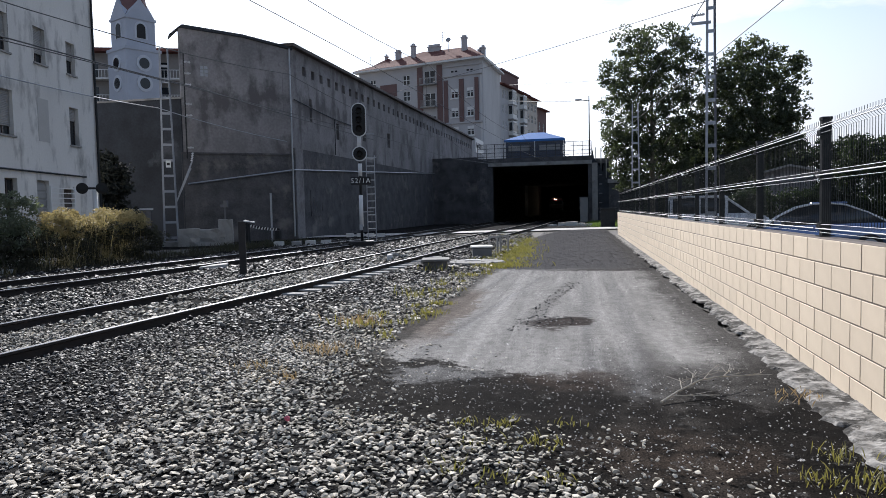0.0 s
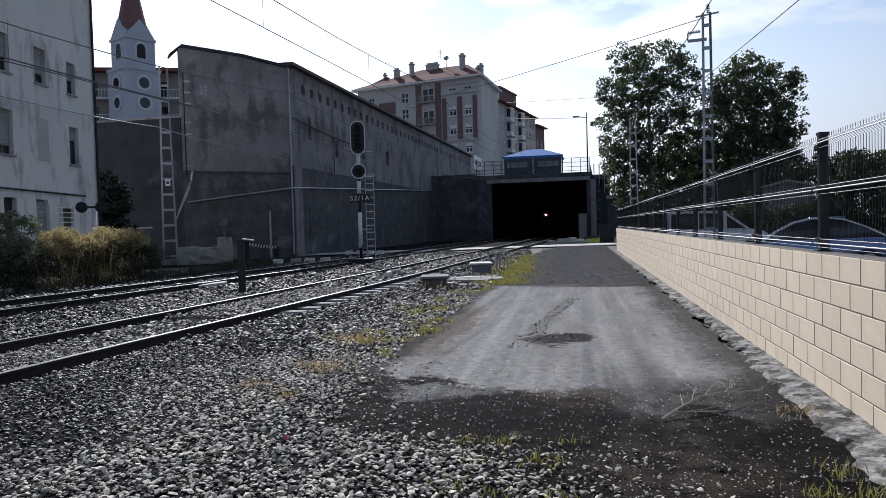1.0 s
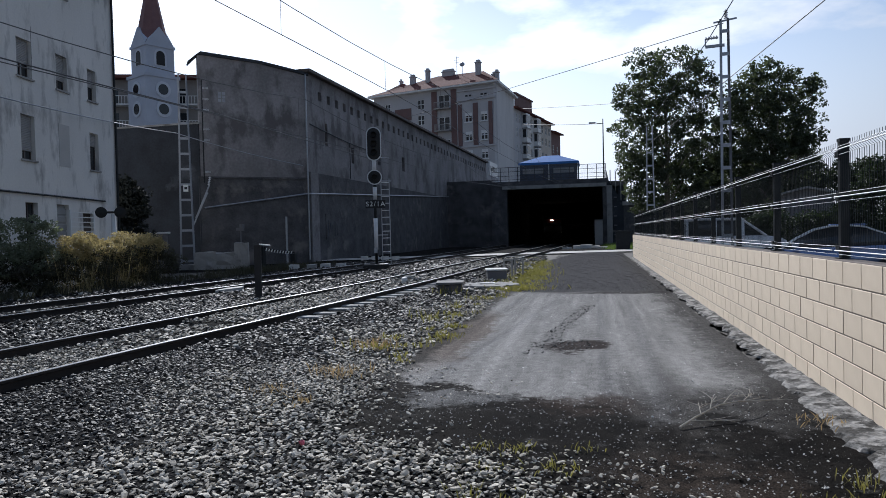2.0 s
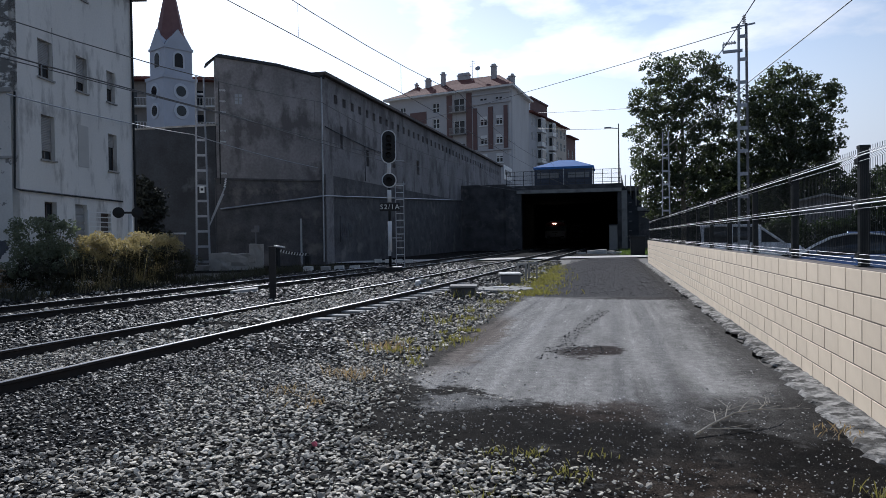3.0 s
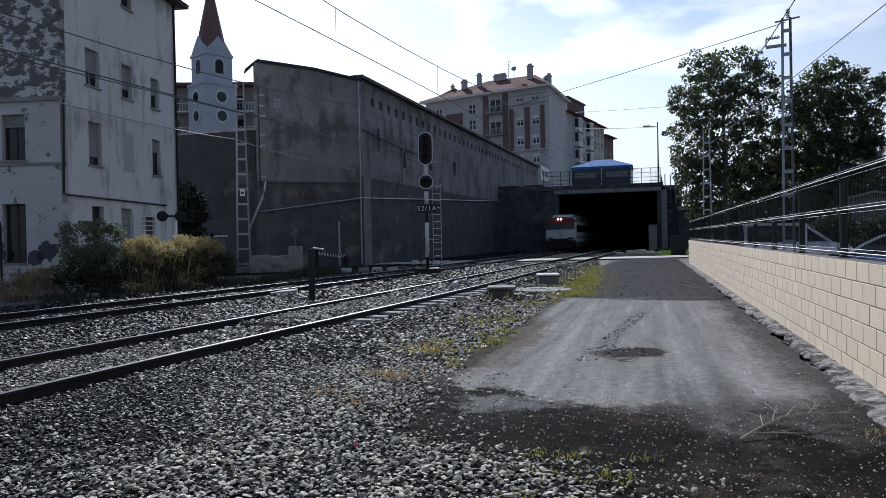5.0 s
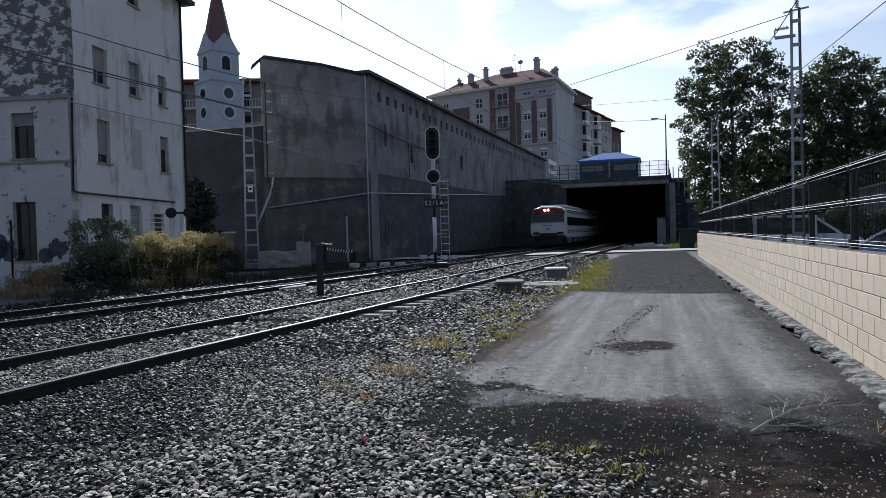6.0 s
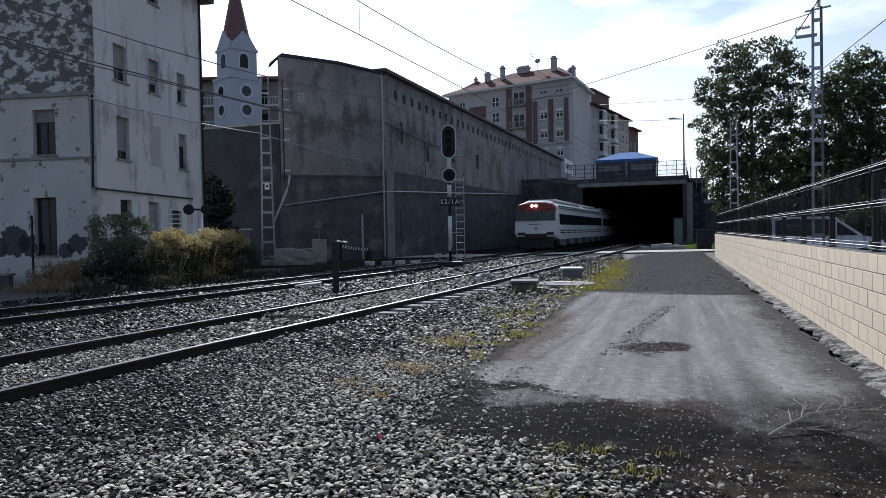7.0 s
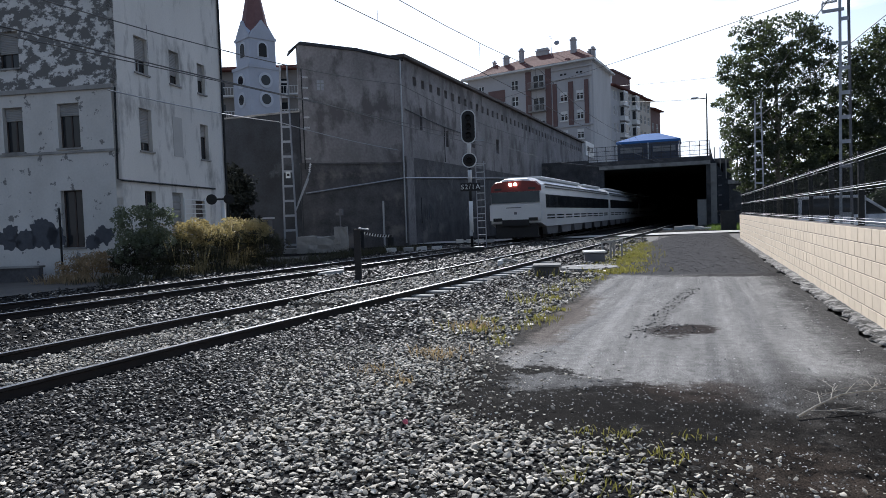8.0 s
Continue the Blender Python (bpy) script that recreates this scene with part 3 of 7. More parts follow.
post_me.materials.append(M_DARKSTEEL)
for y in post_ys:
    p = new("post", post_me)
    p.parent, p.matrix_basis = fence, pose(FX + 0.05, y, F0)


def mesh_panel(y0, y1):
    """Welded mesh: uprights every 5 cm, bent outwards in three folds with paired wires."""
    folds = (1.27, 1.73, 2.13)
    prof = [(0, F0 + 0.04)]
    for f in folds:
        prof += [(0, f - 0.035), (-0.035, f), (0, f + 0.035)]
    prof += [(0, F1 + 0.03)]
    V, Fc = [], []
    w = 0.0017
    for y in np.arange(y0, y1, 0.05):
        base = len(V)
        for dx, z in prof:
            V += [(FX + dx - w, y - w, z), (FX + dx + w, y - w, z), (FX + dx + w, y + w, z), (FX + dx - w, y + w, z)]
        for k in range(len(prof) - 1):
            a = base + 4 * k
            for i in range(4):
                Fc.append((a + i, a + (i + 1) % 4, a + 4 + (i + 1) % 4, a + 4 + i))
    W, Wf = [], []
    for f in folds:
        for dx, z in ((0, f - 0.035), (-0.037, f), (0, f + 0.035)):
            base = len(W)
            h = 0.0046 if dx < 0 else 0.002
            for y in (y0, y1):
                W += [(FX + dx + h * math.cos(k * math.pi / 5), y, z + h * math.sin(k * math.pi / 5)) for k in range(10)]
            for i in range(10):
                Wf.append((base + i, base + (i + 1) % 10, base + 10 + (i + 1) % 10, base + 10 + i))
    return V, Fc, W, Wf


# pale metal on the dark-coated folds stands in for their sun glint
M_FOLD = shade("fence_fold_glint", (0.62, 0.63, 0.64), (0.50, 0.51, 0.52), 0.45, 1.0, scale=5, fine=60, bump=0.02)
M_FENCE = shade("fence_coating", (0.011, 0.016, 0.018), (0.007, 0.010, 0.012), 0.7, 0.0, scale=5, fine=60, bump=0.02)
for m_ in (M_FENCE, M_DARKSTEEL):
    m_.node_tree.nodes["Principled BSDF"].inputs["Specular IOR Level"].default_value = 0.15
for a, b in zip(post_ys[1:], post_ys):
    V, Fc, W, Wf = mesh_panel(a + 0.03, b - 0.03)
    panel = fast_mesh("mesh_panel", V, Fc, M_FENCE, fence)
    fast_mesh("fold_band", W, Wf, M_FOLD, panel, "horizontal fold wires, pale metal for their glint")


# ---- white building beside the track ----
def window_unit(parent, x0, x1, z0, z1, shutter=0.5, depth=0.16, sill=True, grille=False, swap=False):
    """A recessed window in a wall whose front is y = 0: frame, pane, half-lowered shutter and sill."""
    T = Matrix(((0, 1, 0, 0), (1, 0, 0, 0), (0, 0, 1, 0), (0, 0, 0, 1))) if swap else Matrix()
    win = thing("window", "", "")
    for k in list(win.keys()):
        del win[k]
    win.parent = parent
    win.name = "window"

    def put(name, boxes, mat, par, label=""):
        bm = B()
        for lo, hi in boxes:
            box(bm, lo, hi)
        bmesh.ops.transform(bm, matrix=T, verts=bm.verts)
        bmesh.ops.recalc_face_normals(bm, faces=bm.faces)
        return part(name, bm, mat, par, label)
    f = 0.05
    d = depth
    put("frame", [((x0, d, z0), (x0 + f, d + 0.05, z1)), ((x1 - f, d, z0), (x1, d + 0.05, z1)), ((x0, d, z0), (x1, d + 0.05, z0 + f)), ((x0, d, z1 - f), (x1, d + 0.05, z1)), (((x0 + x1) / 2 - 0.025, d, z0), ((x0 + x1) / 2 + 0.025, d + 0.05, z1))], M_WOOD, win)
    put("pane", [((x0 + 0.01, d + 0.02, z0 + 0.01), (x1 - 0.01, d + 0.03, z1 - 0.01))], M_GLASS, win)
    if shutter > 0:
        zs = z1 - (z1 - z0) * shutter
        n = max(3, int((z1 - zs) / 0.055))
        h = (z1 - zs) / n
        pts = [(d - 0.015, zs), (d - 0.015, z1)]
        for i in reversed(range(n)):
            pts += [(d - 0.032, zs + (i + 1) * h), (d - 0.042, zs + (i + 0.6) * h), (d - 0.042, zs + (i + 0.25) * h)]
        bm = B()
        extrude_outline(bm, pts, 0, x0 + 0.02, x1 - 0.02)
        bmesh.ops.transform(bm, matrix=T, verts=bm.verts)
        bmesh.ops.recalc_face_normals(bm, faces=bm.faces)
        part("shutter", bm, M_SHUTTER, win, "pale slatted roller shutter")
    if sill:
        put("sill", [((x0 - 0.07, -0.06, z0 - 0.06), (x1 + 0.07, d, z0))], M_CONC, win)
    if grille:
        put("grille", [((x0 + 0.02 + i * (x1 - x0 - 0.06) / 5, 0.03, z0), (x0 + 0.04 + i * (x1 - x0 - 0.06) / 5, 0.045, z1)) for i in range(6)] + [((x0, 0.032, z0 + 0.25 * k), (x1, 0.043, z0 + 0.25 * k + 0.02)) for k in range(1, 6)], M_GALV, win, "pale metal window grille")
    return win


KW = pose(-17.91, 17.85, 0, 0, 0, 100.72)
house = thing("house", "white rendered railway-side house with peeling grimy walls", "house", m=KW)
FAC_L, NEAR_L, EAVE = 7.8, 10.0, 11.7
fac_holes = [(1.4, 2.2, 6.99, 8.25), (3.6, 4.3, 6.99, 8.25), (5.68, 6.3, 6.99, 8.2), (1.5, 2.24, 4.28, 5.76), (5.7, 6.35, 4.3, 5.74), (1.59, 2.26, 1.2, 2.87), (3.36, 4.1, 0.2, 2.87), (5.04, 5.75, 0.2, 2.6), (3.7, 4.4, 10.4, 11.2)]
near_holes = [(1.2, 2.0, 4.3, 5.77), (3.3, 4.05, 4.25, 5.75), (3.3, 4.1, 7.05, 8.28), (1.25, 2.05, 1.0, 2.9), (5.4, 6.2, 4.25, 5.75), (5.4, 6.2, 7.05, 8.28)]
bm = B()
wall_with_holes(bm, FAC_L, -0.1, EAVE, 0.35, fac_holes)
part("wall", bm, M_WHITEWALL2, house)
bm = B()
wall_with_holes(bm, NEAR_L, -0.1, 6.2, 0.35, [h for h in near_holes if h[3] < 6.2])
bmesh.ops.transform(bm, matrix=Matrix(((0, 1, 0, 0), (1, 0, 0, 0), (0, 0, 1, 0), (0, 0, 0, 1))), verts=bm.verts)
bmesh.ops.recalc_face_normals(bm, faces=bm.faces)
bmesh.ops.translate(bm, vec=(-0.003, 0, 0), verts=bm.verts)
part("wall", bm, M_WHITEWALL, house)
bm = B()
wall_with_holes(bm, NEAR_L, 6.2, EAVE, 0.35, [h for h in near_holes if h[2] > 6.2])
bmesh.ops.transform(bm, matrix=Matrix(((0, 1, 0, 0), (1, 0, 0, 0), (0, 0, 1, 0), (0, 0, 0, 1))), verts=bm.verts)
bmesh.ops.recalc_face_normals(bm, faces=bm.faces)
bmesh.ops.translate(bm, vec=(-0.003, 0, 0), verts=bm.verts)
part("upper_wall", bm, M_PEEL, house, "upper wall with large patches of peeled render")
bm = B()
box(bm, (FAC_L - 0.35, 0.36, -0.1), (FAC_L - 0.004, NEAR_L, EAVE))
box(bm, (0.36, NEAR_L - 0.35, -0.1), (FAC_L - 0.36, NEAR_L - 0.004, EAVE))
box(bm, (0.6, 0.6, -0.1), (0.7, NEAR_L - 0.4, EAVE - 0.1))
box(bm, (0.72, 0.6, -0.1), (FAC_L - 0.4, 0.7, EAVE - 0.1))
part("back_wall", bm, M_WHITEWALL2, house)
bm = B()
box(bm, (-0.45, -0.45, EAVE), (FAC_L + 0.45, NEAR_L + 0.3, EAVE + 0.14))
part("eave", bm, M_WOOD, house, "dark projecting wooden eave")
bm = B()
z0, z1 = EAVE + 0.14, EAVE + 2.0
vs = [bm.verts.new(p) for p in ((-0.5, -0.5, z0), (FAC_L + 0.5, -0.5, z0), (FAC_L + 0.5, NEAR_L + 0.4, z0), (-0.5, NEAR_L + 0.4, z0), (3.9, 3.6, z1), (3.9, 6.4, z1))]
for f in ((0, 1, 4), (1, 2, 5, 4), (2, 3, 5), (3, 0, 4, 5), (3, 2, 1, 0)):
    bm.faces.new([vs[i] for i in f])
M_TILE = shade("red_roof_tiles", (0.165, 0.07, 0.06), (0.11, 0.05, 0.043), 0.95, scale=2, fine=25, bump=0.5, depth=0.03)
M_TILE.node_tree.nodes["Principled BSDF"].inputs["Specular IOR Level"].default_value = 0.1
part("roof", bm, M_TILE, house)
for k, h in enumerate(fac_holes):
    if h[2] < 1:
        bm = B()
        pts = [(0.17, h[2]), (0.17, h[3])]
        for i in reversed(range(9)):
            z = h[2] + 0.05 + i * 0.28
            pts += [(0.12, z + 0.25), (0.10, z + 0.22), (0.10, z + 0.04), (0.12, z + 0.01)]
        extrude_outline(bm, pts, 0, h[0], h[1])
        part("door", bm, M_SHUTTER if h[0] < 4 else M_WOOD, house, "louvred pale shutter door" if h[0] < 4 else "dark wooden door")
    else:
        window_unit(house, *h, shutter=(0.62, 0.72, 0.55, 0.8, 0.35, 0.0, 0, 0, 0.4)[k])
for k, h in enumerate(near_holes):
    window_unit(house, *h, shutter=(0.28, 0.3, 0.6, 0, 0.5, 0.5)[k], swap=True)
bm = B()
box(bm, (3.63, -0.012, 4.25), (4.3, 0.0, 5.76))
part("blocked_window", bm, shade("patched_render", (0.5, 0.49, 0.465), (0.42, 0.41, 0.39), 0.9, scale=1.5, fine=20), house, "bricked-up window, rendered over")
bm = B()
box(bm, (-0.09, -0.08, 6.16), (0.0, NEAR_L, 6.30))
box(bm, (-0.05, -0.04, 4.12), (0.0, NEAR_L, 4.2))
part("ledge", bm, M_CONC, house, "grimy projecting string course")
bm = B()
tube(bm, [(0.12, -0.06, 6.2), (0.02, -0.06, 3.2), (0.3, -0.06, 3.17), (4.0, -0.06, 3.14), (6.6, -0.06, 3.12)], 0.035)
tube(bm, [(FAC_L - 0.15, -0.06, EAVE), (FAC_L - 0.15, -0.06, 0)], 0.05)
part("drainpipe", bm, M_DARKSTEEL, house, "dark pipe and cable run")


# white barred gate and crossing lamps in front of the house
gate_w = thing("barred_gate", "white barred steel gate in front of the house", "gate", m=KW @ pose(2.6, -0.9, 0))
for x in (0.0, 1.5):
    bm = B()
    bar(bm, (x, 0, -0.1), (x, 0, 2.62), 0.05)
    part("post", bm, M_WHITE, gate_w)
for k in range(11):
    bm = B()
    bar(bm, (0.0, 0, 0.85 + k * 0.17), (1.5, 0, 0.85 + k * 0.17), 0.03)
    part("bar", bm, M_WHITE, gate_w)
xing = thing("crossing_signal", "white post with two round black crossing lamps", "signal", m=pose(-18.0, 23.4, 0, 0, 0, 38))
bm = B()
rod(bm, (0, 0.1, -0.1), (0, 0.1, 2.55), 0.09, seg=12)
part("pole", bm, M_WHITE, xing, smooth=True)
bm = B()
bar(bm, (-0.55, 0.05, 2.62), (0.35, 0.05, 2.62), 0.08)
part("bracket", bm, M_BLACK, xing)
for x in (-0.42, 0.24):
    bm = B()
    bmesh.ops.create_cone(bm, cap_ends=True, segments=20, radius1=0.21, radius2=0.21, depth=0.05, matrix=pose(x, 0, 2.62, 90))
    hd = part("lamp_board", bm, M_BLACK, xing, "round black lamp board")
    bm = B()
    bmesh.ops.create_cone(bm, cap_ends=True, segments=16, radius1=0.10, radius2=0.12, depth=0.16, matrix=pose(x, -0.1, 2.62, 90))
    part("lens_hood", bm, M_DARKSTEEL, hd)

low_wall = thing("wall_low", "low dark concrete wall at the foot of the house", "wall", kind="structure", m=KW)
bm = B()
box(bm, (-0.9, 2.3, -0.1), (-0.7, 10.0, 0.4))
part("upstand", bm, M_DARKSTONE, low_wall)
bm = B()
box(bm, (-0.95, 2.25, 0.4), (-0.65, 10.0, 0.46))
part("coping", bm, M_CONC, low_wall)
house_post = thing("thin_post", "thin dark post before the house window", "post", m=KW @ pose(-0.5, 1.75, -0.1))
bm = B()
rod(bm, (0, 0, 0), (0, 0, 2.4), 0.035, seg=8)
part("pole", bm, M_DARKSTEEL, house_post)

# painted foliage on the near wall of the house
mural = thing("mural", "faded dark blue painted foliage on the house wall", "mural", m=KW)
M_MURAL = shade("faded_blue_paint", (0.10, 0.105, 0.12), (0.06, 0.065, 0.075), 0.9, scale=4, fine=30, bump=0.1)
for cx, cz, rx, rz_ in ((0.55, 1.35, 0.5, 0.38), (0.95, 1.15, 0.35, 0.3), (2.3, 1.35, 0.42, 0.42), (2.8, 1.5, 0.6, 0.62), (3.5, 1.3, 0.6, 0.4), (4.1, 1.4, 0.55, 0.5), (5.0, 1.4, 0.7, 0.5), (6.1, 1.4, 0.7, 0.5)):
    bm = B()
    ring = []
    for k in range(44):
        a = 2 * math.pi * k / 44
        f = 0.8 + 0.3 * noise.noise((cx + 2 * math.cos(a), 2 * math.sin(a), cz)) + 0.25 * noise.noise((6 * math.cos(a), cx + 6 * math.sin(a), 1))
        ring.append((cx + rx * f * math.cos(a), cz + rz_ * f * math.sin(a)))
    extrude_outline(bm, ring, 0, -0.009, -0.0035)
    part("painted_bush", bm, M_MURAL, mural)


# ---- big sooty building and its walls ----
C1, L1 = Vector((-16.46, 38.64, 0)), Vector((-21.3, 35.0, 0))
ANG = math.degrees(math.atan2(C1.y - L1.y, C1.x - L1.x))
depot = thing("warehouse", "long soot-dark masonry building above the railway", "building", m=pose(L1.x, L1.y, 0, 0, 0, ANG))
GL = (C1 - L1).length
bm = B()
pr = [(0, -0.1), (GL, -0.1), (GL, 11.02), (GL * 0.56, 11.5), (0, 11.75)]
extrude_outline(bm, pr, 1, 0, 0.5)
part("gable_wall", bm, M_DARKRENDER, depot)
bm = B()
extrude_outline(bm, [(-0.12, -0.1), (GL + 0.05, -0.1), (GL + 0.05, 4.9), (-0.12, 4.9)], 1, -0.06, -0.003)
part("plinth", bm, M_DARKSTONE, depot, "rough dark stone lower wall")
bm = B()
extrude_outline(bm, [(-0.5, 11.33), (0.0, 11.78), (0.18, 11.92), (GL * 0.56, 11.66), (GL + 0.15, 11.17), (GL + 0.15, 11.03), (GL * 0.56, 11.51), (0, 11.755), (-0.45, 11.28)], 1, -0.12, 0.9)
part("roof", bm, M_SOOT, depot, "dark overhanging roof edge")
bm = B()
box(bm, (0.35, 0.505, -0.1), (0.7, 3.5, 11.4))
part("side_wall", bm, M_DARKRENDER, depot)
bm = B()
for i in range(2):
    for k in range(3):
        box(bm, (1.05 + i * 0.22, -0.012, 9.2 + k * 0.2), (1.22 + i * 0.22, 0.0, 9.36 + k * 0.2))
part("small_window", bm, M_GALV, depot, "small pale latticed window")
FA = 1.9
wing = thing("warehouse_wing", "long soot-dark wing with a row of slot windows under the eave", "building", m=pose(C1.x, C1.y, 0, 0, 0, 90 - FA))
slots = [(1.7 + 1.33 * i, 2.2 + 1.33 * i, 9.86, 10.4) for i in range(42)]
wins = [(7.0, 7.5, 6.5, 7.6), (12.4, 13.1, 6.9, 8.1), (18.6, 19.4, 6.9, 8.1), (2.6, 3.0, 7.2, 8.6)]
bm = B()
wall_with_holes(bm, 58.0, -0.1, 11.2, 0.4, slots + wins)
part("wall", bm, M_DARKRENDER, wing)
# black sheet behind the slots stands in for the unlit rooms
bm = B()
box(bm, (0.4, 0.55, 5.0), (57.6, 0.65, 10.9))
part("interior_black_sheet", bm, M_BLACK, wing)
bm = B()
box(bm, (0.02, -0.06, -0.1), (58, -0.003, 5.35))
part("plinth", bm, M_DARKSTONE, wing, "rough dark stone lower wall")
bm = B()
box(bm, (-0.2, -0.35, 11.2), (58.2, 6, 11.38))
part("roof", bm, M_WOOD, wing, "dark overhanging roof edge")
bm = B()
box(bm, (57.6, 0.45, -0.1), (58, 6, 11.19))
part("end_wall", bm, M_DARKRENDER, wing)
bm = B()
box(bm, (57.9, -0.5, 9.5), (64.5, -0.3, 11.5))
sgn = part("signboard", bm, M_WHITE, wing, "white signboard with illegible dark bars")
for i in range(5):
    bm = B()
    box(bm, (58.6 + i * 1.05, -0.515, 10.2), (59.2 + i * 1.05, -0.501, 10.9))
    part("lettering", bm, M_BLACK, sgn)
bm = B()
box(bm, (-0.14, -0.13, 4.9), (GL + 0.08, 0.0, 5.0))
part("ledge", bm, M_DARKSTONE, depot, "narrow weathered ledge")
bm = B()
box(bm, (0.08, -0.13, -0.1), (1.15, -0.063, 5.35))
part("corner_pilaster", bm, M_DARKRENDER, wing, "paler rendered corner pilaster")
bm = B()
box(bm, (2.2, -0.1, 1.3), (4.4, -0.063, 2.9))
tag = part("wall_patch", bm, M_DARKSTONE, wing, "smooth rendered patch with faded pale strokes")
for k in range(6):
    bm = B()
    bar(bm, (2.4 + 0.3 * k, -0.103, 1.5 + 0.1 * (k % 2)), (2.5 + 0.3 * k, -0.103, 2.5 - 0.15 * (k % 3)), 0.07, 0.006)
    part("painted_stroke", bm, M_TGREY, tag)
bm = B()
tube(bm, [(0.2, -0.1, 8.2), (3.0, -0.1, 8.0), (6.5, -0.1, 7.8), (11.0, -0.1, 7.7)], 0.035)
tube(bm, [(6.5, -0.1, 7.8), (6.5, -0.1, 5.4)], 0.03)
part("conduit", bm, M_DARKSTEEL, wing)
# pipe runs along both faces
pipe = thing("wall_pipe", "pale grey pipe run fixed to the masonry", "pipe")
p0 = Matrix(depot.matrix_basis) @ Vector((0.15, -0.14, 3.25))
p1 = Matrix(depot.matrix_basis) @ Vector((GL, -0.16, 4.05))
p2 = Matrix(wing.matrix_basis) @ Vector((34.4, -0.16, 5.42))
bm = B()
tube(bm, [p0, p1, p2], 0.05)
part("pipe", bm, M_GALV, pipe)
bm = B()
tube(bm, [p1 + Vector((-0.05, -0.05, 7)), p1 + Vector((-0.05, -0.05, -3.9))], 0.05)
part("downpipe", bm, M_GALV, pipe)

# lower terrace wall between the house and the big building
terrace = thing("wall_terrace", "dark retaining wall below the terrace", "wall", kind="structure")
bm = B()
box(bm, (-26.5, 34.9, -0.1), (-21.3, 35.4, 7.9))
part("retaining_wall", bm, M_SOOT, terrace)
bm = B()
box(bm, (-26.5, 34.85, 7.9), (-21.2, 35.45, 8.0))
part("coping", bm, M_CONC, terrace)
bm = B()
box(bm, (-26.5, 35.6, -0.1), (-21.5, 60, 7.8))
part("terrace_fill", bm, M_DIRT, terrace)


# ---- bridge portal and tunnel ----
PY = 73.0
portal = thing("bridge", "dark concrete road bridge over the railway with a railing", "bridge", kind="structure")
bm = B()
box(bm, (-18, PY + 0.1, -0.1), (-10.5, PY + 0.9, 7.0))
part("abutment", bm, M_DARKSTONE, portal)
bm = B()
extrude_outline(bm, [(-10.5, -0.1), (-8.86, -0.1), (-8.86, 5.9), (-9.2, 6.3), (-10.5, 6.6)], 1, PY - 0.15, PY + 0.85)
part("pier", bm, M_DARKSTONE, portal, "soot-dark masonry pier")
bm = B()
box(bm, (-10.2, PY - 0.22, -0.1), (-9.5, PY - 0.153, 5.9))
part("pilaster", bm, M_DARKSTONE, portal)
bm = B()
box(bm, (0.96, PY - 0.2, -0.1), (1.35, PY + 1.0, 5.9))
part("pier", bm, M_DARKSTONE, portal)
# paler strip of the same pier: its lit face is put into the colour
bm = B()
box(bm, (1.353, PY - 0.12, -0.1), (1.9, PY + 1.0, 6.0))
part("pier", bm, M_CONC, portal, "pier strip in pale concrete for its lit face")
bm = B()
box(bm, (-9.3, PY - 0.35, 5.92), (1.35, PY + 0.9, 6.28))
part("deck_beam", bm, M_CONC, portal, "stained concrete deck edge beam")
bm = B()
box(bm, (-10.6, PY - 0.25, 6.284), (1.5, PY + 0.9, 6.75))
part("fascia", bm, M_DARKSTONE, portal, "soot-dark deck fascia")
bm = B()
box(bm, (-18, PY + 0.91, 6.0), (3.3, 190, 6.5))
part("deck", bm, M_DARKSTONE, portal)
bm = B()
extrude_outline(bm, [(1.36, 6.003), (1.9, 6.003), (1.904, -0.1), (3.0, -0.1), (3.0, 4.3), (2.75, 4.45), (2.2, 5.5), (1.6, 6.4), (1.36, 7.6)], 1, PY - 0.1, PY + 1)
part("wing_wall", bm, M_SOOT, portal, "dark stepped-down wing wall")
bm = B()
box(bm, (3.003, PY - 0.05, -0.1), (12, PY + 1, 3.9))
part("wing_wall", bm, M_DARKSTONE, portal)
bm = B()
box(bm, (2.9, PY - 0.2, 3.903), (12, PY + 1.1, 4.3))
part("coping", bm, M_CONC, portal)
for k in range(5):
    bm = B()
    box(bm, (2.05, PY - 0.18, 0.9 + 0.95 * k), (2.35, PY - 0.102, 1.02 + 0.95 * k))
    part("step_iron", bm, M_TGREY, portal)
tun = thing("tunnel", "unlit covered way under the bridge deck", "tunnel", kind="structure")
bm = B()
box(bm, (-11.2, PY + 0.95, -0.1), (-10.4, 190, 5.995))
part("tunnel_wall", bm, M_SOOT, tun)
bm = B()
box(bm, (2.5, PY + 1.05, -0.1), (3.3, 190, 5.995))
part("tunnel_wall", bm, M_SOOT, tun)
# added black wall at the unseen far end, keeps the covered way dark
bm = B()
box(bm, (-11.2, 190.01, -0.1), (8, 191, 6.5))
part("tunnel_end_blackout", bm, M_BLACK, tun)
rail = thing("bridge_railing", "thin grey steel railing along the bridge deck", "railing")
for i in range(14):
    bm = B()
    bar(bm, (-10.4 + i * 0.9, PY, 6.75), (-10.4 + i * 0.9, PY, 8.25), 0.06)
    part("post", bm, M_DARKSTEEL, rail)
for z in (6.95, 7.35, 7.8, 8.25):
    bm = B()
    bar(bm, (-10.4, PY, z), (1.3, PY, z), 0.04)
    part("bar", bm, M_DARKSTEEL, rail)
bm = B()
for k in range(117):
    box(bm, (-10.38 + k * 0.1, PY - 0.008, 6.95), (-10.366 + k * 0.1, PY + 0.008, 8.25))
part("mesh_infill", bm, M_DARKSTEEL, rail, "fine upright bars filling the railing")

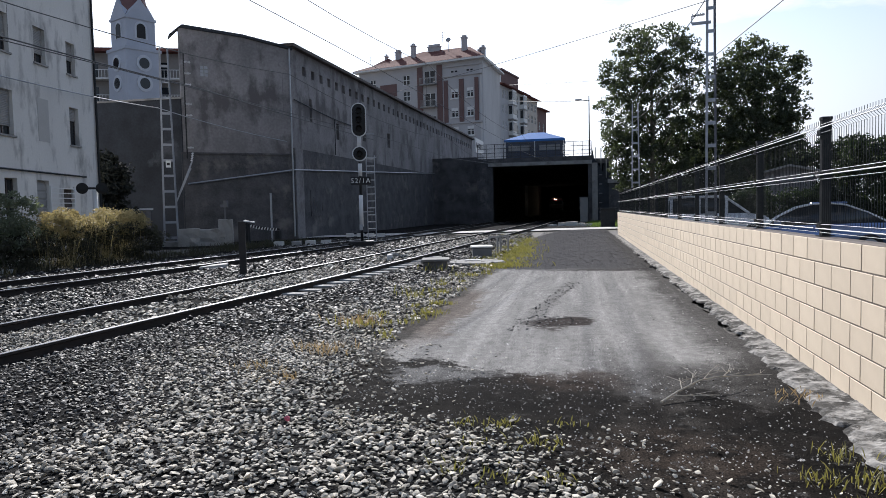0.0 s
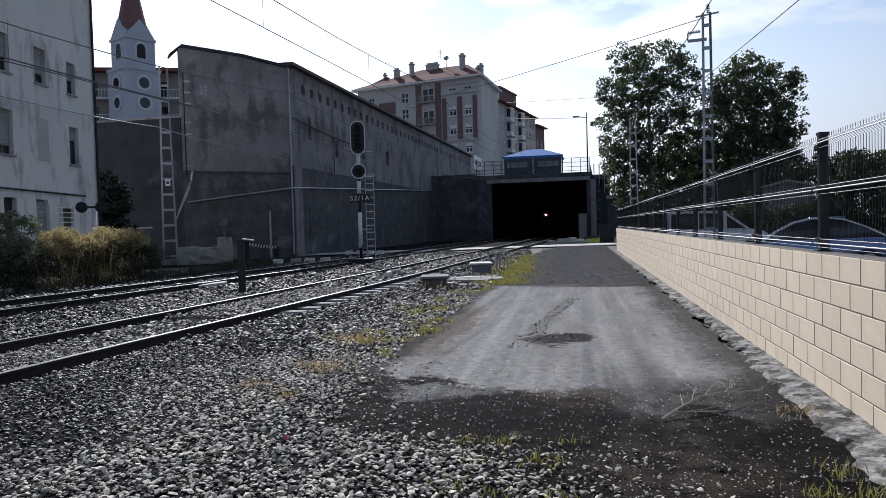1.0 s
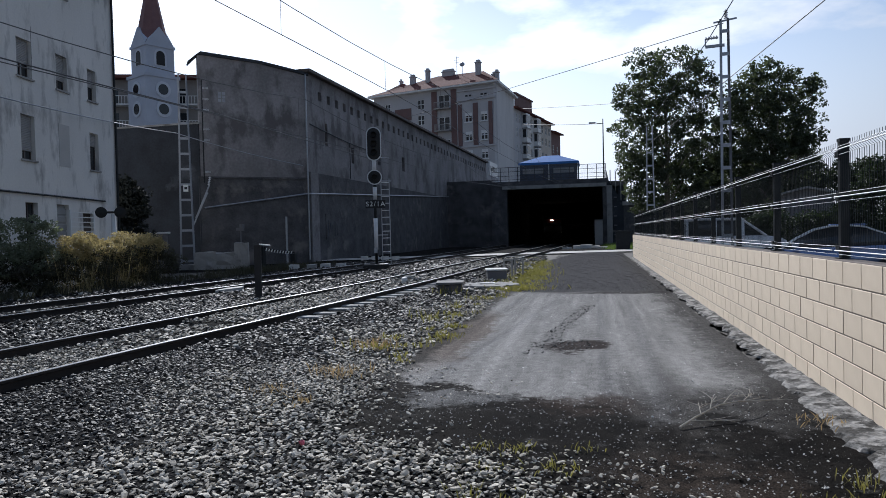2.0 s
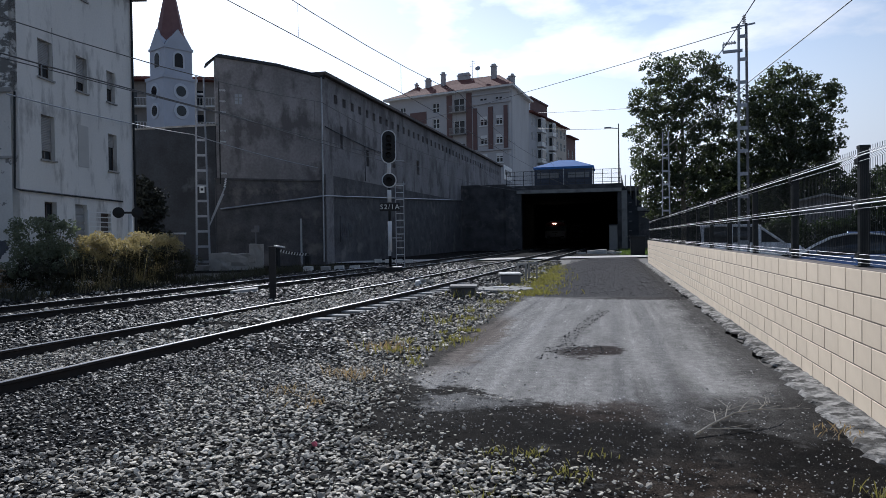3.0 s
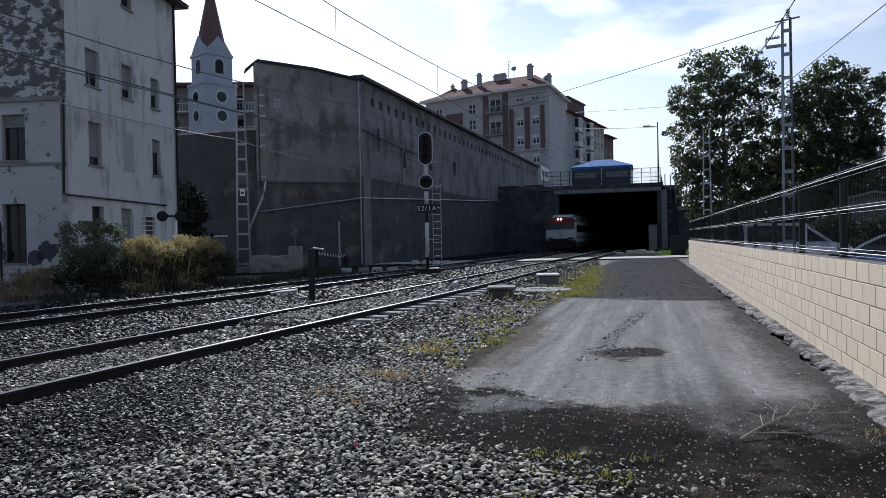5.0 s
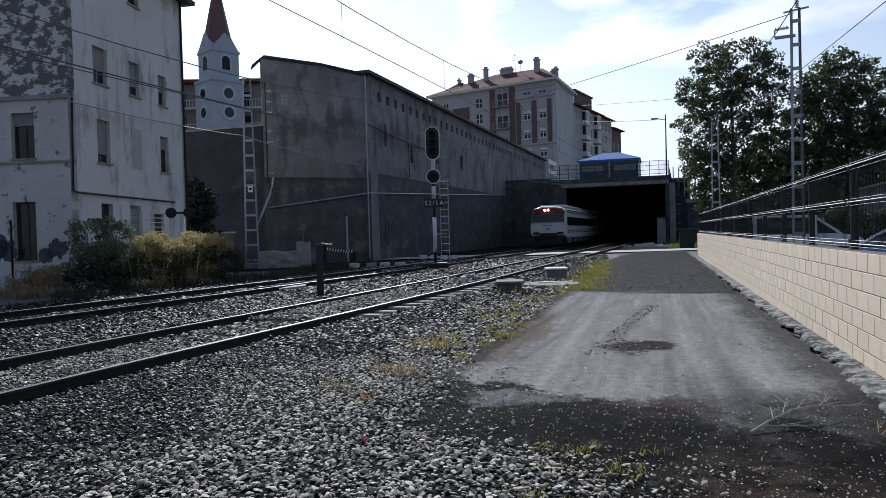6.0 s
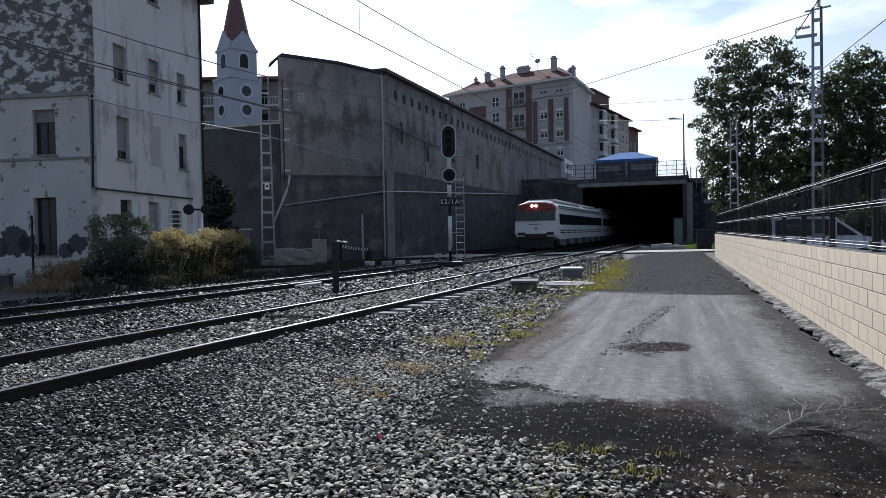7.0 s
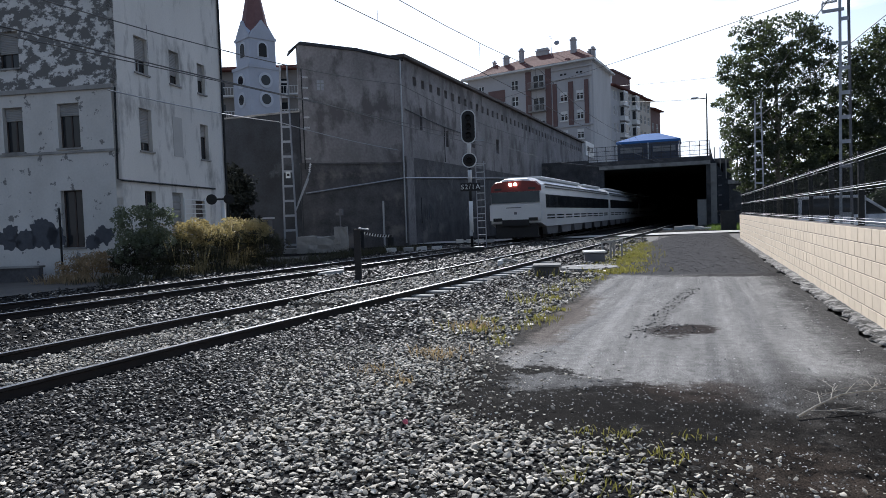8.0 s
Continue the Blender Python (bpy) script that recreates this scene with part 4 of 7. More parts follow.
pale_fence = thing("palisade_fence", "tall thin pale posts on the sloping wing wall", "fence")
for i in range(9):
    x = 1.75 + i * 0.52
    zt = 6.2 - max(0, min(1, (x - 1.7) / 1.3)) * 1.9
    bm = B()
    bar(bm, (x, PY + 0.5, zt - 0.4), (x, PY + 0.5, 7.6 - 0.12 * i), 0.09)
    part("pale", bm, M_CONC, pale_fence)
relay = thing("relay_cabinet", "weathered pale grey cabinet beside the tunnel mouth", "cabinet", m=pose(0.5, 71.8, -0.05))
bm = B()
box(bm, (-0.4, -0.3, 0), (0.4, 0.3, 2.5))
bmesh.ops.bevel(bm, geom=bm.edges[:], offset=0.03, segments=1, affect="EDGES")
part("case", bm, M_CONC, relay)
bm = B()
box(bm, (-0.46, -0.36, 2.5), (0.46, 0.36, 2.58))
part("lid", bm, M_TGREY, relay)
bm = B()
box(bm, (-0.34, -0.315, 0.15), (0.34, -0.302, 2.4))
part("door", bm, M_SHUTTER, relay)

# marquee on the bridge
tent = thing("marquee", "marquee with a blue sloping canvas roof on the bridge", "tent", m=pose(-4.6, 77.5, 6.5))
M_BLUE = shade("blue_canvas", (0.055, 0.20, 0.52), (0.04, 0.15, 0.42), 0.85, scale=1, fine=10, bump=0.1)
bm = B()
vs = [bm.verts.new(p) for p in ((-3.25, -2, 2.4), (3.2, -2, 2.4), (3.2, 2.5, 2.4), (-3.25, 2.5, 2.4), (-0.7, 0.2, 3.3), (0.9, 0.2, 3.3), (-3.25, -2, 2.18), (3.2, -2, 2.18), (3.2, 2.5, 2.18), (-3.25, 2.5, 2.18))]
for f in ((0, 1, 5, 4), (1, 2, 5), (2, 3, 4, 5), (3, 0, 4), (6, 7, 1, 0), (7, 8, 2, 1), (8, 9, 3, 2), (9, 6, 0, 3)):
    bm.faces.new([vs[i] for i in f])
part("canopy", bm, M_BLUE, tent, "blue canvas roof")
for x in (-3.3, 0, 3.2):
    for y in (-1.95, 2.4):
        bm = B()
        bar(bm, (x * 0.96, y, 0), (x * 0.96, y, 2.2), 0.09)
        part("pole", bm, M_WHITE, tent)
M_CLEAR = shade("tinted_sheeting", (0.05, 0.07, 0.11), (0.03, 0.04, 0.07), 0.2, scale=0.7, fine=4, bump=0.1)
bm = B()
box(bm, (-3.1, -1.9, 0.0), (-0.05, -1.88, 2.15))
box(bm, (0.05, -1.9, 0.0), (3.0, -1.88, 2.15))
box(bm, (3.02, -1.9, 0), (3.04, 2.4, 2.15))
part("side_sheet", bm, M_CLEAR, tent, "dark tinted side sheeting")
for x0, x1 in ((-2.8, -0.5), (0.5, 2.7)):
    bm = B()
    box(bm, (x0, -1.915, 1.2), (x1, -1.902, 1.75))
    part("clear_window", bm, M_SHUTTER, tent, "pale translucent window strip")


# ---- distant houses ----
M_APT = shade("pale_beige_render", (0.50, 0.49, 0.49), (0.43, 0.42, 0.42), 0.9, scale=0.5, fine=4, bump=0.05)
M_BRICK = shade("red_brown_panel", (0.185, 0.115, 0.108), (0.14, 0.088, 0.082), 0.9, scale=0.8, fine=8, bump=0.1)


def far_window(parent, x0, x1, z0, z1, y=0.0, swap=False, arched=False):
    w = new("window")
    w.parent = parent

    def put(name, boxes, mat):
        bm = B()
        for lo, hi in boxes:
            box(bm, lo, hi)
        if swap:
            bmesh.ops.transform(bm, matrix=Matrix(((0, -1, 0, 0), (1, 0, 0, 0), (0, 0, 1, 0), (0, 0, 0, 1))), verts=bm.verts)
        return part(name, bm, mat, w)
    f = 0.07
    put("frame", [((x0, y + 0.05, z0), (x0 + f, y + 0.2, z1)), ((x1 - f, y + 0.05, z0), (x1, y + 0.2, z1)), ((x0, y + 0.05, z0), (x1, y + 0.2, z0 + f)), ((x0, y + 0.05, z1 - f), (x1, y + 0.2, z1)), (((x0 + x1) / 2 - 0.06, y + 0.05, z0), ((x0 + x1) / 2 + 0.06, y + 0.2, z1)), ((x0, y + 0.06, (z0 + z1) / 2 - 0.05), (x1, y + 0.2, (z0 + z1) / 2 + 0.05))], M_WHITE)
    put("pane", [((x0, y + 0.12, z0), (x1, y + 0.18, z1))], M_GLASS)


apt = thing("apartment_building", "beige apartment block with red-brown panels and a tiled hip roof", "building", m=pose(-36.6, 115.2, 0, 0, 0, -15.74))
AL = 22.86
holes = []
for z in (13.3, 16.3, 19.3):
    holes += [(17.4, 18.6, z, z + 1.45), (20.15, 21.3, z, z + 1.45)]
for z in (14.6, 18.3, 21.9):
    holes += [(12.6, 14.6, z, z + 2.2)]
for z in (16.4, 19.6, 22.2):
    holes += [(2.2, 3.3, z, z + 1.5), (8.6, 9.9, z, z + 1.6)]
bm = B()
wall_with_holes(bm, AL, -0.1, 25.0, 0.4, holes)
part("wall", bm, M_APT, apt)
for h in holes:
    far_window(apt, *h)
for x0, x1 in ((16.15, 16.85), (18.85, 19.65), (21.55, 22.2)):
    bm = B()
    box(bm, (x0, -0.14, 15.5), (x1, -0.003, 22.2))
    part("panel", bm, M_BRICK, apt, "red-brown vertical facade panel")
for x0, x1, z0, z1 in ((11.3, 12.3, 14, 24.8), (14.9, 15.9, 14, 24.8), (4.2, 7.4, 20.6, 22.6), (4.2, 7.4, 16.4, 18.4)):
    bm = B()
    box(bm, (x0, -0.09, z0), (x1, -0.003, z1))
    part("panel", bm, M_BRICK, apt, "red-brown brick facade panel")
for z in (15.2, 22.7, 24.2):
    bm = B()
    box(bm, (16.0, -0.22, z), (AL + 0.1, -0.004, z + 0.22))
    part("cornice", bm, M_APT, apt)
for x in (17.5, 18.15, 20.2, 20.85):
    bm = B()
    box(bm, (x, -0.03, 23.35), (x + 0.4, -0.003, 23.6))
    part("vent", bm, M_BLACK, apt)
for h in holes[:6]:
    bm = B()
    box(bm, (h[0] - 0.15, -0.16, h[2] - 0.18), (h[1] + 0.15, -0.002, h[2] - 0.02))
    part("sill", bm, M_WHITE, apt)
    bm = B()
    box(bm, (h[0], 0.02, h[3] - 0.5), (h[1], 0.05, h[3]))
    part("shutter", bm, M_WHITE, apt)
for z in (14.4, 18.1, 21.7):
    bm = B()
    box(bm, (12.2, -1.0, z), (15.0, 0.0, z + 0.2))
    for i in range(14):
        box(bm, (12.22 + i * 0.21, -0.98, z + 0.2), (12.27 + i * 0.21, -0.94, z + 1.1))
    box(bm, (12.2, -1.0, z + 1.1), (15.0, -0.92, z + 1.18))
    part("balcony", bm, M_CONC, apt)
bm = B()
wall_with_holes(bm, 14.0, -0.1, 25.0, 0.4, [])
bmesh.ops.transform(bm, matrix=pose(AL - 0.01, 0.012, 0, 0, 0, 100.8), verts=bm.verts)
part("wall", bm, shade("weathered_gable_render", (0.62, 0.61, 0.60), (0.50, 0.49, 0.48), 0.9, scale=0.4, fine=4, bump=0.05, stain=(0.4, 0.39, 0.38), stain_scale=0.25, stain_at=(0.5, 0.75), stretch=(1, 1, 0.3)), apt, "plain grey rendered end wall")
bm = B()
box(bm, (0, 0.41, -0.1), (0.4, 13.5, 24.99))
box(bm, (0.4, 13.1, -0.1), (AL - 3.2, 13.5, 24.99))
box(bm, (0.5, 0.8, -0.1), (AL - 0.6, 0.9, 24.9))
part("back_wall", bm, M_APT, apt)
bm = B()
extrude_outline(bm, [(-0.8, -0.8), (AL + 0.7, -0.8), (AL - 2.0, 14.4), (-0.8, 14.4)], 2, 25.0, 25.3)
part("eave", bm, M_WHITE, apt, "pale projecting eave")
bm = B()
vs = [bm.verts.new(p) for p in ((-0.85, -0.85, 25.3), (AL + 0.75, -0.85, 25.3), (AL - 1.95, 14.45, 25.3), (-0.85, 14.45, 25.3), (9.0, 6.5, 28.9), (AL - 5.0, 6.5, 28.7))]
for f in ((0, 1, 5, 4), (1, 2, 5), (2, 3, 4, 5), (3, 0, 4)):
    bm.faces.new([vs[i] for i in f])
part("roof", bm, M_TILE, apt, "red tiled hip roof")
bm = B()
vs = [bm.verts.new(p) for p in ((-1.0, 1.5, 25.6), (6.5, 1.5, 25.6), (6.5, 8.5, 25.6), (-1.0, 8.5, 25.6), (2.7, 4.8, 28.1), (3.2, 4.8, 28.1))]
for f in ((0, 1, 5, 4), (1, 2, 5), (2, 3, 4, 5), (3, 0, 4)):
    bm.faces.new([vs[i] for i in f])
part("dormer_roof", bm, M_TILE, apt, "lower red tiled roof")
for x, y, z0, zt, w in ((17.5, 4.0, 26.5, 29.6, 0.8), (21.4, 3.0, 25.4, 27.3, 0.55), (20.9, 3.0, 25.4, 27.0, 0.4), (5.2, 3.5, 26.0, 28.6, 0.85), (8.3, 3.5, 26.3, 29.3, 0.6), (2.5, 4.5, 27.4, 28.4, 0.3), (10.2, 6.0, 28.0, 29.3, 2.2)):
    bm = B()
    box(bm, (x, y, z0), (x + w, y + 0.7, zt))
    box(bm, (x - 0.1, y - 0.1, zt), (x + w + 0.1, y + 0.8, zt + 0.18))
    box(bm, (x + 0.08, y + 0.08, zt + 0.18), (x + w - 0.08, y + 0.6, zt + 0.5))
    part("chimney", bm, M_APT, apt)
bm = B()
rod(bm, (13.6, 5.0, 28.0), (13.6, 5.0, 31.4), 0.04, seg=6)
for k in range(3):
    bar(bm, (13.1, 5.0, 30.4 + 0.4 * k), (14.1, 5.0, 30.4 + 0.4 * k), 0.04)
part("antenna", bm, M_GALV, apt)
bm = B()
bmesh.ops.create_cone(bm, cap_ends=True, segments=16, radius1=0.45, radius2=0.3, depth=0.15, matrix=pose(14.6, 5.0, 30.0, 70, 0, 20))
rod(bm, (14.6, 5.1, 28.0), (14.6, 5.1, 30.0), 0.04, seg=6)
part("satellite_dish", bm, M_GALV, apt)

M_ROWGREY = shade("pale_grey_render", (0.52, 0.52, 0.53), (0.44, 0.44, 0.45), 0.9, scale=0.4, fine=4, bump=0.05)
M_ROWBEIGE = shade("sand_render", (0.56, 0.52, 0.46), (0.47, 0.43, 0.38), 0.9, scale=0.4, fine=4, bump=0.05)
ROW = pose(-13.5, 123.3, 0, 0, 0, 77.2)


def terrace_block(label, x0, x1, eave, wall_mat, cols, floors, bays, roof_mat):
    """One house of the receding row: a wall with windows, projecting bays with brown-framed panes, and an eave."""
    th = thing("apartment_building", label, "building", "receding row of apartment houses", m=ROW @ pose(x0, 0, 0))
    W = x1 - x0
    holes = [(c - w / 2, c + w / 2, z, z + 1.6) for c, w in cols for z in floors]
    bm = B()
    wall_with_holes(bm, W, -0.1, eave, 0.4, holes)
    part("wall", bm, wall_mat, th)
    for h in holes:
        far_window(th, *h)
    for c, w in bays:
        for z in floors:
            bm = B()
            box(bm, (c - w / 2, -0.9, z - 0.7), (c + w / 2, -0.003, z + 1.9))
            bay = part("bay", bm, M_WHITE, th, "white glazed bay")
            bm = B()
            box(bm, (c - w / 2 + 0.15, -0.93, z + 0.1), (c + w / 2 - 0.15, -0.903, z + 1.6))
            box(bm, (c - w / 2 - 0.02, -0.75, z + 0.1), (c - w / 2 - 0.003, -0.15, z + 1.6))
            part("pane", bm, M_GLASS, bay)
            bm = B()
            box(bm, (c - w / 2 - 0.1, -1.0, z - 0.95), (c + w / 2 + 0.1, -0.004, z - 0.72))
            part("bay_floor", bm, M_CONC, bay)
    bm = B()
    box(bm, (0.0, 0.41, -0.1), (0.3, 9, eave - 0.02))
    box(bm, (W - 0.3, 0.41, -0.1), (W, 9, eave - 0.02))
    box(bm, (0.35, 0.8, -0.1), (W - 0.35, 0.9, eave - 0.1))
    part("party_wall", bm, wall_mat, th)
    bm = B()
    extrude_outline(bm, [(-0.9, eave), (9.6, eave), (9.6, eave + 0.2), (4.5, eave + 1.5), (-0.9, eave + 0.2)], 0, 0, W)
    part("roof", bm, roof_mat, th)
    return th


first_house = terrace_block("pale grey apartment house with white glazed bays", 0.2, 9.0, 23.4, M_ROWGREY, ((1.6, 0.8), (3.2, 0.7)), (12.6, 15.6, 18.6, 21.2), ((5.6, 2.2),), M_TILE)
terrace_block("white apartment house with brown windows and bays", 9.02, 16.0, 23.4, M_WHITE, ((1.2, 1.0), (5.8, 0.9)), (12.6, 15.6, 18.6, 21.2), ((3.5, 2.0),), M_TILE)
terrace_block("sand-coloured apartment house with dark windows", 16.02, 23.6, 23.3, M_ROWBEIGE, ((1.4, 1.2), (3.8, 1.2), (6.2, 1.2)), (12.6, 15.6, 18.6, 21.0), (), M_TILE)
terrace_block("red-brown brick apartment house at the end of the row", 23.62, 30.5, 22.0, M_BRICK, ((1.6, 1.2), (4.6, 1.2)), (12.2, 15.0, 17.8), (), M_TILE)
bm = B()
box(bm, (5.4, 1.5, 23.0), (15.4, 6.5, 27.0))
box(bm, (5.2, 1.3, 27.0), (15.6, 6.7, 27.3))
part("roof_storey", bm, M_BRICK, first_house, "red-brown brick roof storey")
bm = B()
box(bm, (2.6, 1.0, 23.5), (3.7, 2.2, 26.4))
part("chimney", bm, M_WHITE, first_house)

# church tower
church = thing("church_tower", "pale church tower with a dark slate spire and clock faces", "tower", m=pose(-51.0, 74.2, 0, 0, 0, 63))
M_PLASTER = shade("pale_blue_plaster", (0.50, 0.53, 0.60), (0.42, 0.45, 0.51), 0.9, scale=0.6, fine=5, bump=0.1)
M_PALEBLUE = shade("pale_blue_white_trim", (0.62, 0.65, 0.70), (0.55, 0.58, 0.63), 0.9, scale=1, fine=8, bump=0.05)
M_SLATE = shade("purple_slate", (0.21, 0.11, 0.105), (0.14, 0.075, 0.075), 0.8, scale=1.2, fine=14, bump=0.3)
bm = B()
box(bm, (-2.1, -2.1, -0.1), (2.1, 2.1, 20.6))
box(bm, (-2.2, -2.2, 20.6), (2.2, 2.2, 20.95))
part("shaft", bm, M_PLASTER, church)
bm = B()
box(bm, (-1.75, -1.75, 20.95), (1.75, 1.75, 24.2))
box(bm, (-1.87, -1.87, 24.2), (1.87, 1.87, 24.5))
part("belfry", bm, M_PLASTER, church)
for a in range(4):
    bm = B()
    arch = [(-0.78, 22.05), (0.78, 22.05)] + [(0.78 * math.cos(k * math.pi / 10), 23.25 + 0.78 * math.sin(k * math.pi / 10)) for k in range(11)]
    extrude_outline(bm, arch, 1, -1.79, -1.7)
    part("surround", bm, M_PALEBLUE, church, m=pose(0, 0, 0, 0, 0, 90 * a))
    # solid plate: the shade inside the arch is its black colour
    bm = B()
    arch = [(-0.52, 22.1), (0.52, 22.1)] + [(0.52 * math.cos(k * math.pi / 10), 23.25 + 0.52 * math.sin(k * math.pi / 10)) for k in range(11)]
    extrude_outline(bm, arch, 1, -1.82, -1.74)
    part("opening", bm, M_BLACK, church, "black plate as the dark inside of the arched belfry opening", m=pose(0, 0, 0, 0, 0, 90 * a))
for z in (19.2, 16.9):
    for a in range(4):
        bm = B()
        bmesh.ops.create_cone(bm, cap_ends=True, segments=24, radius1=0.95, radius2=0.95, depth=0.12, matrix=pose(0, 0, 0, 0, 0, 90 * a) @ pose(0, -2.14, z, 90))
        ring = part("clock_surround", bm, M_PALEBLUE, church)
        bm = B()
        bmesh.ops.create_cone(bm, cap_ends=True, segments=24, radius1=0.62, radius2=0.62, depth=0.1, matrix=pose(0, 0, 0, 0, 0, 90 * a) @ pose(0, -2.18, z, 90))
        part("clock_face", bm, M_GLASS, ring, "dark round traceried window")
bm = B()
for a in range(4):
    m = pose(0, 0, 0, 0, 0, 90 * a)
    vs = [bm.verts.new(m @ Vector(p)) for p in ((-1.75, -1.8, 24.5), (1.75, -1.8, 24.5), (0, -1.8, 26.6), (0, 0, 26.6))]
    bm.faces.new(vs[:3])
    bm.faces.new((vs[0], vs[2], vs[3]))
    bm.faces.new((vs[1], vs[3], vs[2]))
part("gablet", bm, M_PLASTER, church)
bm = B()
bmesh.ops.create_cone(bm, cap_ends=True, segments=8, radius1=1.95, radius2=0.05, depth=9.5, matrix=pose(0, 0, 24.5 + 4.75, 0, 0, 22.5))
part("spire", bm, M_SLATE, church, "dark purple slate spire")
town = thing("town_house", "grey block of flats with balconies behind the church", "building", m=pose(-60, 74, 0, 0, 0, 20))
M_TOWN = shade("brown_grey_render", (0.30, 0.28, 0.26), (0.22, 0.205, 0.19), 0.9, scale=0.5, fine=5, bump=0.1)
bm = B()
box(bm, (-8, 0, -0.1), (14, 8, 21.3))
part("wall", bm, M_TOWN, town)
bm = B()
box(bm, (-8.4, -1.2, 21.3), (14.4, 8.4, 21.7))
part("roof", bm, M_TILE, town)
for z in (9.3, 12.3, 15.3, 18.3):
    for x in (-6, -2, 2, 6, 10):
        bm = B()
        box(bm, (x, -0.05, z), (x + 1.6, -0.003, z + 1.9))
        part("window", bm, M_GLASS, town)
    bm = B()
    box(bm, (-7.5, -1.1, z - 0.3), (13.5, -0.004, z - 0.1))
    bal = part("balcony", bm, M_WHITE, town, "pale balcony slab")
    bm = B()
    for i in range(60):
        box(bm, (-7.45 + i * 0.355, -1.08, z - 0.1), (-7.40 + i * 0.355, -1.04, z + 0.8))
    box(bm, (-7.5, -1.1, z + 0.8), (13.5, -1.02, z + 0.87))
    part("balustrade", bm, M_WHITE, bal)


# ---- train ----
M_TWHITE = shade("train_white", (0.72, 0.72, 0.71), (0.62, 0.62, 0.61), 0.35, scale=0.8, fine=12, bump=0.02)
M_TRED = shade("train_red", (0.22, 0.03, 0.027), (0.17, 0.024, 0.022), 0.35, scale=0.8, fine=12, bump=0.02)
M_TDARK = shade("train_dark_band", (0.03, 0.032, 0.036), (0.02, 0.022, 0.025), 0.15, scale=0.8, fine=12, bump=0.02)
M_SCREEN = shade("cab_windscreen", (0.06, 0.08, 0.09), (0.04, 0.052, 0.06), 0.2, scale=0.8, fine=6, bump=0)
M_LAMP = glow("headlamp_glow", (1.0, 0.85, 0.65), 14.0)
CAR_L, HW, ROOF = 24.6, 1.47, 3.50


def body_ring(y, half, zlo, zhi, crown):
    r = [(-half, zlo), (-half, 1.75), (-half + 0.02, 2.7), (-half + 0.12, zhi - 0.30), (-half + 0.38, zhi - 0.08), (-half * 0.45, zhi + crown)]
    r = r + [(-x, z) for x, z in reversed(r)]
    return [(x, y, z) for x, z in r]


def loft(bm, rings, cap=True):
    vr = [[bm.verts.new(p) for p in r] for r in rings]
    n = len(vr[0])
    for a, b in zip(vr, vr[1:]):
        for i in range(n - 1):
            bm.faces.new((a[i], a[i + 1], b[i + 1], b[i]))
        bm.faces.new((a[n - 1], a[0], b[0], b[n - 1]))
    if cap:
        bm.faces.new(vr[0][::-1])
        bm.faces.new(vr[-1])
    bmesh.ops.recalc_face_normals(bm, faces=bm.faces)


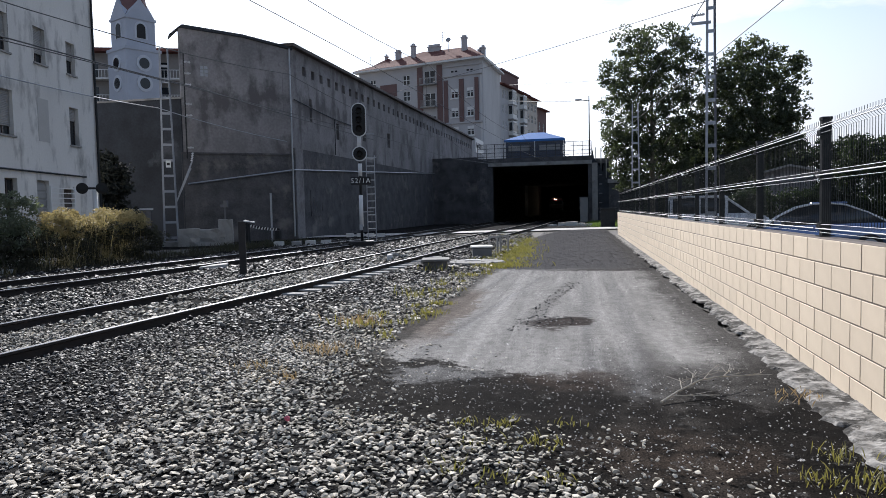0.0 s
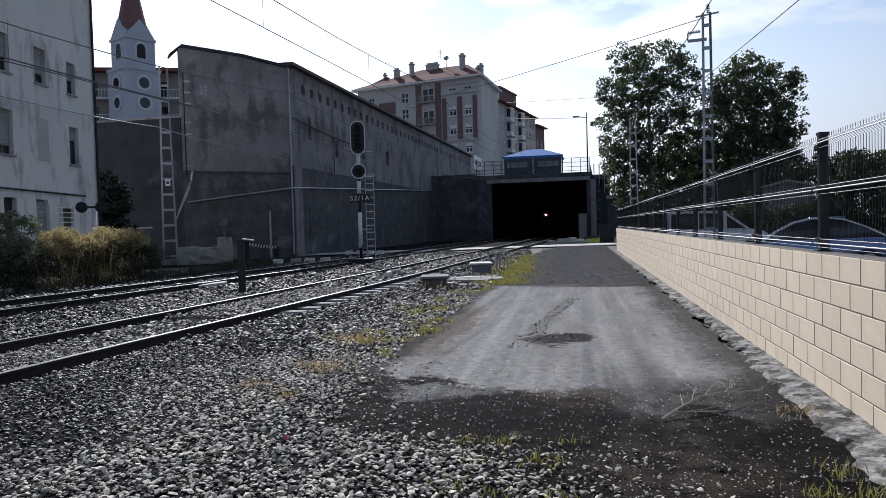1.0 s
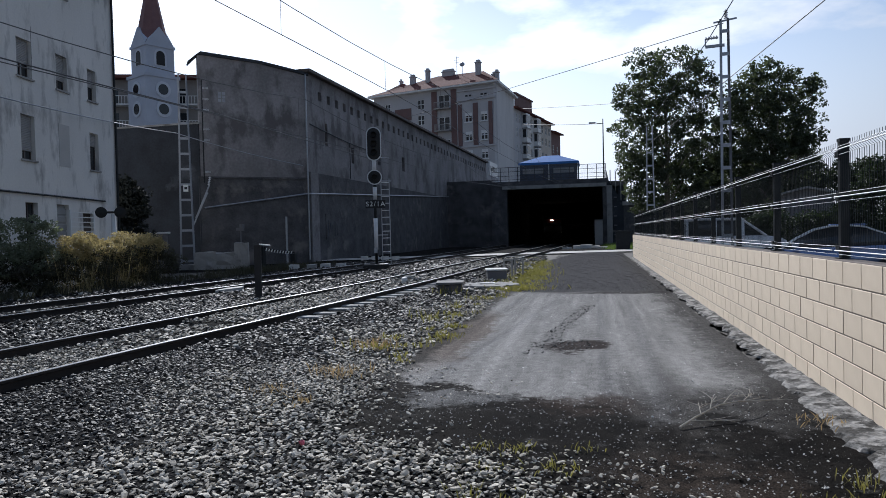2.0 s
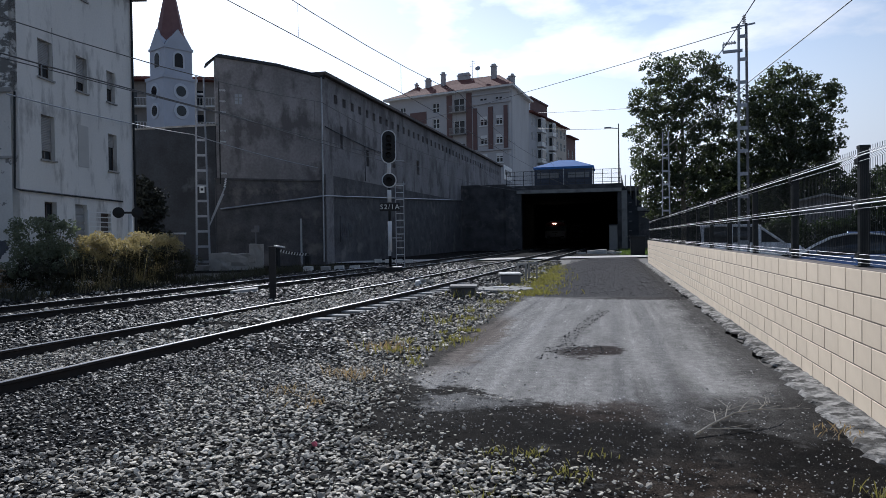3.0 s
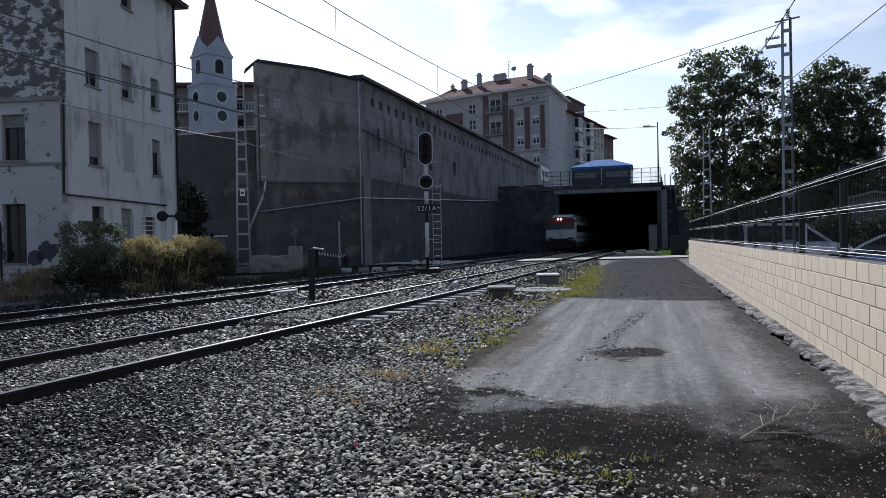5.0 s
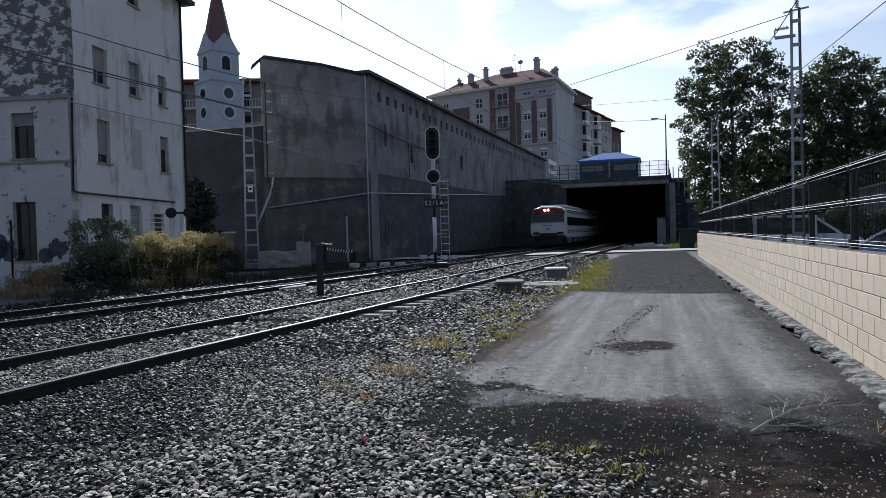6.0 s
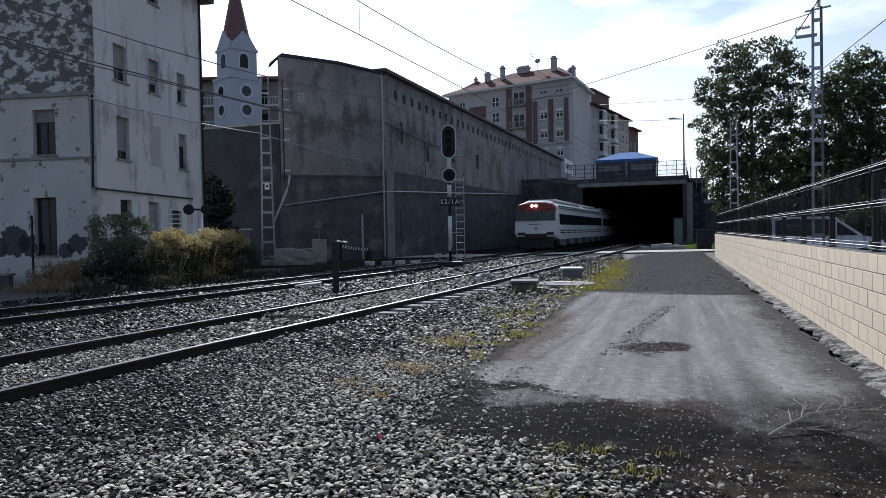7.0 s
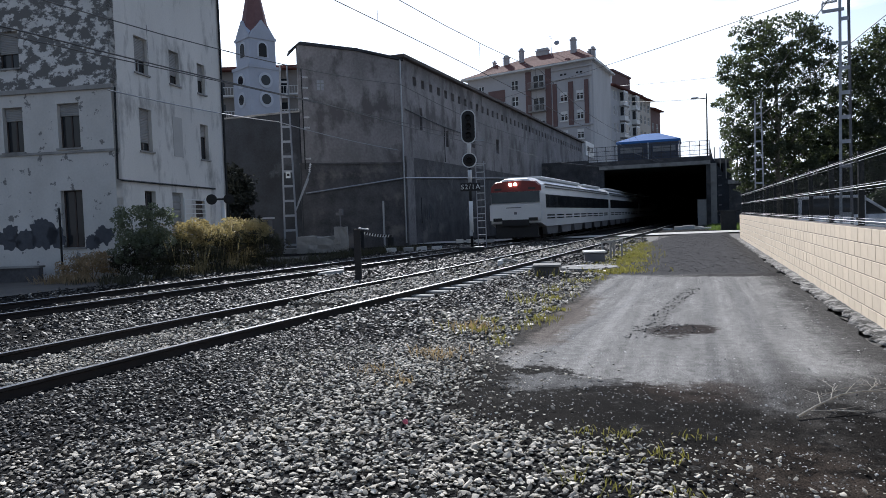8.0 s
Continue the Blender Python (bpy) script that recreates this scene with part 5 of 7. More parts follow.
def rail_car(front):
    """A carriage, its leading end at y = 0 and its length along +y, the rail head at z = 0."""
    c = thing("rail_car", "white commuter rail car with dark window band and red cab front" if front else "white commuter rail car with a dark window band", "train", "cars of the train")
    bm = B()
    rings = []
    if front:
        rings += [body_ring(0.0, 1.38, 1.15, 3.36, 0.06), body_ring(0.10, 1.43, 1.1, 3.44, 0.08), body_ring(0.5, 1.46, 1.0, ROOF, 0.10), body_ring(1.0, HW, 0.9, ROOF, 0.12)]
    else:
        rings += [body_ring(0.0, HW, 0.9, ROOF, 0.12)]
    rings += [body_ring(CAR_L - 0.4, HW, 0.9, ROOF, 0.12)]
    loft(bm, rings)
    part("body", bm, M_TWHITE, c)
    for s in (-1, 1):
        bm = B()
        y0 = 1.0 if front else 0.4
        box(bm, (s * (HW - 0.05), y0, 1.93), (s * (HW + 0.012), CAR_L - 0.8, 2.66))
        band = part("window_band", bm, M_TDARK, c, "dark glazed window band")
        for k in range(9):
            bm = B()
            ya = y0 + 0.6 + k * (CAR_L - 2.6) / 9
            box(bm, (s * (HW + 0.013), ya, 2.02), (s * (HW + 0.017), ya + 1.7, 2.58))
            part("pane", bm, M_GLASS, band)
        for z in (1.32, 1.48):
            for k in range(9):
                bm = B()
                ya = y0 + 0.2 + k * (CAR_L - 2.0) / 9
                box(bm, (s * (HW - 0.02), ya, z), (s * (HW + 0.012), ya + 1.9, z + 0.07))
                part("grille", bm, M_TDARK, c, "dark slotted side grille")
        for z, h in ((3.06, 0.05), (3.22, 0.04)):
            bm = B()
            box(bm, (s * (HW - 0.16), y0 + 0.2, z), (s * (HW + 0.01 - (z - 3.0) * 0.25), CAR_L - 0.6, z + h))
            part("gutter", bm, M_TGREY, c)
        for k in range(6):
            bm = B()
            ya = y0 + 0.3 + k * 3.9
            extrude_outline(bm, [(ya, 0.92), (ya + 3.1, 0.92), (ya + 2.8, 0.45), (ya + 0.3, 0.45)], 0, s * (HW - 0.35), s * (HW - 0.1))
            part("equipment_case", bm, M_TGREY, c)
    for ya, yb, hh in ((2.0, 13.5, 0.24), (15.0, 22.5, 0.22)):
        bm = B()
        box(bm, (-1.0, ya, ROOF + 0.05), (1.0, yb, ROOF + hh))
        bmesh.ops.bevel(bm, geom=bm.edges[:], offset=0.05, segments=1, affect="EDGES")
        part("roof_unit", bm, M_TWHITE, c, "pale roof equipment fairing")
    for yb in (4.0, CAR_L - 5.0):
        bm = B()
        box(bm, (-1.15, yb - 1.7, 0.45), (1.15, yb + 1.7, 0.75))
        bg = part("bogie", bm, M_BLACK, c)
        for dy in (-1.25, 1.25):
            for s in (-1, 1):
                bm = B()
                bmesh.ops.create_cone(bm, cap_ends=True, segments=20, radius1=0.44, radius2=0.44, depth=0.14, matrix=pose(s * 0.86, yb + dy, 0.44, 0, 90, 0))
                part("wheel", bm, M_RUST, bg)
    if front:
        bm = B()
        loft(bm, [[(x, -0.03, z) for x, z in ((-1.38, 2.85), (-1.34, 3.15), (-1.1, 3.36), (-0.4, 3.44), (0.4, 3.44), (1.1, 3.36), (1.34, 3.15), (1.38, 2.85))], [(x * 1.03, 0.16, z) for x, z in ((-1.38, 2.85), (-1.36, 3.17), (-1.12, 3.40), (-0.4, 3.49), (0.4, 3.49), (1.12, 3.40), (1.36, 3.17), (1.38, 2.85))]])
        part("cab_brow", bm, M_TRED, c, "red panel above the cab window")
        bm = B()
        box(bm, (-1.36, -0.035, 2.25), (1.36, 0.14, 2.845))
        part("windscreen", bm, M_SCREEN, c, "wide dark cab windscreen")
        bm = B()
        box(bm, (-1.475, -0.09, 1.2), (1.475, 0.5, 2.25))
        bmesh.ops.bevel(bm, geom=bm.edges[:], offset=0.09, segments=2, affect="EDGES")
        part("cab_apron", bm, M_TWHITE, c, "white cab front panel")
        bm = B()
        box(bm, (-0.06, -0.105, 1.6), (0.1, -0.091, 1.74))
        box(bm, (-0.5, -0.1, 1.95), (0.35, -0.091, 2.0))
        part("badge", bm, M_TGREY, c)
        for s in (-1, 1):
            bm = B()
            box(bm, (s * 0.75, -0.11, 1.24), (s * 1.25, -0.092, 1.42))
            part("lamp_housing", bm, M_BLACK, c)
            bm = B()
            bmesh.ops.create_cone(bm, cap_ends=True, segments=16, radius1=0.085, radius2=0.085, depth=0.05, matrix=pose(-0.1 + s * 0.14, -0.06, 3.24, 90))
            part("headlamp", bm, M_LAMP, c, "lit warm-white headlamp")
            bm = B()
            box(bm, (s * 0.75, -0.06, 2.95), (s * 1.15, -0.031, 3.05))
            part("marker_lamp", bm, M_TDARK, c)
        bm = B()
        box(bm, (-0.75, -0.1, 1.0), (0.75, 0.3, 1.32))
        box(bm, (-1.2, 0.15, 0.35), (1.2, 0.3, 1.15))
        part("coupler_recess", bm, M_BLACK, c)
    return c


lead_car = rail_car(True)
mid_car = rail_car(False)
end_car = copy_thing(mid_car, pose(0, 0, 0))


# ---- signal ----
def lettering(text, size, material, parent, m, label=""):
    cu = bpy.data.curves.new("lettering", "FONT")
    cu.space_character = 1.22
    cu.body, cu.size, cu.extrude, cu.align_x, cu.align_y = text, size, 0.002, "CENTER", "CENTER"
    tmp = bpy.data.objects.new("lettering", cu)
    scene.collection.objects.link(tmp)
    me = bpy.data.meshes.new_from_object(tmp.evaluated_get(bpy.context.evaluated_depsgraph_get()))
    bpy.data.objects.remove(tmp)
    me.materials.clear()
    me.materials.append(material)
    ob = new("lettering", me)
    ob.parent, ob.matrix_basis = parent, m
    if label:
        tagged(ob, label)
    return ob


signal = thing("railway_signal", "black-faced railway light signal with white rims, ladder and plate", "signal", m=pose(-8.83, 27.6, 0.0, 0, 0, 17.5))
M_RIM = shade("white_rim", (0.72, 0.72, 0.72), (0.6, 0.6, 0.6), 0.5, scale=4, fine=40, bump=0.02)


def oblong(bm, w, h, y0, y1, zc, seg=14):
    r = w / 2
    pts = []
    for i in range(seg + 1):
        a = math.pi * i / seg
        pts.append((r * math.cos(a), zc + (h / 2 - r) + r * math.sin(a)))
    for i in range(seg + 1):
        a = math.pi + math.pi * i / seg
        pts.append((r * math.cos(a), zc - (h / 2 - r) + r * math.sin(a)))
    extrude_outline(bm, pts, 1, y0, y1)


for w, h, zc, n in ((0.62, 1.40, 5.28, 3), (0.62, 0.624, 3.90, 1)):
    bm = B()
    oblong(bm, w, h, 0.0, 0.05, zc)
    head = part("signal_head", bm, M_RIM, signal, "white-rimmed signal backboard")
    bm = B()
    oblong(bm, w - 0.09, h - 0.09, -0.008, 0.002, zc)
    part("face", bm, M_BLACK, head, "matt black signal face")
    bm = B()
    box(bm, (-0.2, 0.05, zc - h / 2 + 0.12), (0.2, 0.4, zc + h / 2 - 0.12))
    part("housing", bm, M_BLACK, head)
    for i in range(n):
        z = zc + (i - (n - 1) / 2) * 0.36
        bm = B()
        bmesh.ops.create_cone(bm, cap_ends=False, segments=18, radius1=0.12, radius2=0.12, depth=0.22, matrix=pose(0, -0.11, z, 90))
        bmesh.ops.create_cone(bm, cap_ends=True, segments=18, radius1=0.10, radius2=0.10, depth=0.02, matrix=pose(0, -0.02, z, 90))
        part("lens_hood", bm, M_BLACK, head)
bm = B()
rod(bm, (0, 0.12, 0.2), (0, 0.12, 5.6), 0.06, seg=14)
part("pole", bm, M_DARKSTEEL, signal, smooth=True)
for z0, z1 in ((0.9, 2.2), (2.98, 3.5), (4.22, 4.6)):
    bm = B()
    rod(bm, (0, 0.12, z0), (0, 0.12, z1), 0.085, seg=14)
    part("sleeve", bm, M_RIM, signal, "white-painted pole sleeve", smooth=True)
bm = B()
box(bm, (-0.55, -0.35, -0.05), (0.5, 0.5, 0.3))
bmesh.ops.bevel(bm, geom=bm.edges[:], offset=0.03, segments=1, affect="EDGES")
part("base", bm, M_BLACK, signal)
bm = B()
box(bm, (-0.4, -0.03, 2.62), (0.42, 0.0, 2.95))
plate = part("plate", bm, M_BLACK, signal, "black plate with white characters")
lettering("S2/1A", 0.28, M_WHITE, plate, pose(0.01, -0.033, 2.785, 90))
for s in (0.26, 0.60):
    bm = B()
    bar(bm, (s, 0.3, 0.25), (s, 0.16, 3.85), 0.035)
    part("ladder_rail", bm, M_GALV, signal)
for i in range(12):
    bm = B()
    z = 0.5 + i * 0.29
    bar(bm, (0.26, 0.3 - 0.14 * (z - 0.25) / 3.6, z), (0.60, 0.3 - 0.14 * (z - 0.25) / 3.6, z), 0.028)
    part("rung", bm, M_RIM, signal)
for z, L in ((3.75, 0.68), (4.72, 0.62), (1.5, 0.5)):
    bm = B()
    bar(bm, (0, 0.13, z), (L, 0.18, z), 0.04)
    part("bracket", bm, M_GALV, signal)
bm = B()
box(bm, (-0.09, -0.02, 0.75), (0.05, 0.08, 0.98))
part("junction_box", bm, M_GALV, signal)


# ---- catenary masts ----
M_MAST = shade("aluminium_grey_paint", (0.36, 0.38, 0.41), (0.26, 0.275, 0.30), 0.7, 0.0, scale=4, fine=50, bump=0.05)
def lattice_mast(loc, rz, height, w0, w1, label, legs_mat=M_GALV, step=0.78, arms=()):
    th = thing("catenary_mast", label, "mast", "catenary masts", m=pose(*loc, 0, 0, rz))
    for s in (-1, 1):
        bm = B()
        if w0 > 0.5 and w1 < 0.4 and step < 0.8:
            bar(bm, (s * w0 / 2 - s * 0.05, -0.02, 0), (s * w1 / 2 - s * 0.03, -0.02, height), 0.17, 0.03)
        bar(bm, (s * w0 / 2, 0, 0), (s * w1 / 2, 0, height), 0.055, 0.07)
        bar(bm, (s * w0 / 2 - s * 0.04, 0.06, 0), (s * w1 / 2 - s * 0.04, 0.06, height), 0.08, 0.02)
        # slim mast: right leg darker, lit and shaded legs told apart by colour
        part("leg", bm, legs_mat if s < 0 or w0 > 0.53 else M_TGREY, th)
    n = int(height / step)
    for i in range(n):
        z = 0.35 + i * step
        w = w0 + (w1 - w0) * z / height
        bm = B()
        box(bm, (-w / 2, -0.07, z), (w / 2, -0.055, z + 0.12))
        part("batten", bm, legs_mat, th)
    bm = B()
    box(bm, (-0.45, -0.4, -0.1), (0.45, 0.4, 0.22))
    part("foundation", bm, M_CONC, th)
    for p, q, w in arms:
        bm = B()
        bar(bm, p, q, w)
        part("arm", bm, legs_mat, th)
    return th


def insulator(parent, p, q):
    bm = B()
    p, q = Vector(p), Vector(q)
    for i in range(5):
        a = p.lerp(q, (i + 0.15) / 5)
        b = p.lerp(q, (i + 0.65) / 5)
        rod(bm, a, b, 0.075, 0.04, seg=10)
    rod(bm, p, q, 0.02, seg=6)
    part("insulator", bm, M_RIM, parent, "ribbed pale insulator")


mast_l = lattice_mast((-20.28, 31.9, 0), 33, 9.9, 0.68, 0.38, "grey steel catenary mast with batten plates", M_MAST, arms=(((0.45, 0.0, 2.6), (1.15, -0.3, 4.3), 0.06), ((0.3, -0.1, 2.2), (1.05, -0.3, 3.9), 0.06)))
bm = B()
box(bm, (-0.12, -0.1, 3.95), (0.12, -0.075, 4.3))
pl = part("number_plate", bm, M_WHITE, mast_l, "small white plate with dark bars")
bm = B()
box(bm, (-0.07, -0.106, 4.06), (0.07, -0.101, 4.18))
part("lettering", bm, M_BLACK, pl)
insulator(mast_l, (1.1, -0.3, 4.25), (1.18, -0.33, 4.7))
mast_r = lattice_mast((4.53, 25.6, 0), -10, 8.65, 0.33, 0.25, "grey steel catenary mast with batten plates behind the wall", arms=(((0, 0, 7.75), (-0.62, 0, 7.75), 0.09), ((-0.62, 0, 7.75), (-0.62, 0, 8.02), 0.04), ((-0.62, 0, 8.02), (-0.2, 0, 8.02), 0.04), ((-0.35, 0, 8.55), (0.4, 0, 8.62), 0.05)))
insulator(mast_r, (-0.62, 0.0, 8.03), (-0.2, 0.0, 8.05))
insulator(mast_r, (0.05, 0, 8.65), (0.05, 0, 8.95))
mast_f = lattice_mast((3.87, 49.85, 0), -4, 8.5, 0.55, 0.38, "slim grey steel catenary mast in front of the trees", step=0.9)

# post with insulators in front of the gable wall
rack = thing("cable_post", "dark post carrying pale insulators beside the wall", "post", m=pose(-20.9, 34.7, 0, 0, 0, 33))
bm = B()
bar(bm, (0, 0, 4.6), (0, 0, 10.3), 0.07)
part("upright", bm, M_DARKSTEEL, rack)
for z in (5.2, 6.95, 7.55, 8.6, 9.2, 9.8):
    insulator(rack, (0.03, -0.08, z), (0.35, -0.08, z))


# ---- overhead wires ----
def wire(name, label, pts, r=0.012, sag=0.0, material=M_WIRE):
    bm = B()
    out = []
    for a, b in zip(pts, pts[1:]):
        a, b = Vector(a), Vector(b)
        for k in range(10):
            t = k / 10
            p = a.lerp(b, t)
            p.z -= sag * 4 * t * (1 - t)
            out.append(p)
    out.append(Vector(pts[-1]))
    tube(bm, out, r, 5)
    return tagged(part(name, bm, material), label, "wire")


for track, r in ((TRACK_A, 0.009), (TRACK_B, 0.013)):
    drift = 0.2 if track is TRACK_A else 0.0
    low = [(lerp_line(track, y) + drift, y, 5.40 if track is TRACK_A else 5.15) for y in (-20, 2, 24, 48, 72.9)]
    low[-1] = (low[-1][0], low[-1][1], 6.1)
    high = [(p[0], p[1], 6.55) for p in low]
    cat = thing("catenary", "aged contact and carrier wires over the track", "wires", "catenary wires")
    for pts, sag in ((low, 0.0), (high, 0.5 if track is TRACK_A else 0.62)):
        bm = B()
        out = []
        for a, b in zip(pts, pts[1:]):
            a, b = Vector(a), Vector(b)
            for k in range(8):
                p = a.lerp(b, k / 8)
                p.x = lerp_line(track, p.y) + drift
                p.z -= sag * 4 * (k / 8) * (1 - k / 8)
                out.append(p)
        out.append(Vector(pts[-1]))
        tube(bm, out, r, 5)
        part("wire", bm, M_WIRE, cat)
    for y in np.arange(-4, 70, 5.5):
        k = ((y + 20) % 24) / 24 if y > 24 else ((y - 2) % 22) / 22
        bm = B()
        x = lerp_line(track, y) + drift
        rod(bm, (x, y, low[0][2]), (x, y, 6.55 - 0.5 * 4 * k * (1 - k)), 0.005, seg=4)
        part("dropper", bm, M_WIRE, cat)
wire("feeder_wire", "dark feeder wire strung between the masts", [(2.25, 75, 7.6), (3.98, 25.7, 7.95), (4.5, -6, 8.4)], 0.016)
wire("feeder_wire", "bright feeder wire passing behind the mast", [(2.25, 75, 7.5), (5.39, 30.5, 7.45), (5.9, 19.0, 7.2), (6.6, -6, 7.6)], 0.016)
wire("span_wire", "thin wire strung across the tracks to the building", [(4.5, 25.6, 8.5), (-15.0, 55, 11.0)], 0.014, 0.1)
wire("span_wire", "thin wire strung across the tracks", [(-8.6, 90, 17.3), (8.0, 57, 11.6)], 0.03, 0.1)
wire("span_wire", "thin wire strung across the tracks", [(-8.6, 90, 15.3), (1.2, 75, 12.6)], 0.03, 0.1)
wire("feeder_wire", "pale cable strung from the mast along the house", [(-17.21, 17.02, 5.9), (-20.63, 31.75, 6.93), (-14.67, 33.75, 5.2)], 0.022, 0.1, M_GALV)
wire("feeder_wire", "aged cable strung along the track in front of the house", [(-16.6, -6, 6.4), (-15.25, 12.6, 6.4), (-14.3, 25.0, 6.4), (-13.7, 46.0, 6.4)], 0.022, 0.05)


# ---- street lamp on the bridge ----
lamp = thing("street_lamp", "thin grey street lamp with a flat head on the bridge", "street lamp", m=pose(1.15, 75, 6.5))
bm = B()
rod(bm, (0, 0, 0), (0, 0, 6.6), 0.09, 0.05, 10)
part("pole", bm, M_DARKSTEEL, lamp)
bm = B()
bar(bm, (0, 0, 6.1), (-0.9, -0.1, 6.2), 0.06)
part("arm", bm, M_DARKSTEEL, lamp)
bm = B()
box(bm, (-1.45, -0.25, 6.15), (-0.75, 0.05, 6.28))
bmesh.ops.bevel(bm, geom=bm.edges[:], offset=0.03, segments=1, affect="EDGES")
part("lamp_head", bm, M_GALV, lamp)


# ---- foliage ----
def leaf_material(name, col, col2, through_col, rand=0.35):
    m = shade(name, col, col2, 0.55, scale=1.2, fine=14, bump=0, rand=rand)
    n, l = m.node_tree.nodes, m.node_tree.links
    tr = n.new("ShaderNodeBsdfTranslucent")
    tr.inputs["Color"].default_value = (*through_col, 1)
    mix = n.new("ShaderNodeMixShader")
    mix.inputs[0].default_value = 0.35
    l.new(n["Principled BSDF"].outputs[0], mix.inputs[1])
    l.new(tr.outputs[0], mix.inputs[2])
    l.new(mix.outputs[0], n["Material Output"].inputs["Surface"])
    return m


M_PLANE = leaf_material("plane_tree_leaf", (0.055, 0.068, 0.042), (0.028, 0.037, 0.023), (0.11, 0.14, 0.055))
M_SHRUB = leaf_material("shrub_leaf", (0.22, 0.24, 0.17), (0.08, 0.095, 0.06), (0.20, 0.24, 0.12))
M_VERGE = leaf_material("dull_verge", (0.06, 0.058, 0.034), (0.03, 0.029, 0.019), (0.05, 0.05, 0.022))
M_STRAW = leaf_material("yellowing_grass", (0.44, 0.37, 0.19), (0.20, 0.17, 0.09), (0.50, 0.41, 0.17))
M_REDWEED = leaf_material("reddish_weed", (0.42, 0.31, 0.19), (0.22, 0.165, 0.10), (0.42, 0.30, 0.13))
M_WEED = leaf_material("yellow_green_weed", (0.29, 0.26, 0.08), (0.14, 0.14, 0.045), (0.30, 0.28, 0.06))
M_IVY = shade("ivy_leaf", (0.014, 0.018, 0.011), (0.008, 0.010, 0.007), 0.8, scale=2, fine=20, bump=0, rand=0.3)
M_DARKLEAF = leaf_material("dark_hedge_leaf", (0.025, 0.035, 0.016), (0.012, 0.018, 0.009), (0.03, 0.05, 0.012))


def leaf_cloud(name, centres, radii, per, size, material, parent, rng, flat=0.75, label=""):
    """Leaves, each a folded pair of faces, scattered through clumps."""
    C = np.repeat(np.asarray(centres, float), per, axis=0)
    R = np.repeat(np.asarray(radii, float), per)
    n = len(C)
    d = rng.normal(size=(n, 3))
    d /= np.linalg.norm(d, axis=1)[:, None]
    rad = R * rng.uniform(0.2, 1.0, n) ** 0.5
    P = C + d * rad[:, None] * np.array([1, 1, flat])
    a = rng.normal(size=(n, 3))
    a /= np.linalg.norm(a, axis=1)[:, None]
    b = np.cross(a, rng.normal(size=(n, 3)))
    b /= np.linalg.norm(b, axis=1)[:, None]
    c = np.cross(a, b)
    s = size * rng.uniform(0.6, 1.3, n)[:, None]
    v0, v1, v2, v3 = P - a * s, P + b * s * 0.6 + c * s * 0.2, P + a * s, P - b * s * 0.6 + c * s * 0.2
    V = np.stack([v0, v1, v2, v3], 1).reshape(-1, 3)
    i = np.arange(n)[:, None] * 4
    return fast_mesh(name, V, np.concatenate([i + [0, 1, 2], i + [0, 2, 3]]), material, parent, label)


def crown_clumps(rng, centre, half, count, rmin, rmax, hollow=0.35):
    out, rad = [], []
    while len(out) < count:
        p = rng.uniform(-1, 1, 3)
        q = np.sum(np.abs(p) ** 2.7) ** (1 / 2.7)
        lump = 0.92 + 0.14 * noise.noise(Vector(p * 2.0 + np.array(centre)))
        if hollow < q < min(lump, 0.97):
            out.append(np.array(centre) + p * np.array(half))
            rad.append(rng.uniform(rmin, rmax))
    return out, rad


def plane_tree(x, y, crown, half, trunk_h, seed, label):
    rng = np.random.default_rng(seed)
    th = thing("tree", label, "tree", "plane trees behind the fence", m=pose(x, y, 0))
    bm = B()
    rod(bm, (0, 0, -0.1), (0.1, 0, trunk_h), 0.28, 0.2, 12)
    rod(bm, (0.1, 0, trunk_h), (crown[0], crown[1], crown[2] + half[2] * 0.5), 0.2, 0.06, 10)
    part("trunk", bm, M_BARK, th, smooth=True)
    for i in range(9):
        a = i * 2.4
        z = trunk_h + (i % 4) * 1.2
        p = Vector((0.1, 0, z))
        q = Vector((crown[0] + math.cos(a) * half[0] * 0.62, crown[1] + math.sin(a) * half[1] * 0.62, z + 1.2 + (i % 3) * 1.3))
        bm = B()
        rod(bm, p, p.lerp(q, 0.5) + Vector((0, 0, 0.3)), 0.1, 0.07, 8)
        rod(bm, p.lerp(q, 0.5) + Vector((0, 0, 0.3)), q, 0.07, 0.03, 8)
        part("limb", bm, M_BARK, th)
    C, R = crown_clumps(rng, crown, half, 760, 0.3, 0.6, 0.1)
    leaf_cloud("crown", C, R, 44, 0.115, M_PLANE, th, rng, label="dense dark green crown lit from behind")
    return th


plane_tree(5.5, 56.0, (0.08, 0, 8.9), (4.4, 2.7, 7.1), 3.2, 3, "large backlit plane tree with a dense rounded crown")
plane_tree(12.9, 54.9, (-0.2, 0, 7.8), (3.85, 2.6, 5.9), 3.0, 8, "large backlit plane tree with a dense broad crown")


def shrub(name, label, x, y, half, count, size, material, seed, per=70, rr=(0.2, 0.42), stems=6, lift=0.0):
    rng = np.random.default_rng(seed)
    th = thing(name, label, "shrub", m=pose(x, y, 0))
    C, R = crown_clumps(rng, (0, 0, half[2] * 0.95 + lift), half, count, *rr, hollow=0.0)
    C = [c for c in C]
    leaf_cloud("foliage", C, R, per, size, material, th, rng)
    for i in range(stems):
        a = i * 2.1
        bm = B()
        rod(bm, (0.1 * math.cos(a), 0.1 * math.sin(a), -0.05), (half[0] * 0.5 * math.cos(a), half[1] * 0.5 * math.sin(a), half[2] * 1.5 + lift), 0.02, 0.006, 5)
        part("stem", bm, M_BARK, th)
    return th


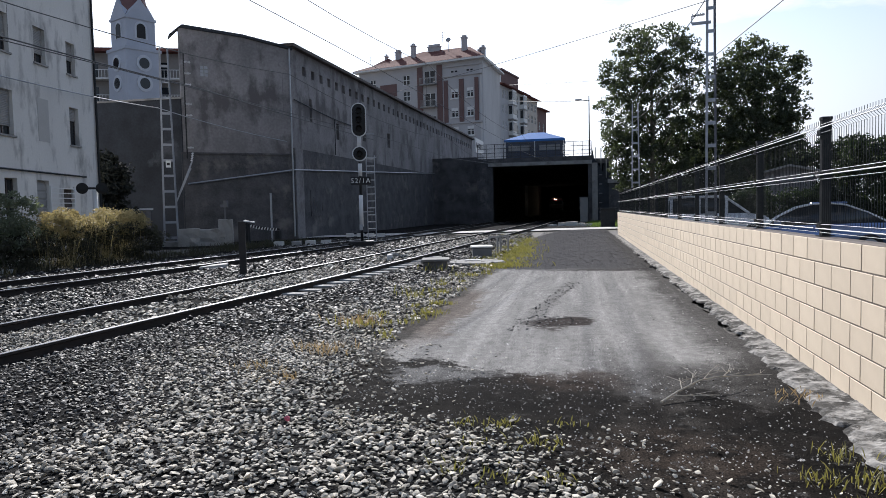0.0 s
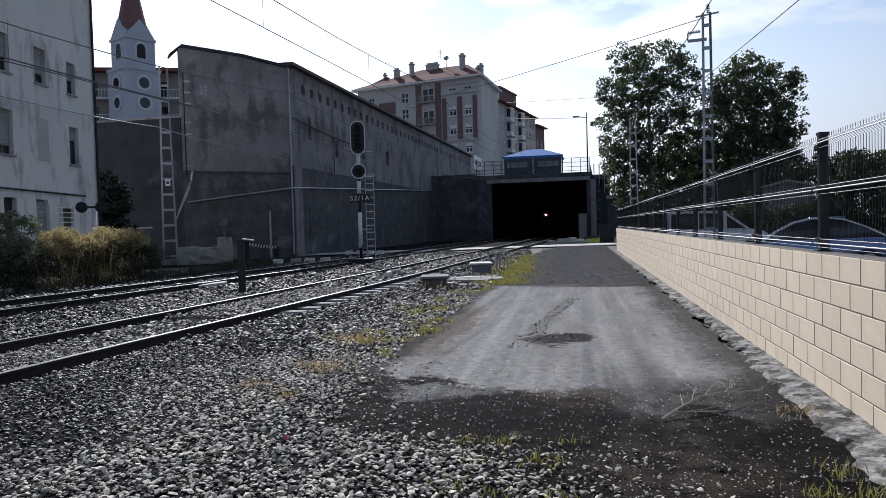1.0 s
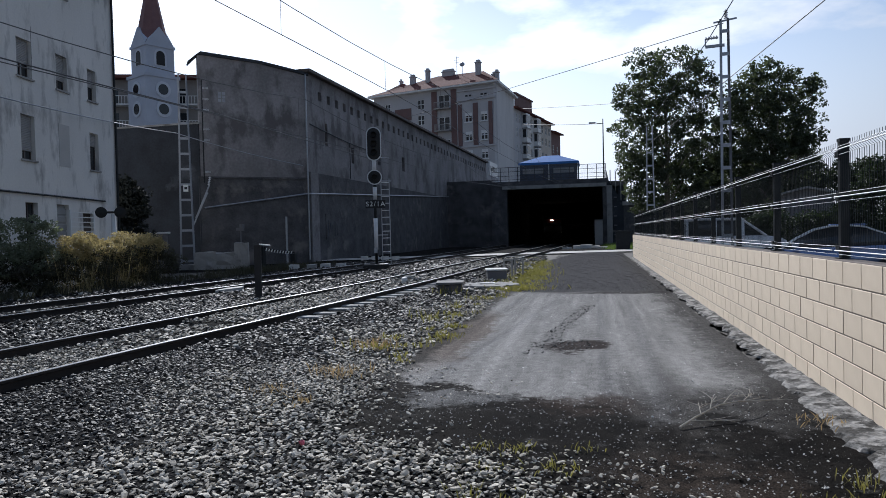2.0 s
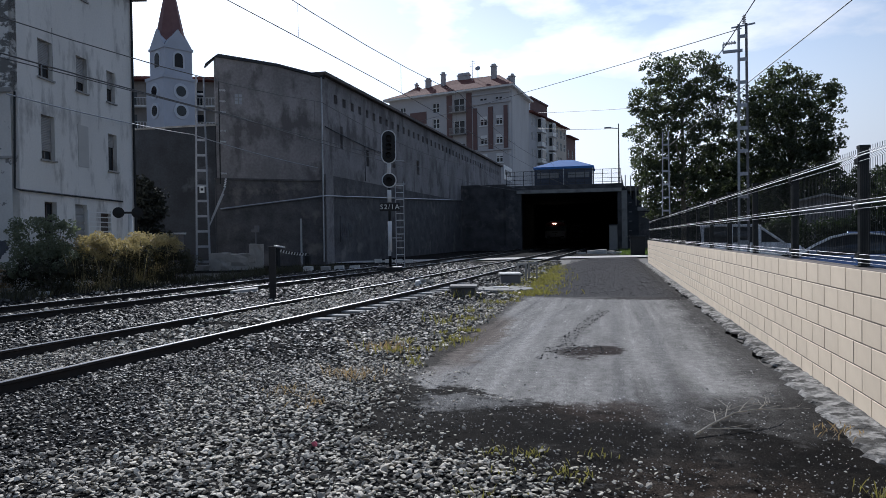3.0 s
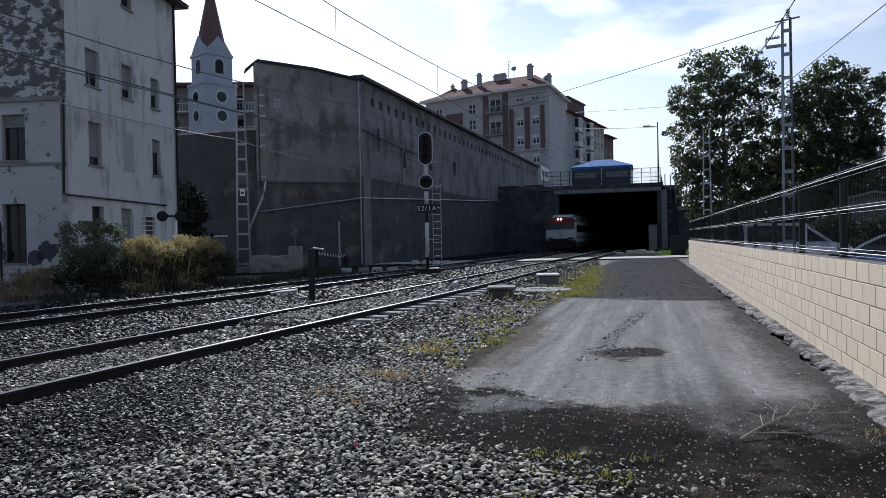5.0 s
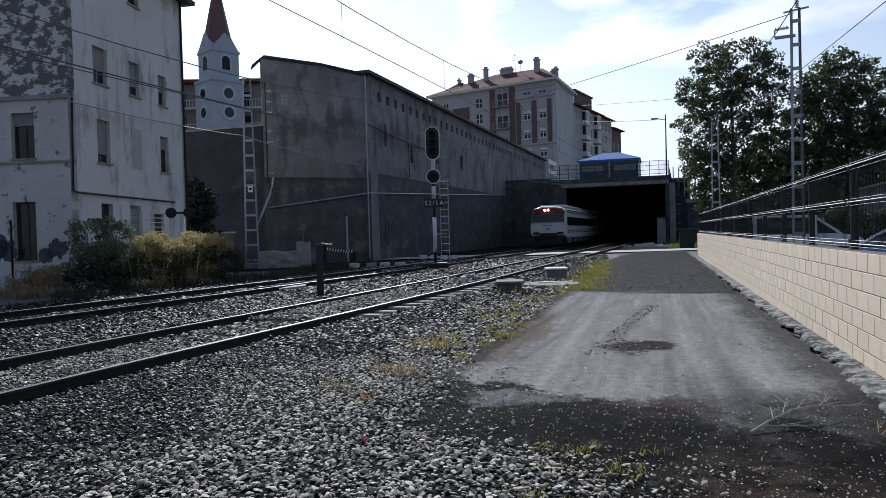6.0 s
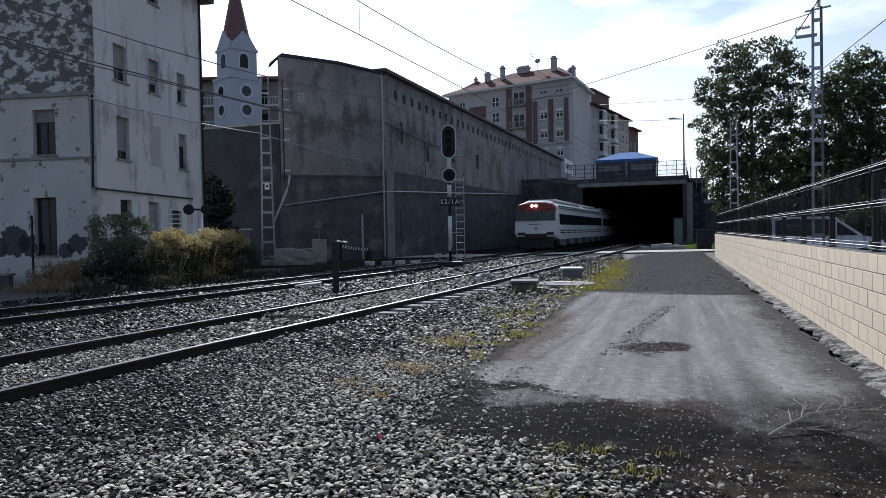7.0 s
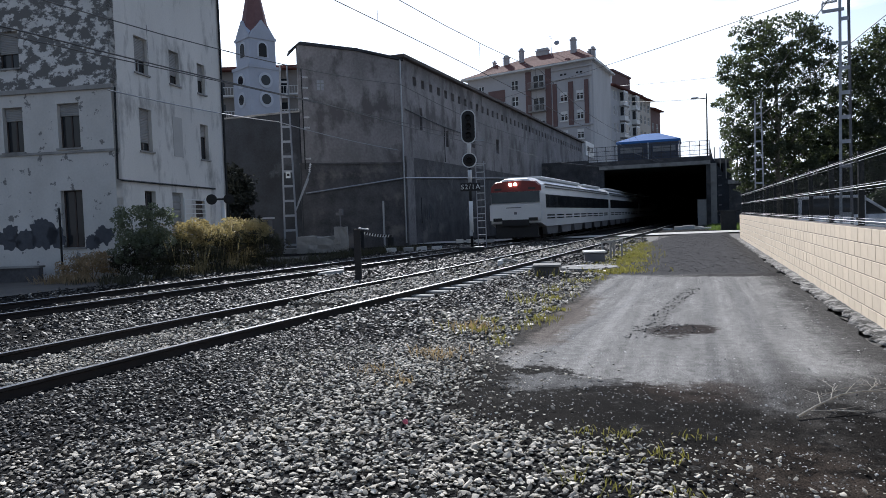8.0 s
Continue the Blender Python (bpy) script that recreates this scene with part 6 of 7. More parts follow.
shrub("shrub", "loose green shrub with pale glinting leaves beside the track", -16.5, 17.6, (1.15, 1.0, 1.3), 120, 0.042, M_SHRUB, 5, 80, (0.12, 0.34))
# added darker leaves: the shade low in the shrub is in their colour
shrub("shrub", "dark leaves added as the shaded foot of the shrub", -16.2, 17.4, (1.25, 0.9, 0.6), 70, 0.035, M_VERGE, 25, 100, (0.14, 0.32), 3)
shrub("tall_grass", "yellowing bramble thicket beside the track", -15.6, 20.2, (0.9, 2.5, 0.5), 130, 0.036, M_STRAW, 15, 130, (0.12, 0.32), lift=0.85)
shrub("shrub", "dry reddish and yellow bush beside the track", -18.2, 16.9, (1.0, 0.8, 0.42), 55, 0.03, M_REDWEED, 19, 90, (0.12, 0.3), 4)
shrub("shrub", "dark ivy-like shrub at the end of the house", -20.2, 26.4, (0.6, 0.8, 1.5), 60, 0.08, M_IVY, 6)
shrub("shrub", "dark shrub behind the parked cars", 15.5, 38.5, (3.2, 2.0, 2.6), 90, 0.08, M_DARKLEAF, 7, 190, (0.4, 0.8))
shrub("shrub", "dark shrub behind the parked cars", 19.5, 35.5, (3.0, 2.0, 2.8), 90, 0.08, M_DARKLEAF, 9, 190, (0.4, 0.8))
shrub("hedge", "dense dark hedge below the trees", 10.0, 60.5, (5.5, 1.4, 4.0), 170, 0.13, M_DARKLEAF, 10, 150, (0.6, 1.1), 0)
shrub("hedge", "dense dark hedge below the trees", 17.5, 58.5, (7.0, 1.4, 3.4), 190, 0.13, M_DARKLEAF, 11, 150, (0.6, 1.1), 0)
shrub("ivy", "dark ivy covering the terrace wall by the house", -20.7, 27.5, (1.1, 0.9, 2.3), 150, 0.09, M_IVY, 18, 120, (0.3, 0.6), 3)
shrub("hedge", "low dark hedge behind the parked cars", 10.5, 38.0, (3.6, 0.8, 1.15), 90, 0.08, M_DARKLEAF, 14, 150, (0.4, 0.7), 0)
shrub("shrub", "thin sparse sapling behind the shrubs", 16.4, 36.2, (0.7, 0.7, 3.0), 26, 0.05, M_DARKLEAF, 12, 26, (0.15, 0.35), 4)


def blades(name, spots, material, label, seed, length=(0.1, 0.25), per=26, spread=0.12, category="weeds", kind="stuff", width=0.007, lean=0.6):
    """Grass and weed blades: three-cornered, leaning outwards from each spot."""
    rng = np.random.default_rng(seed)
    P = np.repeat(np.asarray(spots, float), per, axis=0)
    n = len(P)
    r = rng.normal(size=(n, 2)) * spread * P[:, 3:4]
    base = np.stack([P[:, 0] + r[:, 0], P[:, 1] + r[:, 1], P[:, 2]], 1)
    a = rng.uniform(0, 2 * np.pi, n)
    L = rng.uniform(*length, n) * P[:, 3]
    ln = rng.uniform(0.1, lean, n) * L
    tip = base + np.stack([np.cos(a) * ln, np.sin(a) * ln, L], 1)
    b = rng.uniform(0, 2 * np.pi, n)
    w = np.stack([np.cos(b), np.sin(b), 0 * b], 1) * width * np.maximum(1, P[:, 3:4] * 0.8)
    mid = base * 0.45 + tip * 0.55 + np.stack([0 * a, 0 * a, L * 0.12], 1)
    V = np.stack([base - w * 0.6, base + w * 0.6, mid + w, tip, mid - w], 1).reshape(-1, 3)
    i = np.arange(n)[:, None] * 5
    ob = fast_mesh(name, V, np.concatenate([i + [0, 1, 2], i + [0, 2, 4], i + [4, 2, 3]]), material)
    return tagged(ob, label, category, kind=kind)


rng = np.random.default_rng(21)
M_LAWN = leaf_material("bright_lawn", (0.12, 0.17, 0.045), (0.07, 0.11, 0.03), (0.16, 0.24, 0.05))


def field(n, x0, x1, y0, y1, z=0.0, s=(0.7, 1.3)):
    return [(rng.uniform(x0, x1), rng.uniform(y0, y1), z, rng.uniform(*s)) for _ in range(n)]


strip = [(lerp_line(((17, -1.75), (24, -2.05), (32, -2.6), (41, -4.2)), y) + rng.uniform(-0.75, 0.30), y, 0.0, rng.uniform(0.7, 1.5)) for y in rng.uniform(17.6, 39, 190)]
blades("grass", strip, M_WEED, "yellow-green weeds along the road edge", 1, (0.03, 0.085), 46, 0.24, width=0.012, lean=1.2)
blades("grass", field(30, -2.9, -1.9, 7.6, 17, 0.02, (0.4, 0.9)) + [(-2.77, 11.78, 0, 1.6), (-2.6, 11.5, 0, 1.2), (-2.86, 8.6, 0, 1.2), (-3.56, 16.7, 0, 1.8), (-3.3, 16.4, 0, 1.6)], M_WEED, "sparse yellow-green weeds in the ballast", 2, (0.05, 0.14), 22, 0.12)
tufts = [(-0.75, 4.67, 0.02, 0.9), (-0.52, 4.71, 0.02, 0.8), (-0.27, 4.3, 0.02, 1.1), (-0.09, 4.72, 0.02, 0.8), (-0.68, 3.8, 0.02, 1.3), (-0.24, 4.33, 0.02, 0.8), (-0.54, 4.63, 0.02, 0.7), (-0.45, 3.7, 0.02, 1.0), (-0.9, 4.2, 0.02, 0.6), (-0.1, 3.7, 0.02, 0.8), (-0.62, 4.25, 0.02, 0.8)]
blades("weed_tufts", tufts, M_WEED, "small yellow-green weed tufts among loose stones", 3, (0.02, 0.065), 22, 0.075, width=0.0045, lean=1.3)
blades("weed_tufts", [(1.49, 4.27, 0.02, 1.3), (1.47, 3.86, 0.02, 1.5), (1.24, 3.91, 0.02, 1.0), (1.6, 3.6, 0.02, 1.4), (1.35, 3.5, 0.02, 1.3), (1.5, 3.2, 0.02, 1.4)], M_WEED, "yellow-green weed tufts at the wall foot", 4, (0.025, 0.07), 46, 0.06, width=0.0035, lean=1.2)
blades("weed_tufts", [(-2.77, 7.1, 0.02, 1.4), (-2.6, 6.95, 0.02, 1.2), (-3.06, 6.11, 0.02, 0.9), (-2.54, 5.74, 0.02, 0.9), (-3.0, 8.9, 0.02, 1.6), (-2.8, 8.7, 0.02, 1.5), (1.62, 5.6, 0.03, 0.8)], M_REDWEED, "dry reddish weeds in the ballast", 5, (0.03, 0.09), 40, 0.11, width=0.005, lean=1.3)
thick = [(lerp_line(((17.0, -15.0), (19, -15.3), (22, -15.9), (24, -16.6)), y) + rng.uniform(-0.9, 0.5), y, 0.0, rng.uniform(0.75, 1.25)) for y in rng.uniform(17.3, 23.2, 240)]
# added dull leaves carry the shade below the sunlit top of the thicket
shrub("shrub", "dull brownish leaves added as the shaded lower thicket", -15.5, 20.5, (0.95, 3.1, 0.72), 170, 0.035, M_VERGE, 16, 110, (0.15, 0.34))
blades("tall_grass", thick[:60], M_STRAW, "tall yellowing grass in the thicket beside the track", 6, (0.5, 1.7), 10, 0.2, width=0.004, lean=0.45)
low = [(rng.uniform(-19.4, -17.2), rng.uniform(15.6, 17.2), -0.05, rng.uniform(0.5, 1.0)) for _ in range(28)]
blades("tall_grass", low, M_REDWEED, "low reddish weeds beside the track", 7, (0.12, 0.45), 26, 0.2, width=0.006, lean=1.1)
blades("lawn", field(900, 1.4, 7.0, 54.5, 72.5, -0.06), M_LAWN, "sunlit green grass beyond the crossing", 9, (0.1, 0.25), 24, 0.3, category="grass", width=0.02)
verge = [(lerp_line(TRACK_B, y) - rng.uniform(3.6, 6.2), y, -0.05, rng.uniform(0.4, 1.1)) for y in rng.uniform(15, 34, 220)]
blades("verge_grass", verge, M_VERGE, "dull green verge grass beside the track", 8, (0.12, 0.4), 26, 0.22, width=0.01)


# ---- parked vehicles ----
M_CARBLUE = shade("blue_car_paint", (0.20, 0.28, 0.48), (0.17, 0.24, 0.42), 0.22, 0.6, scale=1, fine=10, bump=0, coat=0.8)
M_CARWHITE = shade("white_car_paint", (0.72, 0.73, 0.74), (0.66, 0.67, 0.68), 0.3, 0.0, scale=1, fine=10, bump=0, coat=0.6)
M_TYRE = shade("tyre_rubber", (0.02, 0.02, 0.02), (0.014, 0.014, 0.014), 0.8, scale=5, fine=40)


def vehicle(name, label, m, paint, profile, roof, width, wheels, pillars=(), thick=0.026):
    """A road vehicle: side outline of the lower body and of the glasshouse, lengthwise along x."""
    th = thing(name, label, "car", "parked vehicles", m=m)
    bm = B()
    extrude_outline(bm, profile, 1, -width / 2, width / 2)
    bmesh.ops.bevel(bm, geom=bm.edges[:], offset=0.07, segments=3, affect="EDGES", clamp_overlap=True)
    part("body", bm, paint, th, smooth=True)
    bm = B()
    n = len(roof)
    A = [bm.verts.new((x, -width / 2 + 0.06 + (0.16 if z > 1.1 else 0), z)) for x, z in roof]
    Bv = [bm.verts.new((x, width / 2 - 0.06 - (0.16 if z > 1.1 else 0), z)) for x, z in roof]
    bm.faces.new(A)
    bm.faces.new(Bv[::-1])
    for i in range(n):
        bm.faces.new((A[i], Bv[i], Bv[(i + 1) % n], A[(i + 1) % n]))
    bmesh.ops.recalc_face_normals(bm, faces=bm.faces)
    bmesh.ops.bevel(bm, geom=bm.edges[:], offset=0.03, segments=2, affect="EDGES", clamp_overlap=True)
    part("glasshouse", bm, M_GLASS, th, "dark window glass", smooth=True)
    bm = B()
    tops = [p for p in roof if p[1] > 0.96 * max(q[1] for q in roof)]
    x0, x1, zt = min(p[0] for p in tops), max(p[0] for p in tops), max(p[1] for p in tops)
    box(bm, (x0 - 0.05, -width / 2 + 0.2, zt - 0.03), (x1 + 0.05, width / 2 - 0.2, zt + 0.035))
    bmesh.ops.bevel(bm, geom=bm.edges[:], offset=0.03, segments=2, affect="EDGES")
    part("roof", bm, paint, th, smooth=True)
    for s in (-1, 1):
        bm = B()
        pts = [(x, s * (width / 2 - 0.05 - (0.16 if z > 1.1 else 0)), z) for x, z in roof]
        tube(bm, pts, thick, 6)
        # white edge on the blue car imitates sky reflected along its roof
        part("pillar", bm, M_CARWHITE if paint is M_CARBLUE else paint, th, "pale roof edge, reflected sky on the blue car")
        for px in pillars:
            bm = B()
            bar(bm, (px, s * (width / 2 - 0.045), 1.08), (px, s * (width / 2 - 0.2), zt), 0.12, 0.05)
            part("side_pillar", bm, paint, th)
        for wx in wheels:
            bm = B()
            bmesh.ops.create_cone(bm, cap_ends=True, segments=24, radius1=0.32, radius2=0.32, depth=0.2, matrix=pose(wx, s * (width / 2 - 0.08), 0.30, 90))
            w = part("wheel", bm, M_TYRE, th)
            bm = B()
            bmesh.ops.create_cone(bm, cap_ends=True, segments=18, radius1=0.2, radius2=0.19, depth=0.02, matrix=pose(wx, s * (width / 2 + 0.03), 0.30, 90))
            part("rim", bm, M_GALV, w)
        bm = B()
        box(bm, (profile[0][0] - 0.01, s * 0.45, 0.55), (profile[0][0] + 0.1, s * 0.75, 0.7))
        part("headlight", bm, M_RIM, th)
        bm = B()
        box(bm, (-1.0, s * (width / 2), 0.88), (-0.82, s * (width / 2 + 0.18), 1.02))
        part("mirror", bm, paint, th)
    return th


sedan_low = [(-2.15, 0.3), (-2.12, 0.66), (-1.2, 0.84), (1.3, 0.92), (2.1, 0.92), (2.17, 0.55), (2.1, 0.3)]
sedan_top = [(-1.3, 0.83), (-0.85, 1.13), (-0.45, 1.35), (-0.05, 1.44), (0.35, 1.46), (0.75, 1.41), (1.25, 1.2), (1.75, 0.92)]
vehicle("car", "blue parked saloon car behind the fence", pose(6.5, 21.3, 0, 0, 0, -14), M_CARBLUE, sedan_low, sedan_top, 1.75, (-1.3, 1.3))
vehicle("car", "dark parked car behind the fence", pose(11.0, 22.0, 0, 0, 0, -20), M_CARWHITE, sedan_low, sedan_top, 1.75, (-1.3, 1.3))
van_low = [(-2.1, 0.3), (-2.1, 1.05), (-1.6, 1.1), (1.2, 1.1), (1.95, 0.95), (2.1, 0.7), (2.1, 0.3)]
van_top = [(-2.05, 1.08), (-2.0, 1.78), (-1.2, 1.84), (0.3, 1.80), (1.25, 1.08)]
vehicle("van", "white parked van behind the fence", pose(6.0, 32.4, 0, 0, 0, -10), M_CARWHITE, van_low, van_top, 1.8, (-1.3, 1.35), (-1.9, -0.75, 0.35), 0.06)

shed = thing("shed", "small dark grey low-gabled shed behind the parked cars", "shed", m=pose(11.6, 42.0, 0, 0, 0, -15))
bm = B()
extrude_outline(bm, [(-1.3, -0.1), (1.3, -0.1), (1.3, 3.2), (0.0, 3.5), (-1.3, 3.2)], 1, 0, 4)
part("wall", bm, M_DARKRENDER, shed)
bm = B()
extrude_outline(bm, [(-1.6, 3.12), (0.0, 3.51), (1.6, 3.12), (1.6, 3.24), (0.0, 3.63), (-1.6, 3.24)], 1, -0.3, 4.3)
part("roof", bm, M_CONC, shed)


# ---- lineside things ----
hut = thing("equipment_hut", "small grey lineside hut with a pale flat roof", "hut", m=pose(-21.2, 29.8, 0, 0, 0, 35))
bm = B()
box(bm, (-1.0, -0.5, -0.1), (1.0, 0.6, 1.82))
part("wall", bm, M_DARKRENDER, hut)
bm = B()
box(bm, (-1.12, -0.65, 1.82), (1.12, 0.72, 1.9))
part("roof", bm, M_WHITE, hut)


def rough_block(name, label, cat, loc, size, rz, material, seed, group=""):
    bm = B()
    box(bm, (-size[0] / 2, -size[1] / 2, 0), (size[0] / 2, size[1] / 2, size[2]))
    bmesh.ops.subdivide_edges(bm, edges=bm.edges[:], cuts=3, use_grid_fill=True)
    for v in bm.verts:
        v.co += Vector((noise.noise(v.co * 3 + Vector((seed, 0, 0))), noise.noise(v.co * 3 + Vector((0, seed, 0))), 0.6 * noise.noise(v.co * 3 + Vector((0, 0, seed))))) * min(size) * 0.16
    return tagged(part(name, bm, material, m=pose(*loc, 0, 0, rz)), label, cat, group)


rough_block("concrete_lump", "broken concrete block beside the mast", "rubble", (-19.2, 31.7, -0.05), (1.0, 0.6, 0.9), 30, M_CONC, 1)
rough_block("concrete_lump", "long broken concrete block beside the mast", "rubble", (-18.4, 32.3, -0.05), (1.5, 0.7, 0.85), 25, M_CONC, 2)
rough_block("cable_cabinet", "squat grey cabinet on a concrete block", "cabinet", (-17.65, 32.6, -0.05), (0.7, 0.6, 1.33), 25, M_CONC, 3)
M_CREAM = shade("whitewashed_stone", (0.7, 0.69, 0.66), (0.5, 0.49, 0.46), 0.9, scale=3, fine=30, bump=0.3)
for x, y, w in ((-13.61, 30.0, 1), (-12.85, 30.3, 0), (-12.3, 30.6, 1), (-11.65, 30.9, 1), (-13.7, 40.4, 1), (-12.95, 40.2, 1), (-12.2, 39.8, 1), (-11.5, 39.6, 1)):
    rough_block("kerb_stone", "whitewashed marker stone near the crossing" if w else "dark grey marker stone near the crossing", "marker stone", (x, y, -0.03), (0.42, 0.3, 0.25), 12, M_CREAM if w else M_CONC, x, "marker stones by the crossing")
for x, y, w, h in ((-2.2, 58.3, 0.8, 0.16), (-1.3, 58.6, 0.7, 0.26), (-0.6, 58.4, 0.9, 0.34), (0.1, 58.9, 0.7, 0.22), (0.7, 58.5, 0.8, 0.14)):
    rough_block("rubble_lump", "pale broken lump of concrete beyond the crossing", "rubble", (x, y, -0.03), (w, 0.4, h), 12 + 30 * x, M_CREAM, x + 3, "rubble beyond the crossing")
elbow = thing("cable_elbow", "white curved cable elbow rising between the rails", "cable duct", m=pose(-5.3, 19.1, 0.02))
bm = B()
tube(bm, [(0.02, 0.0, 0.02), (0.0, 0.05, 0.17), (-0.02, 0.2, 0.24), (-0.05, 0.6, 0.22), (-0.09, 1.3, 0.12), (-0.12, 1.9, 0.0)], 0.05, 8)
part("duct", bm, M_CONC, elbow, smooth=True)
bm = B()
bmesh.ops.create_cone(bm, cap_ends=True, segments=14, radius1=0.11, radius2=0.08, depth=0.26, matrix=pose(0.02, -0.03, 0.12, 18, 0, 0))
part("collar", bm, M_CREAM, elbow, "whitewashed collar", smooth=True)
rough_block("concrete_lump", "pale stone lying beyond the far track", "rubble", (-15.9, 16.9, -0.02), (0.36, 0.25, 0.12), 40, M_CREAM, 6.0)

stump = thing("lineside_post", "short dark post with a white sloping cap between the tracks", "post", m=pose(-8.33, 16.2, 0.0, 0, 0, 25))
bm = B()
box(bm, (-0.085, -0.08, -0.1), (0.085, 0.08, 1.32))
part("post", bm, shade("weathered_post", (0.045, 0.041, 0.039), (0.028, 0.026, 0.025), 0.9, scale=4, fine=30, bump=0.3), stump)
bm = B()
box(bm, (-0.16, -0.11, 1.32), (0.11, 0.11, 1.35), pose(0, 0, 0, 0, 9, 0))
part("cap", bm, M_WHITE, stump)
wedge = thing("rail_marker", "pale wedge-shaped board lying by the far rail", "marker", m=pose(-9.75, 17.3, 0.06, 0, 0, 25))
bm = B()
extrude_outline(bm, [(-0.35, 0), (0.35, 0), (0.35, 0.12), (-0.35, 0.06)], 1, -0.3, 0.3)
part("board", bm, M_PALE, wedge)

# level crossing barrier with stripes
gate = thing("crossing_barrier", "folded striped level-crossing barrier", "barrier", m=pose(-17.5, 34.5, 0))
bm = B()
box(bm, (-0.15, -0.15, -0.1), (0.15, 0.15, 1.05))
part("pedestal", bm, M_DARKSTEEL, gate)
bm = B()
tube(bm, [(0.1, 0, 1.0), (0.6, 0, 0.84), (1.2, 0, 0.74), (1.9, 0, 0.68)], 0.05, 6)
boom = part("boom", bm, M_BLACK, gate)
for i in range(10):
    bm = B()
    x = 0.25 + i * 0.16
    zc = 0.95 - 0.3 * x + 0.085 * x * x
    extrude_outline(bm, [(x, zc - 0.07), (x + 0.06, zc - 0.07), (x + 0.11, zc + 0.07), (x + 0.05, zc + 0.07)], 1, -0.07, -0.052)
    part("stripe", bm, M_WHITE, boom)
bm = B()
box(bm, (1.7, -0.12, -0.1), (1.95, 0.12, 0.62))
part("boom_rest", bm, M_DARKSTEEL, gate)
lamp_post = thing("lineside_lamp", "thin dark post with a small lamp head by the wall", "post", m=pose(-18.1, 33.4, -0.05))
bm = B()
rod(bm, (0, 0, 0), (0, 0, 2.0), 0.035, seg=8)
part("pole", bm, M_TGREY, lamp_post)
bm = B()
box(bm, (-0.22, -0.08, 1.95), (0.16, 0.08, 2.1))
box(bm, (-0.02, -0.1, 2.1), (0.16, 0.1, 2.3))
part("lamp_head", bm, M_TGREY, lamp_post)
pst = thing("thin_post", "thin pale lineside post by the dark wall", "post", m=pose(-16.72, 36.0, 0))
bm = B()
rod(bm, (0, 0, -0.1), (0, 0, 2.65), 0.06, seg=8)
part("pole", bm, M_GALV, pst)

# point motor and covers by the near track
pm = thing("point_motor", "grey point motor box with a pale lid beside the track", "point motor", m=pose(-3.0, 21.6, 0, 0, 0, 12))
bm = B()
box(bm, (-0.3, -0.4, -0.05), (0.3, 0.4, 0.32))
bmesh.ops.bevel(bm, geom=bm.edges[:], offset=0.03, segments=1, affect="EDGES")
part("case", bm, M_TGREY, pm)
bm = B()
box(bm, (-0.33, -0.44, 0.32), (0.33, 0.44, 0.36))
part("lid", bm, M_CREAM, pm)
for x, y, rz in ((-2.75, 22.6, 14), (-2.5, 23.6, 8)):
    hp = thing("hoop_post", "weathered grey hooped post beside the track", "post", "hoop posts", m=pose(x, y, 0, 0, 0, rz))
    for dx in (-0.13, 0.13):
        bm = B()
        bar(bm, (dx, 0, -0.05), (dx, 0, 0.56), 0.06)
        part("upright", bm, M_CONC, hp)
    bm = B()
    bar(bm, (-0.17, 0, 0.585), (0.17, 0, 0.585), 0.06)
    part("crossbar", bm, M_CONC, hp)
cover = thing("cable_cover", "weathered round concrete cover slab in the ballast", "cover", m=pose(-2.8, 18.95, 0.0, 0, 0, 8))
M_SLAB = shade("weathered_slab", (0.22, 0.215, 0.205), (0.13, 0.127, 0.12), 0.9, scale=2, fine=30, bump=0.3)
bm = B()
bmesh.ops.create_cone(bm, cap_ends=True, segments=32, radius1=0.82, radius2=0.78, depth=0.09, matrix=pose(0, 0, 0.03))
part("slab", bm, M_SLAB, cover)
bm = B()
box(bm, (-0.32, 0.2, 0.076), (0.12, 0.42, 0.092))
part("lid", bm, M_CREAM, cover)
pit = thing("cable_pit", "dark weathered concrete cable pit beside the track", "cable pit", m=pose(-3.55, 17.1, 0, 0, 0, 10))
bm = B()
box(bm, (-0.3, -0.35, -0.05), (0.3, 0.35, 0.24))
bmesh.ops.bevel(bm, geom=bm.edges[:], offset=0.03, segments=1, affect="EDGES")
part("box", bm, M_DARKSTONE, pit)
bm = B()
box(bm, (-0.34, -0.4, 0.24), (0.34, 0.4, 0.29))
part("lid", bm, M_SLAB, pit)
cab = thing("equipment_cabinet", "dark lineside cabinet by the crossing", "cabinet", m=pose(2.1, 53, 0))
bm = B()
box(bm, (-0.5, -0.4, 0.0), (0.5, 0.4, 1.3))
box(bm, (-0.7, -0.5, 1.3), (0.7, 0.5, 1.4))
part("case", bm, M_DARKSTEEL, cab)

# dry branch on the road
twig = thing("dry_branch", "bare dry branch lying on the road", "branch")
M_TWIG = shade("dry_twig", (0.52, 0.48, 0.41), (0.36, 0.33, 0.28), 0.9, scale=20, fine=90, bump=0.2)
bm = B()
rr = random.Random(4)


def grow(p, d, length, r, depth):
    q = p + d * length
    q.z = max(0.02, q.z)
    rod(bm, p, q, r, r * 0.65, 6)
    if depth:
        for k in range(3 if depth > 1 else 2):
            a = rr.uniform(-0.7, 0.7)
            e = Vector((d.x * math.cos(a) - d.y * math.sin(a), d.x * math.sin(a) + d.y * math.cos(a), rr.uniform(-0.05, 0.25))).normalized()
            grow(p.lerp(q, rr.uniform(0.4, 1.0)), e, length * rr.uniform(0.5, 0.8), r * 0.55, depth - 1)


